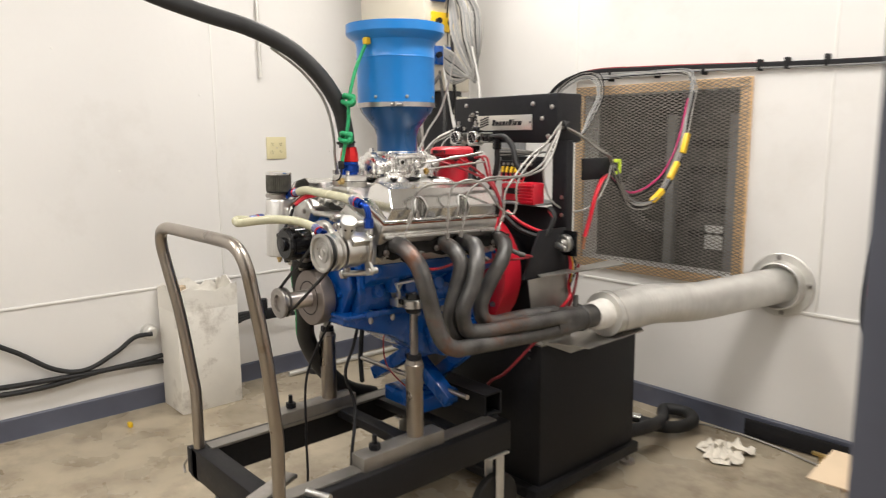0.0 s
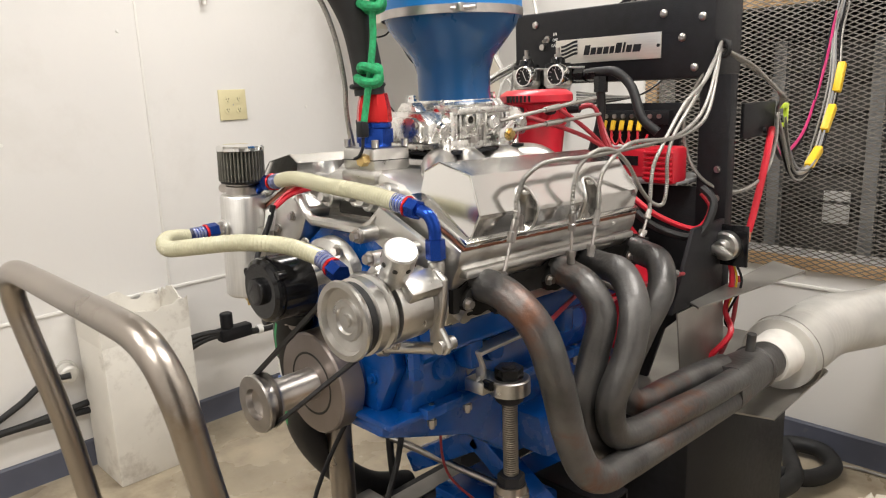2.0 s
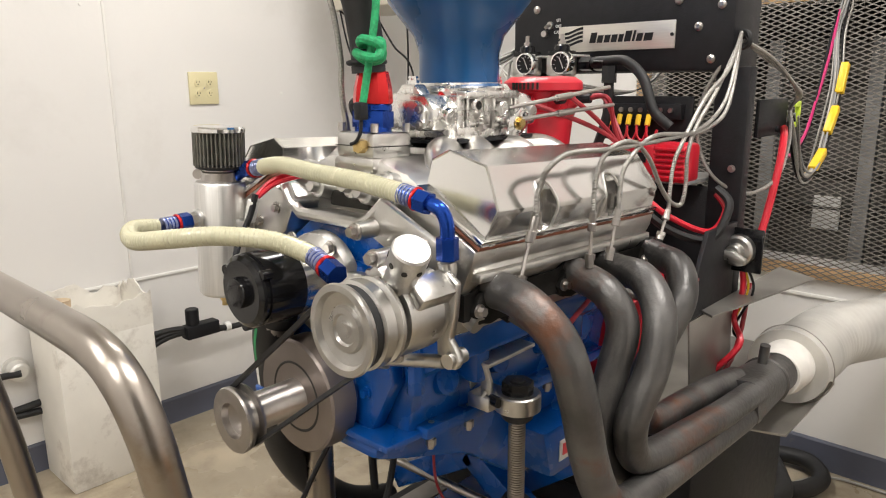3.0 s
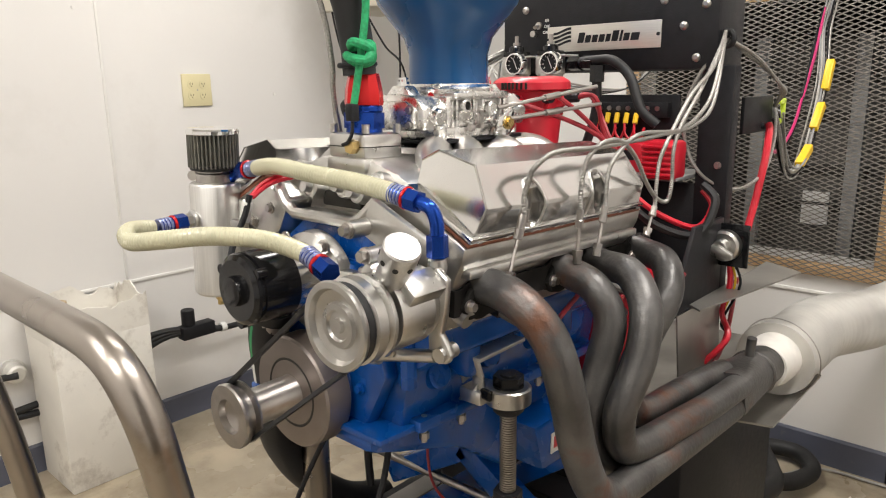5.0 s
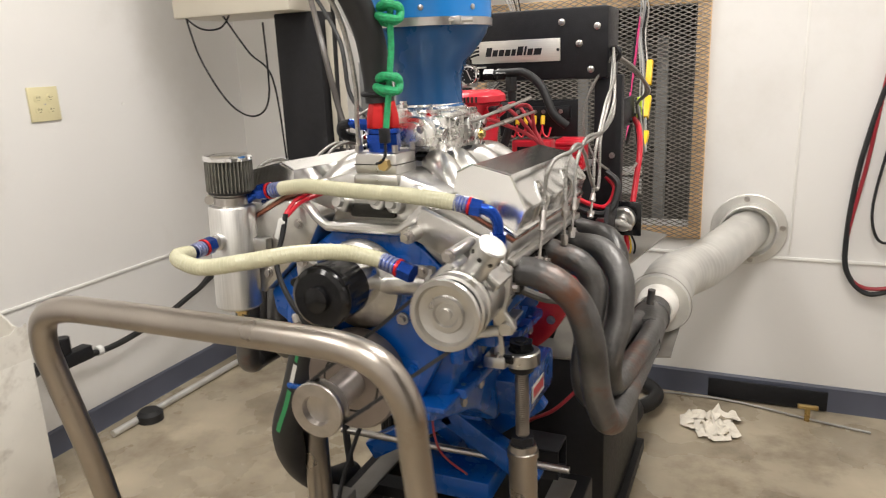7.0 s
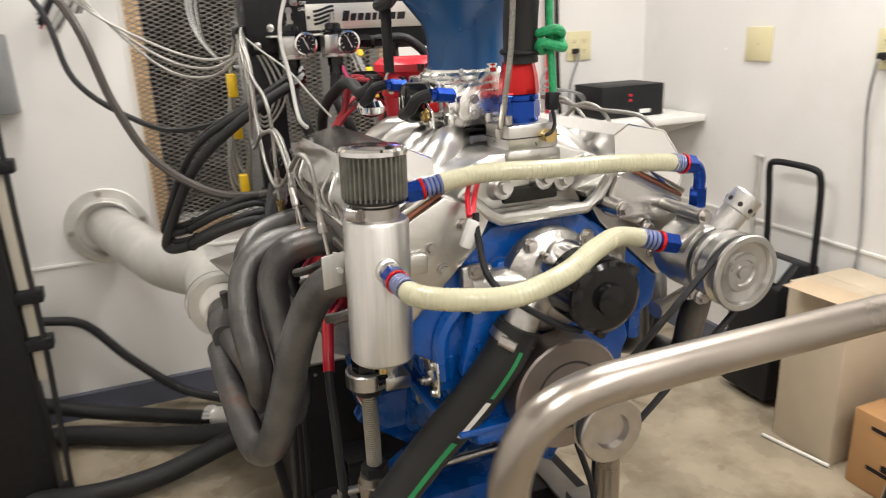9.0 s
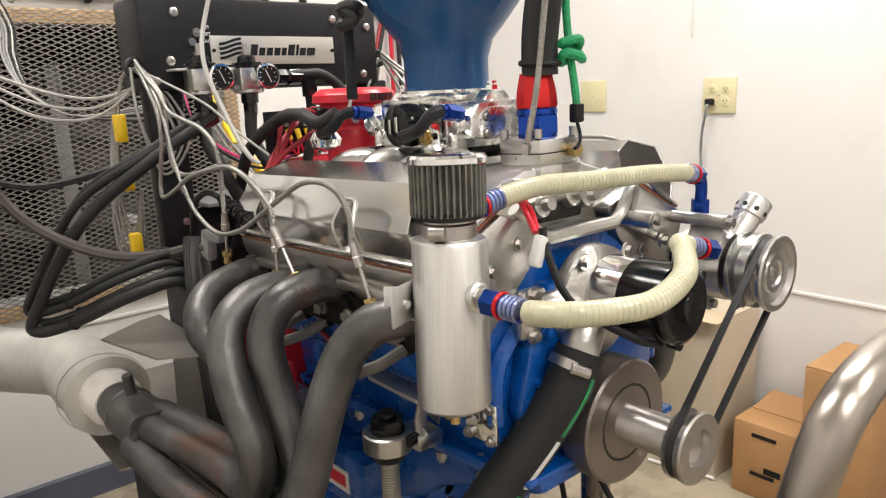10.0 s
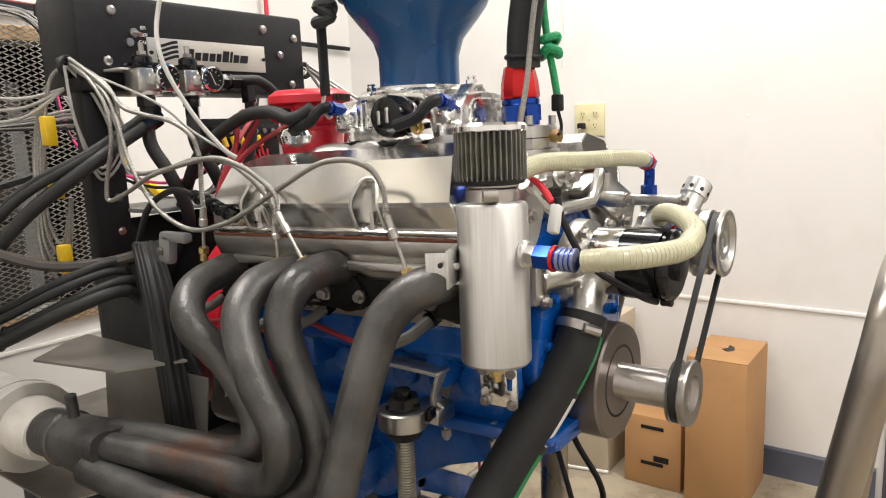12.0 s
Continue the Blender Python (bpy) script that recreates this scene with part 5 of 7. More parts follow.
duct(-1, cL, (-0.672, YN - 0.003, 0.705), -0.035)

# ---- engine stand posts and brackets ----
for s, py, px in ((1, 0.314, 0.217), (-1, 0.300, -0.227)):
    e = thing("stand_post", "steel screw-jack post carrying the engine mount", "stand post", (px, py, 0.38), "stand posts")
    under(e, "post", Mesh().cyl((px, py, 0.388), (px, py, 0.640), 0.026, seg=32, ch=0.003), TUBEST, "bare steel tube")
    under(e, "collar", Mesh().lathe((px, py, 0.636), (0, 0, 1), [(0, 0.0285), (0.012, 0.0285), (0.014, 0.026), (0.026, 0.024)], 32), TUBEST)
    under(e, "jam_nut", Mesh().hexa((px, py, 0.662), (px, py, 0.678), 0.022), BLK)
    thr = []
    for i in range(38):
        thr += [(i * 0.0038, 0.0118), (i * 0.0038 + 0.0005, 0.0124), (i * 0.0038 + 0.0018, 0.0124), (i * 0.0038 + 0.0024, 0.0096), (i * 0.0038 + 0.0032, 0.0096)]
    under(e, "screw", Mesh().lathe((px, py, 0.672), (0, 0, 1), thr, 20), STEEL if s > 0 else ZINC, "threaded rod", angle=25)
    under(e, "washer", Mesh().lathe((px, py, 0.803), (0, 0, 1), [(0, 0.0185), (0.004, 0.0225), (0.0148, 0.0255)], 28), BLK, "black tapered washer")
    under(e, "ring", Mesh().lathe((px, py, 0.818), (0, 0, 1), [(0, 0.022), (0.002, 0.033), (0.024, 0.033), (0.026, 0.030), (0.026, 0.015)], 36), HEADM, "machined mount ring")
    under(e, "top_nut", Mesh().lathe((px, py, 0.844), (0, 0, 1), [(0, 0.0225), (0.0015, 0.0225)], 28).hexa((px, py, 0.8455), (px, py, 0.860), 0.0225).cyl((px, py, 0.860), (px, py, 0.862 if s > 0 else 0.869), 0.0115, seg=18, ch=0.001), BLKG, "black hex nut")
    under(e, "ear", Mesh().box((px - s * 0.035, py - 0.02, 0.832), (0.04, 0.05, 0.022), 0.004), HEADM)
    mb = Mesh().prism([(py - 0.046, 0.888), (py + 0.060, 0.890), (py + 0.060, 0.8955), (py - 0.046, 0.8935)], "x", px - s * 0.044, px - s * 0.014, 0.001)
    mb.prism([(py - 0.047, 0.892), (py - 0.0415, 0.892), (py - 0.029, 0.862), (py - 0.030, 0.842), (py - 0.0355, 0.842), (py - 0.035, 0.861)], "x", px - s * 0.038, px - s * 0.020, 0.001)
    mb.torus((px - s * 0.029, py - 0.033, 0.838), (1, 0, 0), 0.009, 0.003, 20, 8)
    mb.prism([(py - 0.040, 0.886), (py + 0.015, 0.887), (py - 0.010, 0.846), (py - 0.030, 0.840)], "x", px - s * 0.062, px - s * 0.059, 0.0008)
    under(e, "mount_bracket", mb, ZINC, "zinc-plated bent bracket")
    under(e, "bracket_bolt", Mesh().cyl((px - s * 0.020, py - 0.034, 0.838), (px - s * 0.004, py - 0.036, 0.838), 0.0078, seg=14), BLKG)
    ft = Mesh().box((px, py - 0.06, 0.402), (0.062, 0.30, 0.052), 0.004)
    under(e, "foot_block", ft, MILL, "bare steel foot block")
    under(e, "clamp_stud", Mesh().cyl((px, py - 0.15, 0.425), (px, py - 0.15, 0.472), 0.007, seg=12).hexa((px, py - 0.15, 0.430), (px, py - 0.15, 0.446), 0.017), BLK)
rear = thing("rear_stand", "blue folding jack stand under the oil pan", "jack stand", (0, 0.52, 0.42))
for s in (-1, 1):
    under(rear, "arm", Mesh().box((s * 0.095, 0.48, 0.545), (0.24, 0.045, 0.045), 0.005, pose(0, 0, 0, 0, s * 32, 0)), JBLUE)
    under(rear, "arm", Mesh().box((s * 0.095, 0.56, 0.56), (0.22, 0.04, 0.04), 0.005, pose(0, 0, 0, 0, -s * 38, 0)), JBLUE)
under(rear, "saddle", Mesh().box((0, 0.52, 0.618), (0.16, 0.12, 0.03), 0.006), JBLUE)
under(rear, "base_plate", Mesh().box((0, 0.52, 0.447), (0.20, 0.16, 0.05), 0.006), JBLUE)
under(rear, "crossbar", Mesh().cyl((-0.26, 0.45, 0.530), (0.26, 0.49, 0.510), 0.008, seg=12), STEEL)

# ---- cart ----
ct = thing("engine_cart", "black steel engine cart with a bent tube push handle", "cart", (0, 0.25, 0))
ZR = 0.335
for s in (-1, 1):
    under(ct, "side_rail", Mesh().box((s * 0.240, 0.25, ZR), (0.058, 0.86, 0.10), 0.006), BLK, "black box-section rail")
    under(ct, "top_strip", Mesh().box((s * 0.215, 0.25, 0.3875), (0.05, 0.78, 0.008), 0.001), MILL, "worn bare steel strip")
under(ct, "cross_rail", Mesh().box((0, -0.150, ZR + 0.002), (0.54, 0.06, 0.098), 0.006), BLK)
under(ct, "cross_rail", Mesh().box((0, 0.655, ZR + 0.002), (0.42, 0.06, 0.098), 0.006), BLK)
for yy in (0.34, 0.5):
    under(ct, "slide_bar", Mesh().box((0, yy, 0.372), (0.42, 0.05, 0.03), 0.004), BLK)
up = Mesh()
for z0, z1, x0, x1 in ((0.385, 0.392, -0.2, 0.2), (0.458, 0.465, -0.2, 0.2)):
    up.box((0, 0.665, (z0 + z1) / 2), (x1 - x0, 0.08, z1 - z0), 0.001)
up.box((0, 0.628, 0.425), (0.4, 0.007, 0.066), 0).box((0, 0.702, 0.425), (0.4, 0.007, 0.066), 0)
under(ct, "open_tube", up, BLK, "open-ended square tube")
hp = [(-0.225, -0.165, 0.39), (-0.228, -0.163, 0.55), (-0.233, -0.167, 0.61), (-0.244, -0.188, 0.8), (-0.252, -0.214, 0.95), (-0.252, -0.224, 1.005), (-0.234, -0.23, 1.045), (-0.193, -0.232, 1.063), (-0.12, -0.232, 1.066), (0.0, -0.232, 1.066), (0.14, -0.232, 1.066), (0.211, -0.232, 1.063), (0.251, -0.23, 1.045), (0.271, -0.224, 1.005), (0.271, -0.214, 0.95), (0.268, -0.188, 0.8), (0.263, -0.167, 0.61), (0.261, -0.163, 0.55), (0.259, -0.165, 0.39)]
under(ct, "handle", Mesh().tube(hp, 0.0165, 20, n=8), TUBEST, "satin bare steel tube handle")
for s in (-1, 1):
    under(ct, "handle_socket", Mesh().box((s * 0.262, -0.15, ZR + 0.005), (0.030, 0.068, 0.085), 0.004), BLK)
    under(ct, "lock_pin", Mesh().tube([(s * 0.278, -0.17, 0.35), (s * 0.30, -0.185, 0.315), (s * 0.285, -0.19, 0.295)], 0.004, 8), STEEL)
for x, y in ((-0.22, -0.12), (0.22, -0.12), (-0.23, 0.62), (0.23, 0.62)):
    w = under(ct, "caster", Mesh().box((x, y, 0.281), (0.09, 0.09, 0.006), 0.001).box((x - 0.026, y + 0.02, 0.195), (0.005, 0.035, 0.17), 0.001).box((x + 0.026, y + 0.02, 0.195), (0.005, 0.035, 0.17), 0.001), GALV, "plated caster fork")
    under(w, "wheel", Mesh().lathe((x - 0.018, y + 0.02, 0.10), (1, 0, 0), [(0, 0.07), (0.003, 0.096), (0.008, 0.10), (0.028, 0.10), (0.033, 0.096), (0.036, 0.07)], 36), RUB, "black rubber wheel")
    under(w, "axle", Mesh().cyl((x - 0.034, y + 0.02, 0.10), (x + 0.034, y + 0.02, 0.10), 0.012, seg=12), STEEL)
bkl = thing("ratchet_lever", "bare metal lever lying on the cart's front rail", "lever", (0.12, -0.15, 0.39))
under(bkl, "lever", Mesh().box((0.16, -0.13, 0.395), (0.05, 0.16, 0.012), 0.003, pose(0, 0, 0, 0, 0, 25)), STEEL)
under(bkl, "grip", Mesh().cyl((0.26, -0.085, 0.405), (0.33, -0.06, 0.405), 0.010, seg=12), BRUSH)

# ---- dynamometer ----
dy = thing("dynamometer", "black powder-coated engine dynamometer console and absorber cabinet", "dynamometer", (0, 1.1, 0.0))
under(dy, "cabinet", Mesh().box((0.0, 1.115, 0.33), (0.53, 0.57, 0.54), 0.006), BLK, "black sheet-steel cabinet")
under(dy, "top_sheet", Mesh().box((0.0, 1.115, 0.603), (0.525, 0.565, 0.006), 0.001), SHEET, "dull bare sheet-metal top")
under(dy, "base_frame", Mesh().box((0.262, 1.10, 0.075), (0.05, 0.62, 0.04), 0.004).box((-0.262, 1.10, 0.075), (0.05, 0.62, 0.04), 0.004).box((0, 0.81, 0.075), (0.47, 0.04, 0.04), 0.004), BLK)
for x in (-0.25, 0.25):
    for y in (0.81, 1.39):
        f_ = under(dy, "levelling_foot", Mesh().cyl((x, y, 0.0), (x, y, 0.012), 0.03, seg=20).cyl((x, y, 0.012), (x, y, 0.06), 0.009, seg=12), STEEL, "steel levelling foot")
for q in ((0.215, 0.58), (0.215, 0.55), (-0.215, 0.58)):
    under(dy, "rivet", Mesh().cyl((q[0], 0.83, q[1]), (q[0], 0.826, q[1]), 0.004, seg=10), STEEL)
for x in (-0.228, 0.238):
    cl = under(dy, "column", Mesh().box((x, 0.962, 1.065), (0.066, 0.034, 0.45), 0.004), BLK, "black folded steel upright")
    for z in (0.98, 1.04, 1.10, 0.90):
        under(cl, "bolt", Mesh().bolt((x + 0.012, 0.945, z), (0, -1, 0), 0.005, 0.006), STEEL)
under(dy, "back_plate", Mesh().prism([(-0.258, 0.80), (-0.115, 0.766), (-0.10, 0.60), (0.10, 0.60), (0.141, 0.731), (0.252, 0.839), (0.204, 1.06), (-0.194, 1.06)], "y", 0.948, 0.958, 0.001), BLK, "black steel plate with slanting lower edges")
under(dy, "shelf_plate", Mesh().box((0.0, 0.95, 1.075), (0.40, 0.16, 0.008), 0.002), GREYM)
pn = under(dy, "panel", Mesh().box((-0.012, 0.995, 1.365), (0.505, 0.13, 0.165), 0.008), BLK, "black front panel")
PY0 = 0.930
under(pn, "nameplate", Mesh().box((-0.006, PY0 - 0.002, 1.3535), (0.266, 0.004, 0.053), 0.001), SIGNM, "brushed nameplate with plain dark emblem and bars")
# the maker's mark, as plain slanted bars and a waved emblem
x0 = -0.062
for i, w in enumerate((0.014, 0.0125, 0.0125, 0.0125, 0.010, 0.014, 0.005, 0.0125, 0.018)):
    h = 0.021 if i in (0, 5, 6) else 0.015
    zb = 1.3435
    sl = h * 0.22
    y0_, y1_ = PY0 - 0.0052, PY0 - 0.0036
    bar = Mesh().add([(x0, y0_, zb), (x0 + w, y0_, zb), (x0 + w + sl, y0_, zb + h), (x0 + sl, y0_, zb + h), (x0, y1_, zb), (x0 + w, y1_, zb), (x0 + w + sl, y1_, zb + h), (x0 + sl, y1_, zb + h)], [(0, 1, 2, 3), (0, 4, 5, 1), (1, 5, 6, 2), (2, 6, 7, 3), (3, 7, 4, 0)])
    under(pn, "mark_bar", bar, BLK)
    x0 += w + 0.0038
for k in range(4):
    lo_ = [(-0.123 + 0.0045 * j, PY0 - 0.0048, 1.3365 + k * 0.0085 + 0.010 * (0.5 - 0.5 * math.cos(math.pi * j / 10))) for j in range(11)]
    vs = lo_ + [(a, b, c + 0.0052) for a, b, c in lo_]
    under(pn, "emblem_wave", Mesh().add(vs, [(j, j + 1, 12 + j, 11 + j) for j in range(10)]), BLK)
for x in (-0.134, 0.122):
    under(pn, "plate_screw", Mesh().cyl((x, PY0 - 0.004, 1.353), (x, PY0 - 0.007, 1.353), 0.0035, seg=10), BLK)
for x, z in ((-0.20, 1.42), (0.214, 1.402), (0.172, 1.365), (0.20, 1.305), (-0.245, 1.30), (-0.215, 1.335), (-0.158, 1.295), (0.13, 1.415)):
    under(pn, "button_bolt", Mesh().lathe((x, PY0, z), (0, -1, 0), [(0, 0.0085), (0.003, 0.008), (0.006, 0.004)], 14), STEEL, "steel button-head bolt")
under(pn, "toggle_switch", Mesh().cyl((-0.163, PY0, 1.385), (-0.163, PY0 - 0.006, 1.385), 0.008, seg=12).cyl((-0.163, PY0 - 0.006, 1.385), (-0.161, PY0 - 0.022, 1.380), 0.003, 0.004, seg=10), STEEL)
under(pn, "pilot_lamp", Mesh().cyl((-0.175, PY0, 1.368), (-0.175, PY0 - 0.01, 1.368), 0.007, seg=14), STEEL)
for i, word in enumerate(("EFI", "OFF", "CARB")):
    lettering(word, 0.0085, pose(-0.143, PY0 - 0.0008, 1.395 - i * 0.0125, 90, 0, 0), WPAPER, "switch_legend", pn, 0.0003)
# fuel regulators with gauges
for gx in (-0.163, -0.074):
    e = thing("fuel_regulator", "chrome fuel pressure regulator with a round dial gauge", "regulator", (gx, 0.87, 1.30), "fuel regulators")
    under(e, "body", Mesh().box((gx - 0.022, 0.875, 1.298), (0.05, 0.045, 0.042), 0.005).lathe((gx - 0.022, 0.875, 1.272), (0, 0, 1), [(0, 0.018), (0.002, 0.027), (0.008, 0.027), (0.010, 0.022)], 28), HEADM)
    under(e, "cap", Mesh().box((gx - 0.022, 0.875, 1.3235), (0.046, 0.040, 0.010), 0.003).lathe((gx - 0.022, 0.875, 1.328), (0, 0, 1), [(0, 0.017), (0.010, 0.016), (0.013, 0.012)], 24), BLKG, "black regulator cap")
    under(e, "adjuster", Mesh().cyl((gx - 0.022, 0.875, 1.34), (gx - 0.022, 0.875, 1.362), 0.0045, seg=10).hexa((gx - 0.022, 0.875, 1.342), (gx - 0.022, 0.875, 1.348), 0.008), STEEL)
    under(e, "bezel", Mesh().lathe((gx, 0.856, 1.302), (0, -1, 0), [(0, 0.018), (0.002, 0.0235), (0.020, 0.0235), (0.022, 0.0225), (0.0225, 0.0195), (0.018, 0.019)], 32), CHROME, "chrome gauge bezel")
    d_ = under(e, "dial", Mesh().cyl((gx, 0.842, 1.302), (gx, 0.8375, 1.302), 0.0188, seg=28), BLK, "black dial with white pointer")
    under(d_, "pointer", Mesh().box((gx + 0.001, 0.8368, 1.303), (0.0016, 0.0006, 0.026), 0, pose(0, 0, 0, 0, -25, 0)), WPAPER)
    for i in range(9):
        g = math.radians(-40 + i * 32.5)
        under(d_, "tick", Mesh().box((gx + 0.0155 * math.cos(g), 0.8368, 1.302 + 0.0155 * math.sin(g)), (0.004, 0.0006, 0.001), 0, pose(0, 0, 0, 0, -math.degrees(g), 0)), WPAPER)
    under(e, "lower_nut", Mesh().hexa((gx - 0.022, 0.875, 1.278), (gx - 0.022, 0.875, 1.255), 0.016).hexa((gx - 0.022, 0.875, 1.255), (gx - 0.024, 0.872, 1.235), 0.013), BLKG, "black hose nut")
    under(e, "fuel_hose", Mesh().tube([(gx - 0.024, 0.872, 1.24), (gx - 0.028, 0.865, 1.19), (gx - 0.01, 0.84, 1.13), (gx + 0.02, 0.85, 1.05), (gx + 0.01, 0.92, 0.95)], 0.0115, 12), RUB)
    under(e, "bracket", Mesh().box((gx - 0.025, 0.905, 1.318), (0.075, 0.05, 0.004), 0.001), GALV)
solid("fuel_line", Mesh().tube([(-0.045, 0.872, 1.30), (0.02, 0.868, 1.305), (0.06, 0.865, 1.302), (0.10, 0.86, 1.27), (0.13, 0.85, 1.21), (0.16, 0.86, 1.18)], 0.0100, 12), RUB, "fat black hose arching from the regulator", "hose")
fs_ = thing("hose_end", "black hose end nuts beside the regulator", "hose fitting", (0.02, 0.87, 1.3))
for a, b in (((-0.045, 0.872, 1.30), (-0.02, 0.872, 1.30)), ((-0.012, 0.872, 1.30), (0.012, 0.872, 1.30)), ((0.025, 0.862, 1.295), (0.025, 0.862, 1.262))):
    under(fs_, "nut", Mesh().hexa(a, b, 0.015), BLKG)
under(fs_, "hose", Mesh().tube([(0.025, 0.862, 1.265), (0.024, 0.862, 1.20), (0.0, 0.86, 1.12)], 0.010, 10), RUB)
# bell housing, red guard and coupling
bh = thing("flywheel_guard", "red steel flywheel guard between engine and dynamometer", "guard", (0, 0.74, ZC))
under(bh, "ring", Mesh().lathe((0, 0.70, 0.850), (0, 1, 0), [(0, 0.10), (0.0, 0.20), (0.006, 0.212), (0.085, 0.212), (0.09, 0.205), (0.09, 0.10)], 64), RED, "red painted ring")
for i in range(12):
    g = 2 * math.pi * i / 12
    under(bh, "bolt", Mesh().bolt((0.19 * math.cos(g), 0.70, 0.85 + 0.19 * math.sin(g)), (0, -1, 0), 0.007, 0.01), STEEL)
under(bh, "coupling", Mesh().lathe((0, 0.79, 0.850), (0, 1, 0), [(0, 0.16), (0.06, 0.16), (0.08, 0.11), (0.24, 0.10)], 40), BLK, "black drive coupling")
under(bh, "starter", Mesh().cyl((-0.19, 0.60, 0.76), (-0.19, 0.72, 0.76), 0.034, seg=24).box((-0.205, 0.70, 0.80), (0.03, 0.03, 0.11), 0.004), ALU, "aluminium starter nose")
# distributor
ds = thing("distributor", "large red distributor cap with red plug leads", "distributor", (0, 0.67, 1.15))
under(ds, "housing", Mesh().lathe((0, 0.67, 1.125), (0, 0, 1), [(0, 0.030), (0.012, 0.044), (0.016, 0.050), (0.078, 0.056), (0.080, 0.059), (0.086, 0.059), (0.088, 0.050)], 40), RED)
cap = Mesh().lathe((0, 0.67, 1.211), (0, 0, 1), [(0, 0.052), (0.036, 0.060), (0.038, 0.069), (0.040, 0.072), (0.052, 0.0715), (0.055, 0.069), (0.062, 0.058), (0.063, 0.040), (0.060, 0.030)], 48)
under(ds, "cap", cap, RED)
for i in range(8):
    g = 2 * math.pi * i / 8 + 0.2
    c_, s_ = math.cos(g), math.sin(g)
    t_ = under(ds, "tower", Mesh().cyl((0.052 * c_, 0.67 + 0.052 * s_, 1.226), (0.068 * c_, 0.67 + 0.068 * s_, 1.235), 0.0125, 0.0105, seg=12), RED)
    sgn = 1 if c_ > 0 else -1
    under(t_, "boot", Mesh().cyl((0.066 * c_, 0.67 + 0.066 * s_, 1.234), (0.092 * c_, 0.67 + 0.092 * s_, 1.236), 0.0085, seg=10), BLK)
    under(t_, "lead", Mesh().tube([(0.09 * c_, 0.67 + 0.09 * s_, 1.236), (0.115 * c_ + sgn * 0.01, 0.67 + 0.11 * s_, 1.235), (sgn * 0.13, 0.71 + 0.02 * s_, 1.17), (sgn * 0.17, 0.73, 1.08), (sgn * 0.17, 0.70, 0.97)], 0.0042, 8), DKRED)
for i in range(7):
    under(ds, "vent_slot", Mesh().box((-0.012 + i * 0.0075, 0.5975 + 0.0004 * (i - 1) ** 2, 1.2575), (0.0038, 0.004, 0.012), 0), DARKSLOT)
solid("chrome_ball", Mesh().lathe((-0.105, 0.60, 1.178), (0, 0, 1), [(0, 0.012), (0.006, 0.024), (0.018, 0.028), (0.028, 0.022), (0.034, 0.008)], 24), CHROME, "round chromed breather cap on the valve cover", "breather cap")
# ignition boxes and terminal strip
ib = thing("ignition_coil", "red finned ignition coil on the console shelf", "ignition coil", (0.172, 0.88, 1.08))
under(ib, "case", Mesh().box((0.166, 0.885, 1.112), (0.070, 0.06, 0.075), 0.009), RED)
for i in range(6):
    under(ib, "fin", Mesh().box((0.166, 0.852, 1.086 + i * 0.0105), (0.062, 0.008, 0.005), 0.001), RED)
i2 = thing("ignition_box", "flat red ignition control box behind the valve cover", "ignition box", (0.06, 0.93, 1.08))
under(i2, "case", Mesh().box((0.06, 0.925, 1.11), (0.10, 0.05, 0.06), 0.005), RED)
under(i2, "label", Mesh().box((0.06, 0.899, 1.115), (0.07, 0.002, 0.02), 0), BLK)
tsb = thing("terminal_strip", "black terminal strip with yellow crimped wires", "terminal strip", (0.06, 0.93, 1.19))
under(tsb, "strip", Mesh().box((0.065, 0.935, 1.205), (0.17, 0.02, 0.03), 0.002), BLK)
under(tsb, "backing", Mesh().box((0.065, 0.95, 1.19), (0.2, 0.008, 0.09), 0.002), BLK)
for i in range(7):
    x = 0.0 + i * 0.0215
    under(tsb, "screw", Mesh().cyl((x, 0.925, 1.208), (x, 0.921, 1.208), 0.005, seg=10), STEEL)
    if i < 5:
        c_ = under(tsb, "crimp", Mesh().cyl((x, 0.92, 1.198), (x + 0.001, 0.912, 1.178), 0.0055, seg=10), YEL, "yellow crimp terminal")
        under(c_, "wire", Mesh().tube([(x, 0.912, 1.178), (x + 0.003, 0.908, 1.158), (x + 0.014, 0.91, 1.148), (x + 0.02, 0.918, 1.17)], 0.0028, 6), RED)
# valve on its plate, and sheet-metal trays
vv = thing("shutoff_valve", "plated lever shut-off switch on a dark blue plate", "shut-off", (0.285, 0.93, 0.94))
under(vv, "plate", Mesh().box((0.283, 0.935, 0.948), (0.085, 0.006, 0.085), 0.002), BLKG)
under(vv, "knob", Mesh().lathe((0.283, 0.932, 0.948), (0, -1, 0), [(0, 0.031), (0.014, 0.030), (0.018, 0.025), (0.019, 0.016), (0.034, 0.015), (0.036, 0.012)], 32), HEADM)
under(vv, "lever", Mesh().prism([(0.222, 0.950), (0.232, 0.958), (0.285, 0.953), (0.312, 0.940), (0.310, 0.928), (0.285, 0.932), (0.230, 0.942)], "y", 0.888, 0.900, 0.003), HEADM, "bare cast lever")
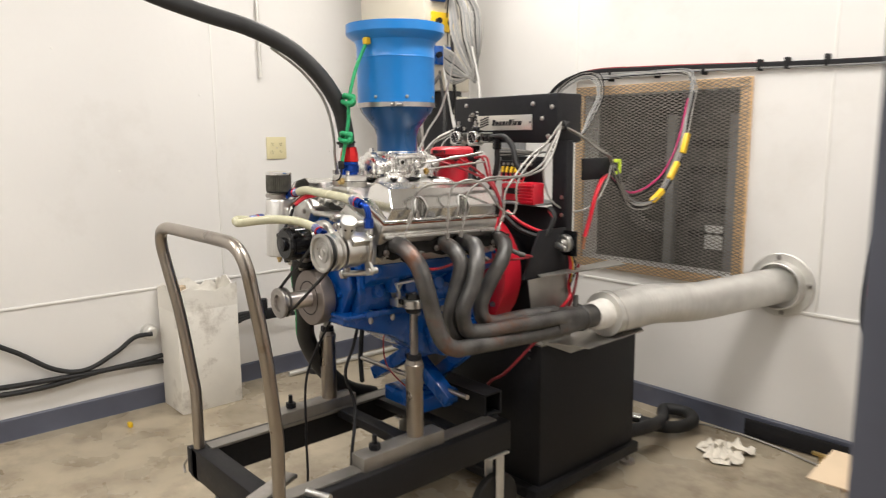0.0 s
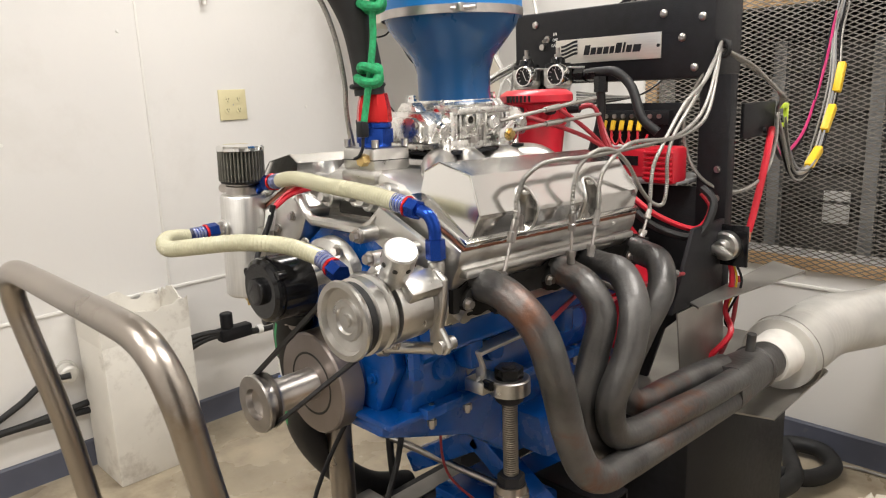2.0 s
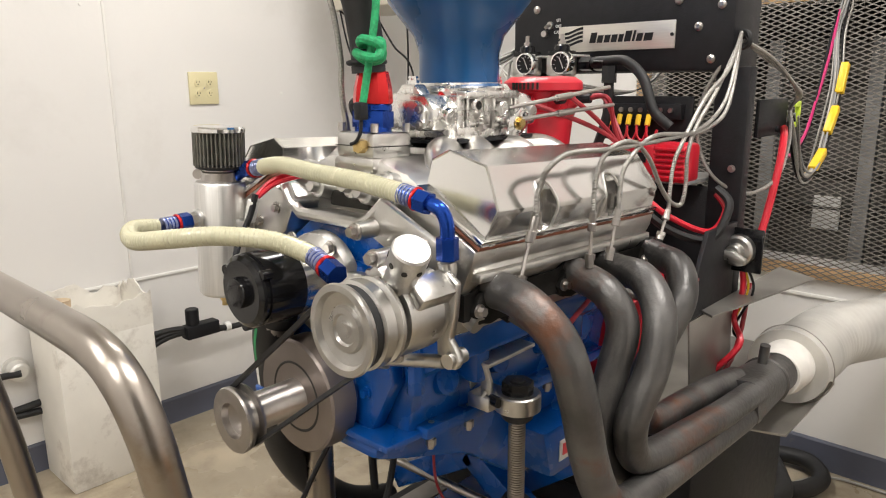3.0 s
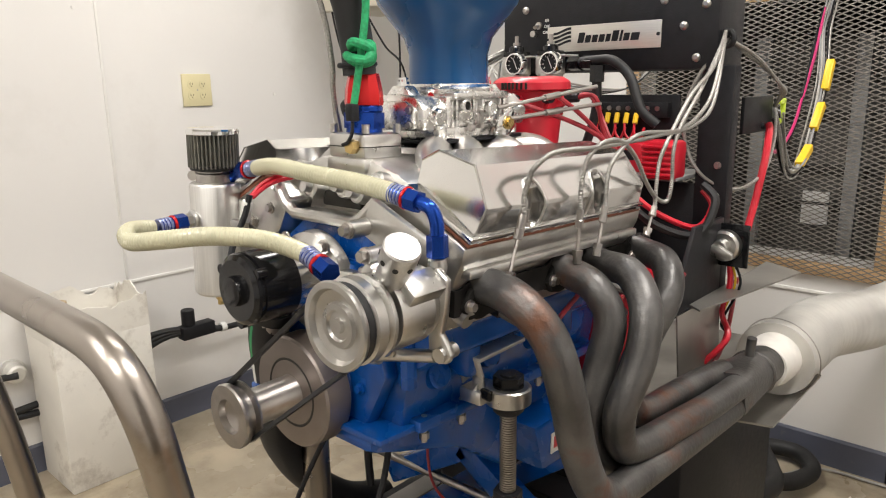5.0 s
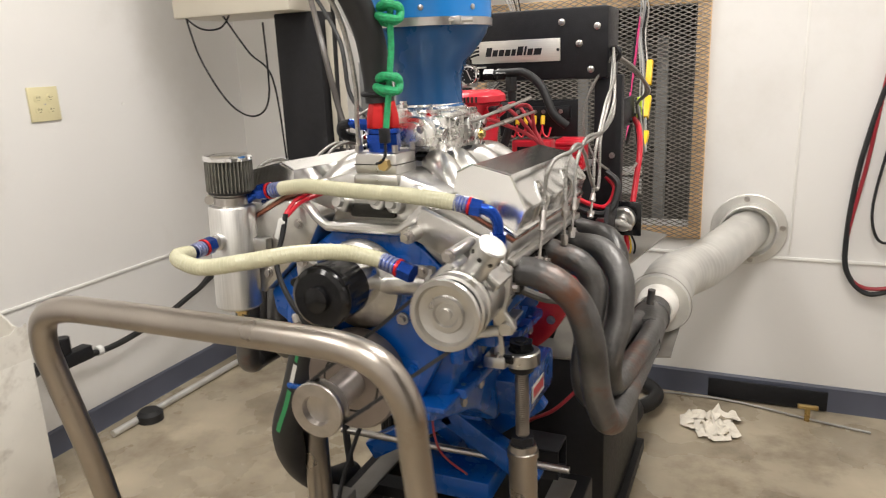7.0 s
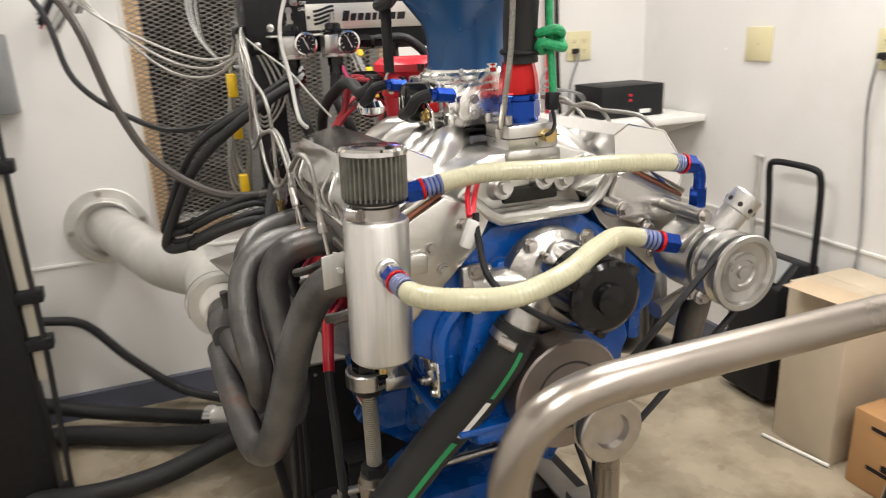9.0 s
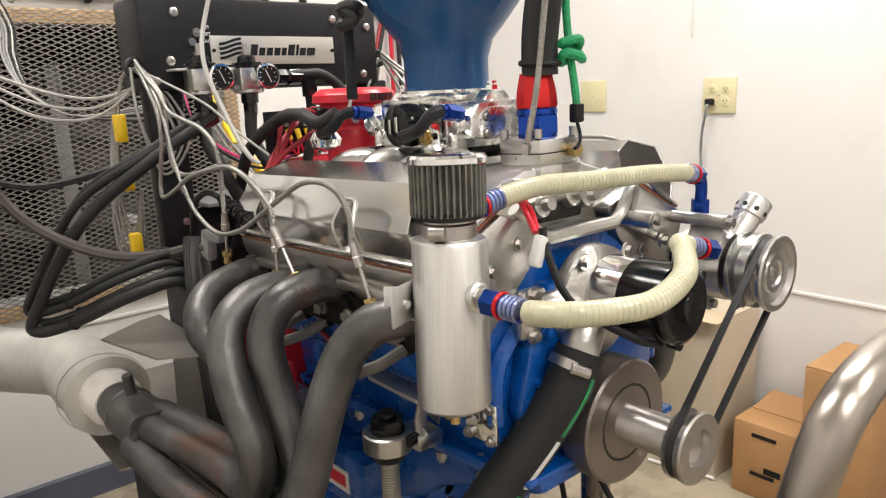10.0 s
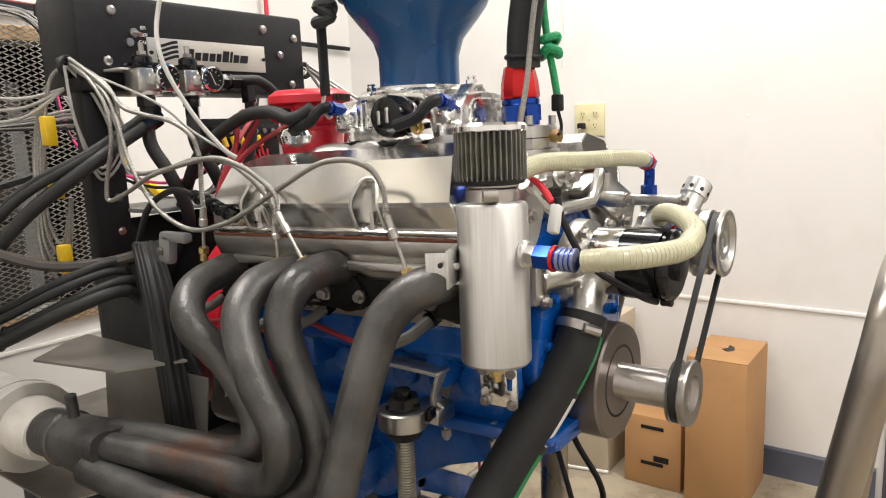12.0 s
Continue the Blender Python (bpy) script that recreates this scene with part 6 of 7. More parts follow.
for s in (1, -1):
    tr = Mesh().prism([(0.272, 0.80), (0.30, 0.78), (0.36, 1.17), (0.272, 1.22)] if s > 0 else [(-0.272, 0.70), (-0.362, 0.755), (-0.40, 0.93), (-0.31, 0.99), (-0.272, 1.0)], "z", 0.852, 0.856)
    solid("sheet_tray", tr, SHEET, "bent sheet-metal tray bolted to the console upright", "tray", group="sheet trays")
    top, d_ = (0.843, 0.10) if s > 0 else (0.832, 0.0)
    under(dy, "side_sheet", Mesh().prism([(0.74 + d_, 0.607), (0.68 + d_, 0.70), (0.655 + d_, top), (0.955, top), (0.985, 0.607)], "x", s * 0.2665, s * 0.2695), SHEET, "dull bare side sheet")
    under(dy, "side_plate", Mesh().prism([(0.67 + 0.6 * d_, top + 0.003), (0.945, top + 0.003), (0.945, 1.0), (0.81, 1.0)], "x", s * 0.262, s * 0.2705, 0.001), BLK)
    sh = Mesh().prism([(0.83, 0.615), (1.33, 0.615), (1.20, 0.55), (0.98, 0.55)], "x", s * 0.268, s * 0.274)
    sh.prism([(s * 0.272, 0.86), (s * 0.41, 0.90), (s * 0.41, 1.22), (s * 0.272, 1.34)], "z", 0.611, 0.615)
    solid("heat_shield", sh, SHEET, "folded bare metal heat shield under the exhaust", "heat shield", group="heat shields")

# ---- sensor leads ----
def cable(name, pts, r, m, label, group="", seg=7, n=8):
    return solid(name, Mesh().tube(pts, r, seg, n=n), m, label, "cable", group=group)
def probe(p, up, e, m):
    """A brass-nutted exhaust probe at p that rises to up."""
    p, up = Vector(p), Vector(up)
    d = up - p
    under(e, "nut", Mesh().hexa(p, p + d * 0.12, 0.0075).cyl(p - d * 0.16, p, 0.006, seg=10), m)
    under(e, "stem", Mesh().cyl(p, p + d * 0.6, 0.0025, seg=8), STEEL)
    under(e, "grip", Mesh().cyl(p + d * 0.58, p + d * 0.75, 0.0062, seg=10, ch=0.001).cyl(p + d * 0.75, p + d * 0.95, 0.005, seg=10), STEEL)
BR, BLx = Vector((0.252, 0.945, 1.338)), Vector((-0.272, 0.958, 1.325))
LEADS_RIGHT = (
    [(0.272, 0.271, 1.128), (0.272, 0.282, 1.148), (0.272, 0.292, 1.160), (0.272, 0.328, 1.174), (0.272, 0.376, 1.176), (0.272, 0.429, 1.174), (0.272, 0.530, 1.175), (0.272, 0.645, 1.179), (0.272, 0.766, 1.187), (0.272, 0.847, 1.223)],
    [(0.272, 0.404, 1.114), (0.272, 0.408, 1.138), (0.272, 0.422, 1.162), (0.272, 0.461, 1.179), (0.272, 0.511, 1.178), (0.272, 0.559, 1.151), (0.272, 0.603, 1.104), (0.272, 0.642, 1.075), (0.272, 0.680, 1.068), (0.272, 0.693, 1.099), (0.272, 0.693, 1.149), (0.272, 0.719, 1.192), (0.272, 0.792, 1.250)],
    [(0.272, 0.474, 1.110), (0.272, 0.484, 1.144), (0.272, 0.530, 1.173), (0.272, 0.584, 1.185), (0.272, 0.709, 1.183), (0.272, 0.799, 1.209), (0.272, 0.848, 1.254)],
    [(0.272, 0.635, 1.086), (0.272, 0.642, 1.134), (0.272, 0.667, 1.166), (0.272, 0.746, 1.236), (0.272, 0.836, 1.285)])
LEADS_LEFT = (
    [(-0.285, 0.262, 1.127), (-0.285, 0.274, 1.150), (-0.285, 0.294, 1.162), (-0.285, 0.325, 1.167), (-0.285, 0.368, 1.161), (-0.285, 0.432, 1.134), (-0.285, 0.503, 1.101), (-0.285, 0.554, 1.081), (-0.285, 0.620, 1.068), (-0.285, 0.674, 1.076), (-0.285, 0.728, 1.104), (-0.285, 0.778, 1.164), (-0.285, 0.803, 1.234), (-0.285, 0.834, 1.279)],
    [(-0.288, 0.444, 1.123), (-0.288, 0.480, 1.148), (-0.288, 0.518, 1.163), (-0.288, 0.565, 1.171), (-0.288, 0.632, 1.163), (-0.288, 0.720, 1.145), (-0.288, 0.787, 1.120), (-0.288, 0.843, 1.105), (-0.288, 0.848, 1.128), (-0.288, 0.819, 1.199), (-0.288, 0.824, 1.252), (-0.288, 0.864, 1.298)],
    [(-0.280, 0.459, 1.104), (-0.280, 0.482, 1.130), (-0.280, 0.508, 1.148), (-0.280, 0.548, 1.165), (-0.280, 0.617, 1.169), (-0.280, 0.689, 1.155), (-0.280, 0.765, 1.148), (-0.280, 0.802, 1.164), (-0.280, 0.809, 1.208), (-0.280, 0.806, 1.260), (-0.280, 0.847, 1.297)],
    [(-0.283, 0.605, 1.123), (-0.283, 0.602, 1.163), (-0.283, 0.606, 1.182), (-0.283, 0.618, 1.203), (-0.283, 0.662, 1.224), (-0.283, 0.732, 1.237), (-0.283, 0.784, 1.250), (-0.283, 0.818, 1.278), (-0.283, 0.878, 1.312)])
mids = {1: LEADS_RIGHT, -1: LEADS_LEFT}
PROBE_Y = {1: (0.239, 0.400, 0.455, 0.612), -1: (0.237, 0.407, 0.457, 0.618)}
for s, hub in ((1, BR), (-1, BLx)):
    for i, yy in enumerate(PORTS[s]):
        e = thing("exhaust_probe", "braided exhaust temperature probe lead clipped to the console", "sensor lead", (s * 0.27, yy, 1.03), "exhaust probes")
        base = (s * (0.272 if s > 0 else 0.280), PROBE_Y[s][i], 1.026 if s > 0 else 1.034)
        top = mids[s][i][0]
        probe(base, (top[0], top[1], top[2] - 0.02), e, STEEL if s > 0 else BRASS)
        pts = [(top[0], top[1], top[2] - 0.025), *mids[s][i], tuple(hub + Vector((0, -0.012, 0.004 * i)))]
        pitch = 2 * math.pi * sum((Vector(b) - Vector(a)).length for a, b in zip(pts, pts[1:])) / 0.0044
        under(e, "braid", Mesh().tube(pts, lambda u: 0.0034 + 0.0005 * math.sin(u * pitch), 8, n=42), WIREW, "pale braided sleeve", angle=60)
        # tail beyond the clip
        if s < 0:
            tail = [hub, hub + Vector((-0.015, 0.03, -0.02)), hub + Vector((-0.03, 0.05 + 0.01 * i, -0.12)), hub + Vector((-0.035 - 0.006 * i, 0.06, -0.25 - 0.02 * i)), hub + Vector((-0.02, 0.05, -0.30 - 0.02 * i)), hub + Vector((-0.005, 0.03, -0.22))]
        elif i == 0:
            tail = [hub, (0.215, 0.932, 1.285), (0.188, 0.925, 1.22), (0.190, 0.925, 1.145), (0.225, 0.932, 1.080), (0.272, 0.985, 1.050), (0.295, 1.07, 1.075), (0.290, 1.14, 1.14), (0.270, 1.195, 1.20)]
        else:
            tail = [hub, (0.27 + 0.006 * i, 1.0, 1.305), (0.298 + 0.005 * i, 1.06, 1.275 - 0.006 * i), (0.292 + 0.004 * i, 1.14, 1.235), (0.268, 1.20, 1.205), (0.272, 1.23, 1.15), (0.266, 1.30, 1.09 - 0.008 * i)]
        under(e, "tail", Mesh().tube(tail, 0.0036, 7, n=8), WIREW)
    solid("cable_clip", Mesh().torus(hub, (s * 0.3, 1, 0), 0.014, 0.0055, 20, 8).cyl(hub, hub + Vector((0, 0.025, 0.012)), 0.006, seg=8), RUB, "black rubber cable clip on the console corner", "clip")
for i in range(3):
    cable("sensor_lead", [BLx + Vector((-0.005, -0.008, 0)), BLx + Vector((0.03 + 0.01 * i, -0.02, -0.05)), BLx + Vector((0.05 + 0.012 * i, -0.03, -0.13)), BLx + Vector((0.02, -0.03, -0.17 - 0.01 * i)), BLx + Vector((-0.01, -0.025, -0.09)), BLx + Vector((-0.01, -0.012, 0))], 0.0026, WIREG, "thin pale coiled lead hanging on the console", "coiled leads")
cable("sensor_lead", [(-0.12, 0.80, 1.60), (-0.19, 0.80, 1.42), (-0.225, 0.76, 1.33), (-0.225, 0.70, 1.245), (-0.232, 0.62, 1.185), (-0.222, 0.60, 1.168)], 0.0038, WIREG, "pale grey lead hanging down to the valve cover")
cable("sensor_lead", [tuple(BLx), (-0.25, 0.87, 1.295), (-0.21, 0.80, 1.255), (-0.18, 0.76, 1.21), (-0.155, 0.70, 1.17)], 0.0022, WIREG, "thin pale lead over the console")
for i in range(3):
    cable("sensor_lead", [(-0.72 - 0.01 * i, 1.30, 1.56 + 0.03 * i), (-0.58, 1.2, 1.40 + 0.01 * i), (-0.44, 1.1 + 0.02 * i, 1.31 - 0.022 * i), (-0.34, 1.03, 1.275 - 0.018 * i), (-0.27, 0.98, 1.29)], 0.003, WIREG, "pale grey lead sagging from the sensor box to the console", "sagging leads")
cable("power_cable", [(-0.90, 1.42, 1.62), (-0.68, 1.25, 1.42), (-0.62, 1.2, 1.24), (-0.5, 1.18, 1.14), (-0.4, 1.15, 1.115), (-0.26, 1.08, 1.15)], 0.007, RUB, "black cable sagging from the sensor box")
cable("power_cable", [(-0.88, 1.40, 1.60), (-0.62, 1.05, 1.42), (-0.54, 1.0, 1.20), (-0.48, 0.98, 1.08), (-0.38, 0.92, 1.01), (-0.29, 0.85, 1.005), (-0.22, 0.80, 1.03)], 0.009, CABB, "grey-brown cable sagging to the console")
hub_l = [(-0.17, 0.87, 1.235), (-0.292, 0.875, 1.165), (-0.40, 0.95, 1.06), (-0.475, 1.04, 0.90), (-0.478, 1.045, 0.862), (-0.43, 0.97, 0.885), (-0.36, 0.86, 0.94), (-0.28, 0.83, 0.955), (-0.245, 0.85, 0.88), (-0.24, 0.86, 0.70), (-0.25, 0.86, 0.50)]
for i in range(4):
    o = Vector((0.012 * (i % 2), 0.014 * (i // 2), 0.016 * i))
    e = thing("coolant_line", "black hose looping out beside the console", "hose", (-0.25, 0.86, 0.50), "looped hoses")
    loop_ = [Vector(q) + o * (0.4 if j in (0, 1) else 1) for j, q in enumerate(hub_l)]
    r_ = 0.011 if i == 0 else 0.0075
    under(e, "tube", Mesh().tube(loop_, r_, 12), RUB)
    under(e, "hose_end", Mesh().cyl(loop_[0], loop_[0] + (loop_[1] - loop_[0]) * 0.22, r_ * 1.35, seg=8), BLKG, "black hose end nut")
    under(e, "tie", Mesh().torus(loop_[5], loop_[6] - loop_[4], r_ + 0.0012, 0.0018, 16, 6), BLK)
for i in range(7):
    u_, w_ = -0.292 + 0.011 * (i % 3), 0.012 * (i // 3)
    cable("loom_cable", [(-0.262 + 0.008 * (i % 3), 0.80 + w_, 1.03), (u_ + 0.006, 0.745 + w_, 0.97), (u_, 0.722 + w_, 0.88), (u_, 0.708 + w_, 0.75), (u_, 0.70 + w_, 0.60), (u_ - 0.01, 0.72 + w_, 0.30), (-0.32, 0.82 + 0.02 * i, 0.05)], 0.0085, RUB, "black ribbed loom running down the console", "loom cables", 8)
for z in (1.0, 1.13, 1.22):
    solid("cable_tag", Mesh().box((-0.30, 0.99, z), (0.02, 0.02, 0.05), 0.003), YEL, "yellow plastic cable tag", "tag", group="cable tags")
# right-hand bundle in front of the mesh
bun = [(-0.70, 1.90, 1.36), (-0.584, 1.93, 1.518), (-0.444, 1.945, 1.590), (-0.359, 1.965, 1.578), (-0.128, 1.965, 1.581), (0.086, 1.96, 1.578), (0.150, 1.935, 1.550), (0.173, 1.91, 1.49), (0.165, 1.89, 1.398), (0.195, 1.80, 1.255), (0.218, 1.65, 1.110), (0.240, 1.50, 1.040), (0.262, 1.32, 1.06), (0.266, 1.215, 1.19)]
for i in range(8):
    o = Vector((0.010 * math.cos(i * 2.4), 0.004, 0.009 * math.sin(i * 2.4)))
    cable("loom_cable", [tuple(Vector(q) + o * (1 + 0.7 * math.sin(j + i))) for j, q in enumerate(bun)], 0.0027, (WIREW, GREYM, WIREG, GREYM, WIREW, BLK, WIREG, BLK)[i], "loose sensor lead draped before the mesh grille", "draped leads")
for i in range(2):
    cable("loom_cable", [(0.160, 1.895, 1.46), (0.155 - 0.008 * i, 1.87, 1.34), (0.150, 1.80, 1.205), (0.172, 1.65, 1.12 - 0.012 * i), (0.205, 1.42, 1.085 - 0.012 * i), (0.255, 1.20, 1.165)], 0.0042, (MAGW, BLK)[i], "single lead strung inside the draped bundle", "draped leads")
for i in range(6):
    a = 0.007 * i
    cable("loom_cable", [(-0.66 + a, 1.90, 1.40), (-0.56, 1.93, 1.515 + a), (-0.444, 1.94, 1.575 + a), (-0.360 + a, 1.935, 1.560 + a), (-0.312 + a, 1.90, 1.49), (-0.322 + a, 1.85, 1.398), (-0.300 + 0.4 * a, 1.75, 1.305), (-0.25, 1.50, 1.24), (-0.20, 1.10, 1.26 - a)], 0.0026, (WIREG, GREYM, WIREG, BLK, WIREW, BLK)[i], "grey lead arching over the grille's corner to the console", "arching leads")
solid("cable_tag", Mesh().box((0.268, 1.235, 1.215), (0.010, 0.035, 0.012), 0.002).box((0.268, 1.25, 1.195), (0.010, 0.010, 0.05), 0.002).box((0.268, 1.235, 1.172), (0.010, 0.035, 0.012), 0.002), LIME, "lime green plastic clip on the console arm", "clip")
for q, rot in (((0.212, 1.80, 1.270), -22), ((0.222, 1.70, 1.160), -42), ((0.236, 1.56, 1.065), -62)):
    solid("cable_tag", Mesh().box(q, (0.021, 0.022, 0.088), 0.004, pose(0, 0, 0, rot, 0, 0)), YEL, "yellow plastic cable tag", "tag", group="cable tags")
solid("junction_plate", Mesh().box((0.252, 1.135, 1.190), (0.008, 0.17, 0.075), 0.002).cyl((0.256, 1.16, 1.165), (0.262, 1.16, 1.165), 0.007, seg=10), BLK, "black steel arm off the console upright", "bracket")
pc = thing("power_cable", "thick red power cable with a copper lug beside the console", "cable", (0.288, 1.02, 0.93))
under(pc, "insulation", Mesh().tube([(0.262, 1.19, 1.165), (0.285, 1.12, 1.150), (0.297, 1.07, 1.10), (0.293, 1.045, 1.02), (0.288, 1.025, 0.960)], 0.0075, 10), RED)
under(pc, "lug", Mesh().cyl((0.288, 1.025, 0.962), (0.287, 1.022, 0.940), 0.0068, seg=12).box((0.287, 1.021, 0.930), (0.004, 0.014, 0.026), 0.001), COPPER, "copper cable lug")
cable("power_cable", [(0.285, 1.0, 0.868), (0.28, 0.95, 0.72), (0.24, 0.80, 0.60), (0.16, 0.765, 0.50), (0.06, 0.775, 0.42), (-0.05, 0.80, 0.20)], 0.0048, DKRED, "dark red cable down the cabinet's front")
cable("power_cable", [(0.15, 0.78, 1.06), (0.20, 0.80, 1.02), (0.25, 0.86, 0.99), (0.27, 0.88, 1.03), (0.25, 0.88, 1.06)], 0.006, RED, "red battery lead behind the cylinder head")
cable("power_cable", [(0.14, 0.77, 1.05), (0.20, 0.79, 1.00), (0.26, 0.84, 0.98), (0.28, 0.87, 1.04), (0.25, 0.88, 1.07)], 0.008, RUB, "black lead behind the cylinder head")
for k_, c_ in enumerate((RED, YEL, BLK)):
    cable("signal_wire", [(0.285, 0.94, 0.93), (0.29 + 0.01 * k_, 0.95, 0.87), (0.275, 0.96, 0.80 - 0.01 * k_), (0.30, 0.93, 0.76), (0.26, 0.9, 0.70)], (0.0062, 0.0022, 0.0026)[k_], c_, "wire below the shut-off plate")
# cable run along the north wall above the grille
for i in range(5):
    cable("wall_cable", [(-0.75, 1.96, 1.40 - 0.01 * i), (-0.62, 1.97, 1.55), (-0.42, 1.985, 1.595 + 0.006 * i), (-0.1, 1.985, 1.590 + 0.006 * i), (0.15, 1.985, 1.580 + 0.006 * i), (0.55, 1.987, 1.568 + 0.004 * i), (0.90, 1.987, 1.558 + 0.004 * i), (1.52, 1.985, 1.56)], (0.006, 0.006, 0.009, 0.009, 0.005)[i], (GREYM, WIREG, BLK, BLK, DKRED)[i], "cable run clipped along the white wall over the grille", "wall cables")
for x in (-0.30, -0.05, 0.18, 0.42, 0.53, 0.68, 0.90):
    solid("cable_clip", Mesh().box((x, YN - 0.018, 1.583), (0.014, 0.036, 0.045), 0.003), BLK, "small black cable clip on the wall", "clip", group="wall clips")
for k_, (c_, r_) in enumerate(((DKRED, 0.007), (RUB, 0.009))):
    cable("cable_loop", [(1.02 + 0.015 * k_, 1.98, 1.56), (0.955 + 0.012 * k_, 1.98, 1.30), (0.915 - 0.02 * k_, 1.98, 0.95), (0.875, 1.98, 0.66), (0.895, 1.98, 0.54), (0.97, 1.98, 0.50 - 0.02 * k_), (1.07, 1.98, 0.55), (1.12, 1.98, 0.75), (1.10, 1.98, 1.15), (1.09, 1.98, 1.56)], r_, c_, "long cable loop hanging on the white wall", "hanging loops", 8)
cable("cable_loop", [(0.98, 1.985, 1.05), (0.945, 1.985, 0.80), (0.97, 1.985, 0.68), (1.02, 1.985, 0.70), (1.05, 1.985, 0.95)], 0.005, RUB, "short black cable loop on the white wall")

# ---- sensor box on its stand ----
sb = thing("sensor_stand", "beige sensor box on a square black steel post", "sensor stand", (-1.03, 1.52, 0))
under(sb, "post", Mesh().box((-0.985, 1.51, 0.77), (0.19, 0.10, 1.52), 0.006), BLK, "black square post")
under(sb, "base", Mesh().box((-0.985, 1.50, 0.012), (0.21, 0.14, 0.024), 0.004), BLK)
for z in (0.66, 0.52, 1.02):
    under(sb, "clamp", Mesh().box((-0.858, 1.49, z), (0.07, 0.05, 0.035), 0.004).cyl((-0.84, 1.464, z), (-0.84, 1.458, z), 0.008, seg=10), BLK, "black clamp bracket")
under(sb, "strip", Mesh().box((-0.870, 1.53, 0.95), (0.03, 0.07, 1.10), 0.004), BEIGE, "beige wiring duct")
bxx = under(sb, "box", Mesh().box((-1.19, 1.50, 1.90), (0.52, 0.30, 0.74), 0.008), BEIGE, "beige enamel box")
under(bxx, "seam", Mesh().box((-0.9285, 1.50, 1.90), (0.002, 0.006, 0.72), 0), DARKSLOT)
for z in (2.0, 1.86, 1.70):
    m_ = under(bxx, "module", Mesh().box((-0.922, 1.46, z), (0.018, 0.14, 0.09), 0.003), JBLUE if z != 1.86 else YEL, "coloured connector module")
    for yy in (1.42, 1.50):
        under(m_, "connector", Mesh().cyl((-0.913, yy, z), (-0.885, yy - 0.01, z), 0.014, seg=14), BLK)
for i in range(15):
    a = 0.012 * i
    cable("loom_cable", [(-0.89, 1.43 + 0.01 * i, 2.0 - 0.04 * (i % 4)), (-0.74, 1.36, 2.02 - a * 0.5), (-0.56 - 0.014 * i, 1.34 + 0.004 * (i % 5), 1.88), (-0.52 - 0.013 * i, 1.33, 1.74), (-0.58, 1.34 + 0.005 * (i % 4), 1.60 - 0.004 * i), (-0.72, 1.36, 1.55 + 0.009 * i), (-0.84, 1.40, 1.60 + 0.009 * i), (-0.86, 1.42, 1.74)], 0.0036 + 0.0006 * (i % 3), (WIREW, GREYM, WIREG, BLK, WIREW, GREYM)[i % 6], "coiled grey cable at the sensor box", "coiled cables")
cable("loom_cable", [(-0.80, 1.40, 2.5), (-0.78, 1.38, 2.0), (-0.80, 1.42, 1.60), (-0.835, 1.47, 1.3), (-0.845, 1.475, 0.9), (-0.845, 1.475, 0.5), (-0.86, 1.46, 0.012)], 0.008, RUB, "thick black loom beside the sensor post", seg=10)
cable("loom_cable", [(-0.58, 1.33, 1.70), (-0.46, 1.25, 1.55), (-0.40, 1.2, 1.46)], 0.006, WIREG, "grey lead running down to the console")
for k_, pts in enumerate(([(-1.40, 1.36, 1.54), (-1.36, 1.37, 1.38), (-1.26, 1.38, 1.22), (-1.15, 1.38, 1.17), (-1.09, 1.40, 1.24), (-1.085, 1.40, 1.50)], [(-1.42, 1.37, 1.54), (-1.34, 1.37, 1.49), (-1.25, 1.37, 1.49), (-1.20, 1.37, 1.54)], [(-1.25, 1.38, 1.54), (-1.16, 1.4, 1.40), (-1.08, 1.42, 1.30), (-1.06, 1.43, 1.0)])):
    cable("thin_cable", pts, 0.0035, BLK, "thin black cable looping under the sensor box")
solid("switch_box", Mesh().box((-0.94, YN - 0.03, 1.23), (0.17, 0.06, 0.24), 0.006).box((-0.94, YN - 0.062, 1.24), (0.03, 0.012, 0.06), 0.003), GREYM, "grey electrical switch box on the white wall", "switch box")

# ---- loose hoses on the floor ----
for k_, pts in enumerate(([(-1.05, 1.92, 0.16), (-0.85, 1.9, 0.08), (-0.6, 1.80, 0.05), (-0.42, 1.70, 0.05), (-0.28, 1.52, 0.12), (-0.2, 1.405, 0.22)], [(-1.15, 1.86, 0.04), (-0.9, 1.82, 0.04), (-0.66, 1.70, 0.04), (-0.40, 1.55, 0.07), (-0.25, 1.42, 0.15)], [(-1.20, 1.62, 0.10), (-1.0, 1.50, 0.045), (-0.84, 1.42, 0.045), (-0.62, 1.42, 0.05), (-0.40, 1.44, 0.10), (-0.24, 1.41, 0.16)])):
    cable("floor_hose", pts, 0.032 if k_ != 0 else 0.026, RUB, "fat black water hose lying on the concrete", "floor hoses", 14)
cable("wall_hose", [(-1.10, 1.97, 0.44), (-0.92, 1.965, 0.41), (-0.80, 1.96, 0.375), (-0.69, 1.95, 0.24), (-0.58, 1.94, 0.12), (-0.50, 1.92, 0.06), (-0.38, 1.86, 0.03), (-0.27, 1.70, 0.05), (-0.20, 1.50, 0.12)], 0.016, RUB, "black hose curving down the wall", seg=10)
hc = thing("hose_coupling", "plated hose coupling at the absorber", "coupling", (-0.3, 1.6, 0.1))
under(hc, "barrel", Mesh().cyl((-0.42, 1.68, 0.06), (-0.32, 1.58, 0.09), 0.038, seg=24, ch=0.003), GALV)
under(hc, "collar", Mesh().cyl((-0.44, 1.70, 0.055), (-0.415, 1.675, 0.062), 0.044, seg=24), CHROME)
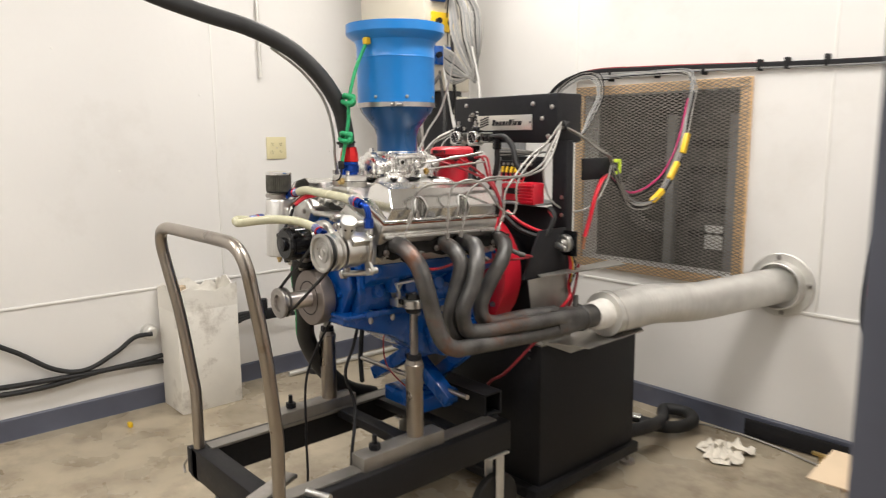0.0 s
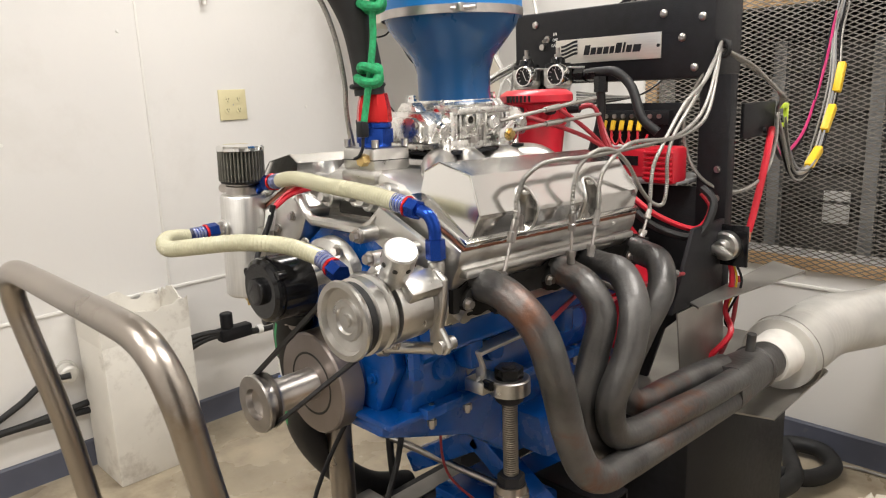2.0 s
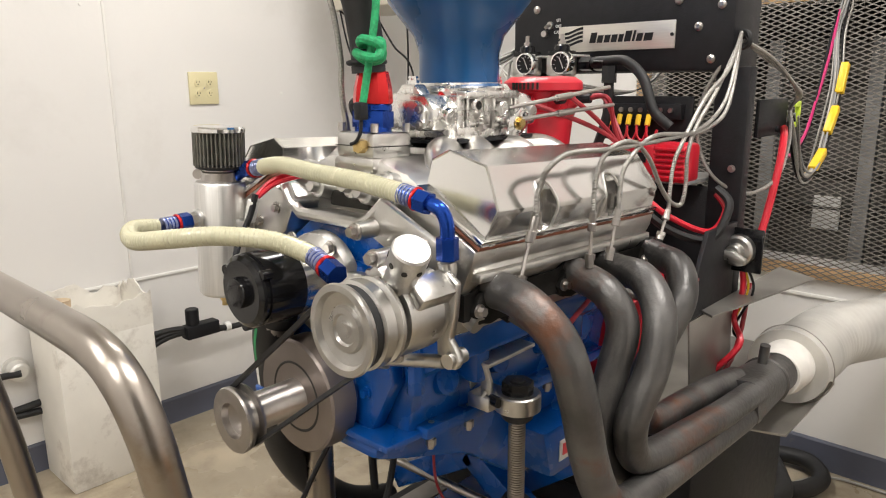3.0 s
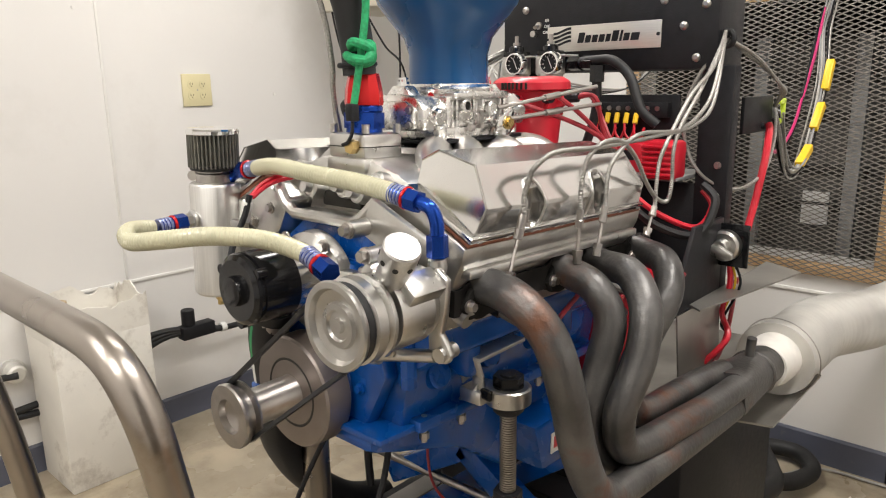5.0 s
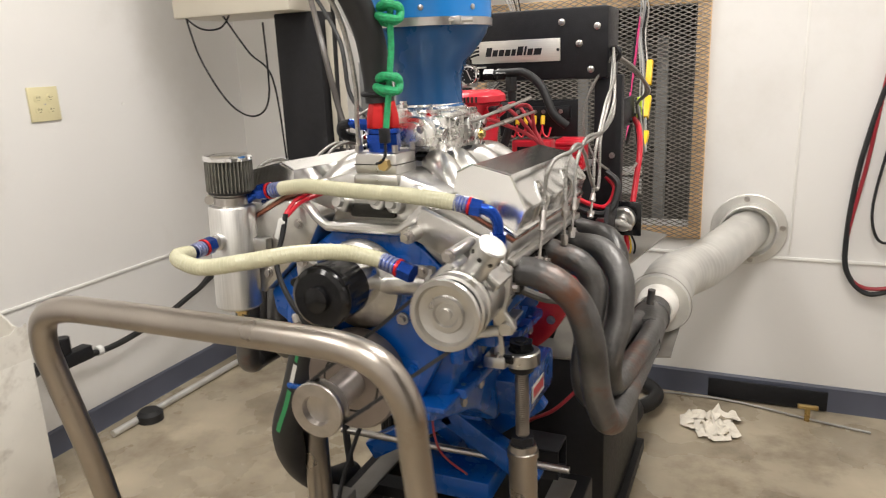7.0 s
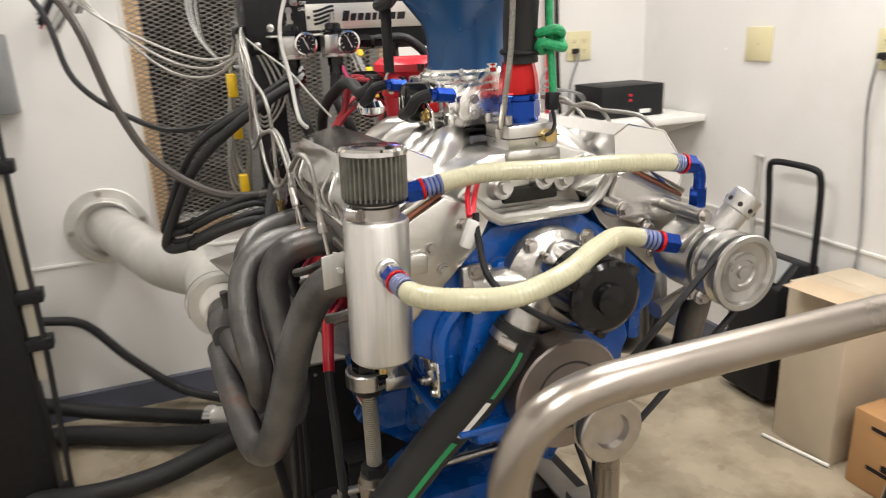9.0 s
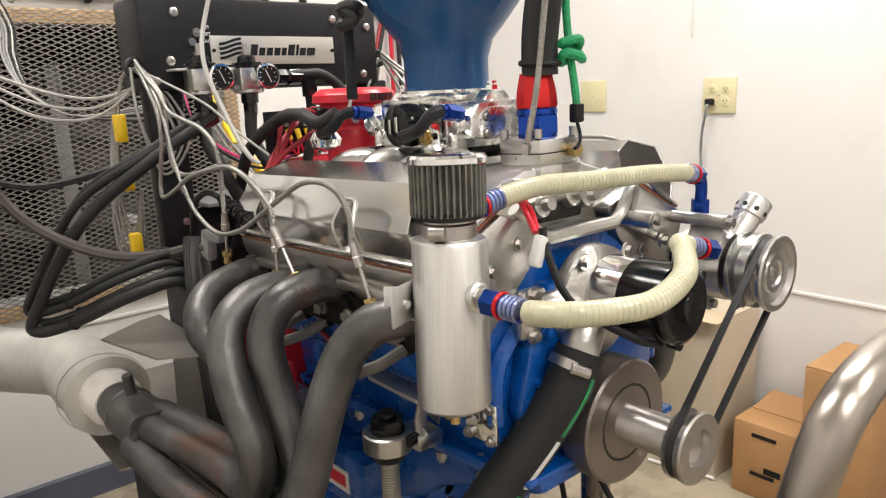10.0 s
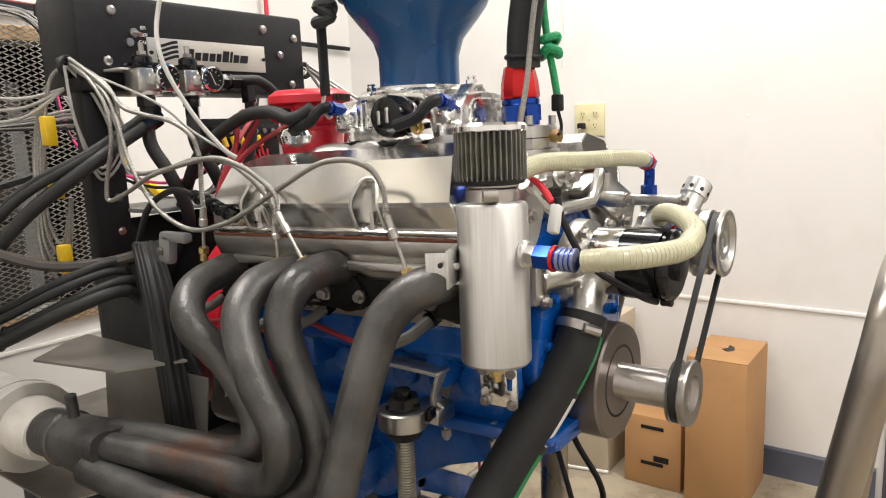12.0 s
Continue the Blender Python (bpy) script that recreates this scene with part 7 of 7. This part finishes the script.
cable("floor_hose", [(0.20, 1.42, 0.10), (0.23, 1.60, 0.09), (0.16, 1.80, 0.045), (0.10, 1.92, 0.04), (0.20, 1.95, 0.04), (0.27, 1.86, 0.04), (0.235, 1.73, 0.045), (0.12, 1.66, 0.06)], 0.027, RUB, "black water hose bent round behind the cabinet", "floor hoses", 14)
hv = thing("hose_valve", "plated valve and coupling at the cabinet's back", "valve", (0.12, 1.62, 0.06))
under(hv, "body", Mesh().lathe((0.07, 1.60, 0.12), (0.3, 0.2, 1), [(0, 0.02), (0.01, 0.035), (0.05, 0.035), (0.06, 0.02)], 20), GALV)
under(hv, "coupling", Mesh().cyl((0.06, 1.64, 0.06), (0.135, 1.665, 0.06), 0.033, seg=20), CHROME)
cable("floor_wire", [(0.10, 1.50, 0.01), (0.14, 1.68, 0.008), (0.25, 1.93, 0.008), (0.42, 1.965, 0.008), (0.58, 1.955, 0.008), (0.80, 1.90, 0.008), (1.0, 1.86, 0.008)], 0.004, WIREG, "thin pale cable along the skirting on the concrete")
solid("floor_mat", Mesh().box((0.66, 1.986, 0.045), (0.42, 0.012, 0.075), 0.003), BLK, "black strip leaning on the skirting", "strip")
pt = thing("paper_towel", "crumpled off-white paper towel on the concrete", "paper towel", (0.515, 1.75, 0))
random.seed(7)
for k_ in range(6):
    n = 10
    vs, fs = [], []
    cxk, cyk = 0.515 + random.uniform(-0.08, 0.08), 1.75 + random.uniform(-0.07, 0.07)
    ang = random.uniform(0, 3.1)
    for i in range(n):
        for j in range(n):
            u, w = (i / (n - 1) - 0.5) * 0.15, (j / (n - 1) - 0.5) * 0.075
            z = 0.007 + abs(noise.noise((u * 40 + k_ * 7, w * 40, k_))) * 0.075 * (1 - 1.2 * abs(i / (n - 1) - 0.5))
            vs.append((cxk + u * math.cos(ang) - w * math.sin(ang), cyk + u * math.sin(ang) + w * math.cos(ang), z))
    for i in range(n - 1):
        for j in range(n - 1):
            a = i * n + j
            fs.append((a, a + 1, a + n + 1, a + n))
    ob = under(pt, "fold", Mesh().add(vs, fs), PAPER, angle=80)
solid("valve_key", Mesh().cyl((0.80, 1.90, 0.0), (0.80, 1.90, 0.05), 0.010, seg=12).box((0.80, 1.90, 0.055), (0.07, 0.02, 0.014), 0.004), BRASS, "small brass valve standing on the floor", "valve")
solid("floor_rod", Mesh().cyl((-1.612, 0.92, 0.016), (-1.600, 1.66, 0.016), 0.014, seg=14), GALV, "galvanised rod lying along the skirting", "rod")
solid("rubber_puck", Mesh().lathe((-1.585, 1.08, 0.0), (0, 0, 1), [(0, 0.05), (0.03, 0.05), (0.045, 0.035)], 24), RUB, "round black rubber foot on the concrete", "rubber foot")
solid("floor_scrap", Mesh().box((-1.50, 0.03, 0.012), (0.03, 0.02, 0.024), 0.006), YEL, "tiny yellow scrap on the concrete", "scrap")
rg_v, rg_f = [], []
for i in range(9):
    for j in range(5):
        u, w = i / 8 - 0.5, j / 4 - 0.5
        rg_v.append((-0.71 + u * 0.11 + 0.012 * math.sin(j * 2.3), 1.455 + w * 0.05 * (1 - abs(u)) + 0.01 * math.sin(i * 1.7), 0.006 + 0.035 * abs(noise.noise((u * 9, w * 9, 3.1)))))
for i in range(8):
    for j in range(4):
        a = i * 5 + j
        rg_f.append((a, a + 1, a + 6, a + 5))
solid("rag", Mesh().add(rg_v, rg_f), RAG, "crumpled dull blue rag on the concrete", "rag", angle=70)
solid("floor_scrap", Mesh().lathe((-0.635, 1.436, 0.0), (0.1, 0.2, 1), [(0, 0.008), (0.006, 0.010), (0.012, 0.004)], 8), COPPER, "small copper scrap on the concrete", "scrap")

# ---- west wall: carton, cables ----
wb_ = thing("carton", "tall whitewashed carton with torn open top against the wall", "carton", (-1.58, 0.415, 0))
X0, X1, Y0, Y1 = -1.695, -1.465, 0.265, 0.57
under(wb_, "body", Mesh().box(((X0 + X1) / 2, (Y0 + Y1) / 2, 0.25), (X1 - X0, Y1 - Y0, 0.50), 0.004), WBOX)
random.seed(3)
for (ax_, ay_), (bx_, by_) in (((X0, Y0), (X1, Y0)), ((X1, Y0), (X1, Y1)), ((X1, Y1), (X0, Y1)), ((X0, Y1), (X0, Y0))):
    n = 26
    vs, fs = [], []
    nx, ny = (by_ - ay_), -(bx_ - ax_)
    l_ = math.hypot(nx, ny)
    nx, ny = nx / l_ * 0.004, ny / l_ * 0.004
    for i in range(n + 1):
        u = i / n
        x, y = ax_ + (bx_ - ax_) * u, ay_ + (by_ - ay_) * u
        h = 0.598 + 0.055 * noise.noise((x * 11, y * 11, 3)) + 0.018 * noise.noise((x * 40, y * 40, 1)) + (0.02 if i in (0, n) else 0)
        for dx, dz in ((0, 0.496), (0, h)):
            vs += [(x, y, dz), (x - nx, y - ny, dz)]
    for i in range(n):
        a = i * 4
        fs += [(a, a + 4, a + 6, a + 2), (a + 1, a + 3, a + 7, a + 5), (a + 2, a + 6, a + 7, a + 3)]
    under(wb_, "torn_flap", Mesh().add(vs, fs), WBOX)
under(wb_, "inner_tube", Mesh().cyl((-1.60, 0.33, 0.501), (-1.605, 0.335, 0.60), 0.035, seg=20), CARDP, "brown cardboard tube end inside")
solid("wall_socket", Mesh().lathe((XW, 0.215, 0.375), (1, 0, 0), [(0, 0.04), (0.012, 0.04), (0.014, 0.032), (0.05, 0.03), (0.055, 0.022)], 24), GALV, "round metal power socket on the wall", "power socket")
cable("wall_cable", [(XW + 0.05, -2.2, 0.75), (XW + 0.03, -1.2, 0.66), (XW + 0.03, -0.6, 0.52), (XW + 0.03, -0.38, 0.41), (XW + 0.03, -0.22, 0.29), (XW + 0.03, -0.09, 0.255), (XW + 0.03, 0.05, 0.31), (XW + 0.03, 0.14, 0.365), (XW + 0.06, 0.215, 0.375)], 0.011, RUB, "black cable draped along the white wall", "draped cables", 10)
for k_ in range(2):
    cable("wall_cable", [(XW + 0.025, -2.3, 0.26 + 0.02 * k_), (XW + 0.025, -0.8, 0.235 + 0.03 * k_), (XW + 0.03, -0.3, 0.215 + 0.03 * k_), (XW + 0.03, 0.0, 0.235), (XW + 0.03, 0.27, 0.22 + 0.03 * k_)], 0.012, RUB, "black cable along the white wall above the skirting", "draped cables", 10)
for k_ in range(3):
    cable("wall_cable", [(-1.62, 0.57, 0.33 + 0.03 * k_), (-1.60, 0.70, 0.385 + 0.01 * k_), (-1.59, 0.95, 0.36), (-1.60, 1.25, 0.385), (-1.62, 1.45, 0.42), (-1.66, 1.75, 0.44 + 0.01 * k_), (-1.2, 1.97, 0.45)], 0.011, RUB, "black loom strung beside the white wall", "strung cables", 10)
jn = thing("cable_junction", "black cable junction with connector blocks near the wall", "junction", (-1.6, 0.8, 0.38))
under(jn, "block", Mesh().box((-1.59, 0.80, 0.385), (0.05, 0.13, 0.05), 0.006), BLK)
under(jn, "valve_cap", Mesh().cyl((-1.59, 0.77, 0.41), (-1.59, 0.77, 0.47), 0.024, seg=18, ch=0.003), BLK)
under(jn, "white_collar", Mesh().cyl((-1.595, 0.90, 0.365), (-1.595, 0.92, 0.365), 0.018, seg=16), WPAPER)

# ---- east side: cartons, charger, shelf ----
def carton(cx_, cy_, w, d, h, m_, label, open_top=False):
    e = thing("carton", label, "carton", (cx_, cy_, 0), "cartons")
    under(e, "body", Mesh().box((cx_, cy_, h / 2), (w, d, h), 0.004), m_)
    if open_top:
        under(e, "flap", Mesh().box((cx_ + w * 0.2, cy_, h + 0.01), (w * 0.55, d * 0.9, 0.005), 0.001, pose(0, 0, 0, 0, -8, 0)), m_)
    else:
        for s in (-1, 1):
            under(e, "top_flap", Mesh().box((cx_ + s * w * 0.247, cy_, h + 0.002), (w * 0.49, d - 0.002, 0.004), 0.001), m_)
    return e
c1 = carton(1.368, 0.297, 0.265, 0.18, 0.472, CARD, "tall plain brown cardboard carton with torn tape spot")
under(c1, "tear", Mesh().prism([(1.335, 0.29), (1.36, 0.275), (1.385, 0.282), (1.40, 0.30), (1.37, 0.298), (1.35, 0.31)], "z", 0.476, 0.4785), DARKSLOT)
c2 = carton(1.378, 0.500, 0.235, 0.19, 0.242, CARD, "low brown cardboard carton with printed marks", True)
for z in (0.205, 0.08):
    under(c2, "print_bar", Mesh().box((1.2595, 0.50, z), (0.001, 0.075, 0.012), 0), BLK)
under(c2, "print_bar", Mesh().box((1.2595, 0.47, 0.10), (0.001, 0.05, 0.02), 0), BLK)
c3 = carton(1.393, 0.765, 0.255, 0.215, 0.530, WBOX2, "tall faded white and brown carton with a loose flap, dusty")
under(c3, "loose_flap", Mesh().box((1.255, 0.735, 0.5455), (0.115, 0.195, 0.004), 0.001, pose(0, 0, 0, 0, 0, 4)), CARDP, "brown cardboard flap")
solid("floor_lath", Mesh().box((1.24, 0.76, 0.008), (0.009, 0.22, 0.009), 0.002, pose(0, 0, 0, 0, 0, 12)), SEAM, "thin white lath on the concrete by the carton", "lath")
ch = thing("battery_charger", "black wheeled battery charger with tubular handle", "battery charger", (1.44, 1.09, 0))
under(ch, "case", Mesh().prism([(1.34, 0.03), (1.53, 0.03), (1.53, 0.50), (1.43, 0.52), (1.35, 0.44)], "y", 0.985, 1.195, 0.01), BLK)
under(ch, "panel", Mesh().box((1.388, 1.09, 0.492), (0.085, 0.17, 0.006), 0.001, pose(0, 0, 0, 0, -45, 0)), GREYM)
under(ch, "display", Mesh().box((1.386, 1.07, 0.497), (0.02, 0.03, 0.004), 0.001, pose(0, 0, 0, 0, -45, 0)), RED)
under(ch, "handle", Mesh().tube([(1.50, 0.99, 0.46), (1.49, 0.985, 0.70), (1.48, 0.985, 0.80), (1.475, 1.005, 0.83), (1.475, 1.09, 0.835), (1.475, 1.175, 0.83), (1.48, 1.195, 0.80), (1.49, 1.195, 0.70), (1.50, 1.19, 0.46)], 0.011, 12), BLK)
for yy in (0.975, 1.205):
    under(ch, "wheel", Mesh().cyl((1.46, yy - 0.012, 0.06), (1.46, yy + 0.012, 0.06), 0.06, seg=28, ch=0.005), RUB)
sf = thing("wall_shelf", "plain white corner shelf on the wall", "shelf", (1.33, 1.83, 0.92))
under(sf, "board", Mesh().box((1.325, 1.80, 0.930), (0.44, 0.41, 0.026), 0.004), SEAM)
under(sf, "bracket", Mesh().prism([(1.60, 0.915), (2.0, 0.915), (2.0, 0.78)], "x", 1.50, 1.52), SEAM)
am = thing("black_device", "black ventilated equipment box on the white shelf", "equipment box", (1.28, 1.82, 0.943))
under(am, "case", Mesh().box((1.275, 1.80, 1.006), (0.29, 0.20, 0.122), 0.005), BLK)
for i in range(2):
    under(am, "lamp", Mesh().box((1.26, 1.6985, 1.03 - 0.02 * i), (0.012, 0.003, 0.01), 0.001), RED)
under(am, "label", Mesh().box((1.33, 1.6985, 0.965), (0.05, 0.002, 0.016), 0), WPAPER)
for k_ in range(2):
    cable("shelf_cord", [(1.05, 1.97, 1.14 - 0.05 * k_), (0.95, 1.85, 1.08 - 0.03 * k_), (1.02, 1.75, 1.06), (1.10, 1.78, 1.03 - 0.02 * k_), (1.14, 1.84, 0.97)], 0.0045, GREYM, "grey cord to the shelf box")
solid("red_pole", Mesh().cyl((1.045, 1.965, 0.85), (1.045, 1.965, 2.3), 0.009, seg=12), RED, "slim red and black cable conduit on the wall", "conduit")
solid("hook_rod", Mesh().cyl((1.535, 1.30, 0.45), (1.535, 1.30, 0.82), 0.008, seg=10).box((1.535, 1.30, 0.825), (0.02, 0.035, 0.01), 0.003), GALV, "galvanised rod standing by the wall", "rod")

cable("fuel_line", [(-0.115, 0.545, 1.236), (-0.128, 0.58, 1.222), (-0.13, 0.63, 1.235), (-0.135, 0.70, 1.225), (-0.15, 0.79, 1.17), (-0.14, 0.87, 1.08)], 0.0105, RUB, "black braided fuel line behind the carburettor", seg=12)
# faint marks on the walls: screw heads and a scuff
for q in ((-1.713, 0.14, 1.16), (-1.713, -0.10, 1.70), (-1.713, 1.30, 1.23), (-1.713, 0.55, 1.52)):
    solid("wall_screw", Mesh().lathe((XW, q[1], q[2]), (1, 0, 0), [(0, 0.006), (0.003, 0.005)], 10), SEAM, "white-painted screw head on the wall panel", "screw", group="wall screws")
for q in ((0.30, 1.20), (1.52, 1.19)):
    solid("wall_screw", Mesh().lathe((XE, q[0], q[1]), (-1, 0, 0), [(0, 0.006), (0.003, 0.005)], 10), SEAM, "white-painted screw head on the wall panel", "screw", group="wall screws")

# ---- overhead hose and rope ----
ld_ = thing("sensor_lead", "braided temperature lead tied along the overhead hose", "sensor lead", (-0.02, 0.22, 1.19))
under(ld_, "plug", Mesh().hexa((-0.028, 0.235, 1.180), (-0.030, 0.232, 1.194), 0.0085).cyl((-0.030, 0.232, 1.194), (-0.029, 0.226, 1.225), 0.0048, seg=10), STEEL)
under(ld_, "braid", Mesh().tube([(-0.029, 0.226, 1.222), (-0.026, 0.220, 1.26), (-0.022, 0.217, 1.30), (-0.024, 0.205, 1.37), (-0.032, 0.182, 1.43), (-0.055, 0.130, 1.50), (-0.09, 0.06, 1.56)], 0.0040, 8), WIREW)
uh = thing("overhead_hose", "thick black hose rising from the water neck", "hose", (0.006, 0.243, 1.28))
UH = [(0.006, 0.243, 1.278), (0.004, 0.240, 1.33), (0.0, 0.222, 1.40), (-0.018, 0.175, 1.48), (-0.05, 0.10, 1.555), (-0.10, 0.0, 1.61), (-0.16, -0.12, 1.65), (-0.22, -0.27, 1.71), (-0.28, -0.42, 1.82), (-0.33, -0.55, 2.0), (-0.36, -0.62, 2.3), (-0.37, -0.65, CEIL)]
under(uh, "tube", Mesh().tube(UH, 0.0235, 18), RUB)
under(uh, "tie", Mesh().torus((0.0045, 0.241, 1.292), (0, -0.05, 1), 0.0245, 0.004, 24, 8), BLK)
rp = thing("green_rope", "knotted green cord holding the hose to the funnel", "rope", (0.037, 0.21, 1.22))
under(rp, "cord", Mesh().tube([(0.034, 0.205, 1.235), (0.036, 0.212, 1.27), (0.037, 0.220, 1.307), (0.040, 0.228, 1.36), (0.040, 0.232, 1.415), (0.036, 0.26, 1.50), (0.030, 0.302, 1.575)], 0.0052, 10), GREEN)
under(rp, "end_clip", Mesh().box((0.032, 0.204, 1.228), (0.016, 0.014, 0.024), 0.003), BLK)
under(rp, "wire", Mesh().tube([(0.032, 0.204, 1.218), (0.034, 0.200, 1.20), (0.028, 0.197, 1.188), (0.018, 0.196, 1.184)], 0.0025, 6), BLK)
for c_ in ((0.037, 0.219, 1.305), (0.040, 0.230, 1.412)):
    c_ = Vector(c_)
    kn = [(-0.016, 0, 0.010), (0, -0.012, 0.015), (0.017, 0, 0.008), (0.008, 0.012, -0.008), (-0.012, 0.006, -0.012), (-0.018, -0.008, -0.002), (0.0, -0.014, -0.006), (0.018, -0.004, -0.008), (0.010, 0.010, 0.012)]
    under(rp, "knot", Mesh().tube([c_ + Vector(q) for q in kn], 0.0065, 10, closed=True), GREEN)
under(rp, "hook", Mesh().box((0.034, 0.303, 1.585), (0.022, 0.016, 0.02), 0.003), YEL)
bs = thing("rubber_strap", "black rubber strap with a knot hooked to the carburettor", "strap", (-0.085, 0.54, 1.2))
under(bs, "strap", Mesh().box((-0.085, 0.545, 1.31), (0.018, 0.006, 0.11), 0.002).box((-0.085, 0.53, 1.45), (0.016, 0.006, 0.15), 0.002, pose(0, 0, 0, 6, 0, 0)), RUB)
kc = Vector((-0.086, 0.535, 1.376))
under(bs, "knot", Mesh().tube([kc + Vector(q) for q in ((-0.015, 0, 0.01), (0, -0.012, 0.014), (0.016, 0, 0.008), (0.006, 0.012, -0.01), (-0.014, 0.004, -0.012), (0, -0.014, -0.004))], 0.009, 10, closed=True), RUB)
under(bs, "hook", Mesh().tube([(-0.085, 0.545, 1.262), (-0.092, 0.545, 1.24), (-0.085, 0.54, 1.222), (-0.078, 0.535, 1.238)], 0.003, 8), STEEL)
cable("dangling_wire", [(0.06, 0.24, 0.80), (0.075, 0.20, 0.70), (0.085, 0.16, 0.62), (0.10, 0.18, 0.52), (0.14, 0.14, 0.42), (0.16, 0.10, 0.30), (0.12, 0.0, 0.15)], 0.005, BLK, "black wire dangling under the oil pan")
cable("dangling_wire", [(0.03, 0.36, 0.74), (0.02, 0.35, 0.66), (0.03, 0.36, 0.58), (0.06, 0.42, 0.50)], 0.0025, DKRED, "dark red lead under the oil pan")
cable("dangling_wire", [(-0.02, 0.20, 0.78), (-0.06, 0.12, 0.60), (-0.05, 0.10, 0.42), (-0.02, 0.08, 0.25), (-0.04, 0.06, 0.02)], 0.004, BLK, "thin black wire hanging by the damper")

solid("can_bracket", Mesh().box((-0.284, 0.171, 1.052), (0.048, 0.003, 0.042), 0.001, pose(0, 0, 0, 0, 0, 20)).cyl((-0.284, 0.169, 1.052), (-0.284, 0.165, 1.052), 0.004, seg=10), BRUSH, "bright zinc plate bracket beside the breather can", "bracket")

# rear of the left bank: ribbed plug, grey clamp, and the starter's power lead
sp_ = thing("sensor_plug", "black ribbed sensor plug on the valve cover's rear end", "plug", (-0.262, 0.61, 1.105))
a_, b_ = Vector((-0.266, 0.648, 1.116)), Vector((-0.262, 0.560, 1.086))
under(sp_, "body", Mesh().cyl(a_, b_, 0.0085, seg=16), BLKG)
for i in range(5):
    c_ = a_.lerp(b_, 0.12 + 0.17 * i)
    under(sp_, "rib", Mesh().torus(c_, b_ - a_, 0.0092, 0.0016, 18, 6), BLK)
under(sp_, "lead", Mesh().tube([a_, a_ + Vector((-0.004, 0.05, 0.006)), (-0.262, 0.78, 1.09), (-0.24, 0.86, 1.02)], 0.005, 8), RUB)
gc = thing("cable_clamp", "grey cast cable clamp behind the cylinder head", "clamp", (-0.258, 0.75, 1.02))
under(gc, "arm", Mesh().box((-0.258, 0.742, 1.030), (0.018, 0.030, 0.050), 0.006, pose(0, 0, 0, 12, 0, 0)).box((-0.258, 0.715, 1.048), (0.018, 0.060, 0.016), 0.005), GREYM)
under(gc, "bolt", Mesh().bolt((-0.267, 0.748, 1.026), (-1, 0, 0), 0.005, 0.006), STEEL)
pl = thing("power_cable", "black starter cable with a red boot hanging by the mount", "cable", (-0.25, 0.5, 0.75))
under(pl, "cable", Mesh().tube([(-0.232, 0.545, 0.80), (-0.246, 0.50, 0.735), (-0.25, 0.465, 0.65), (-0.25, 0.45, 0.54), (-0.245, 0.45, 0.44)], 0.0085, 10), RUB)
under(pl, "boot", Mesh().tube([(-0.215, 0.575, 0.855), (-0.226, 0.56, 0.83), (-0.236, 0.535, 0.785), (-0.2445, 0.507, 0.745)], 0.0105, 12), RED, "red rubber boot")
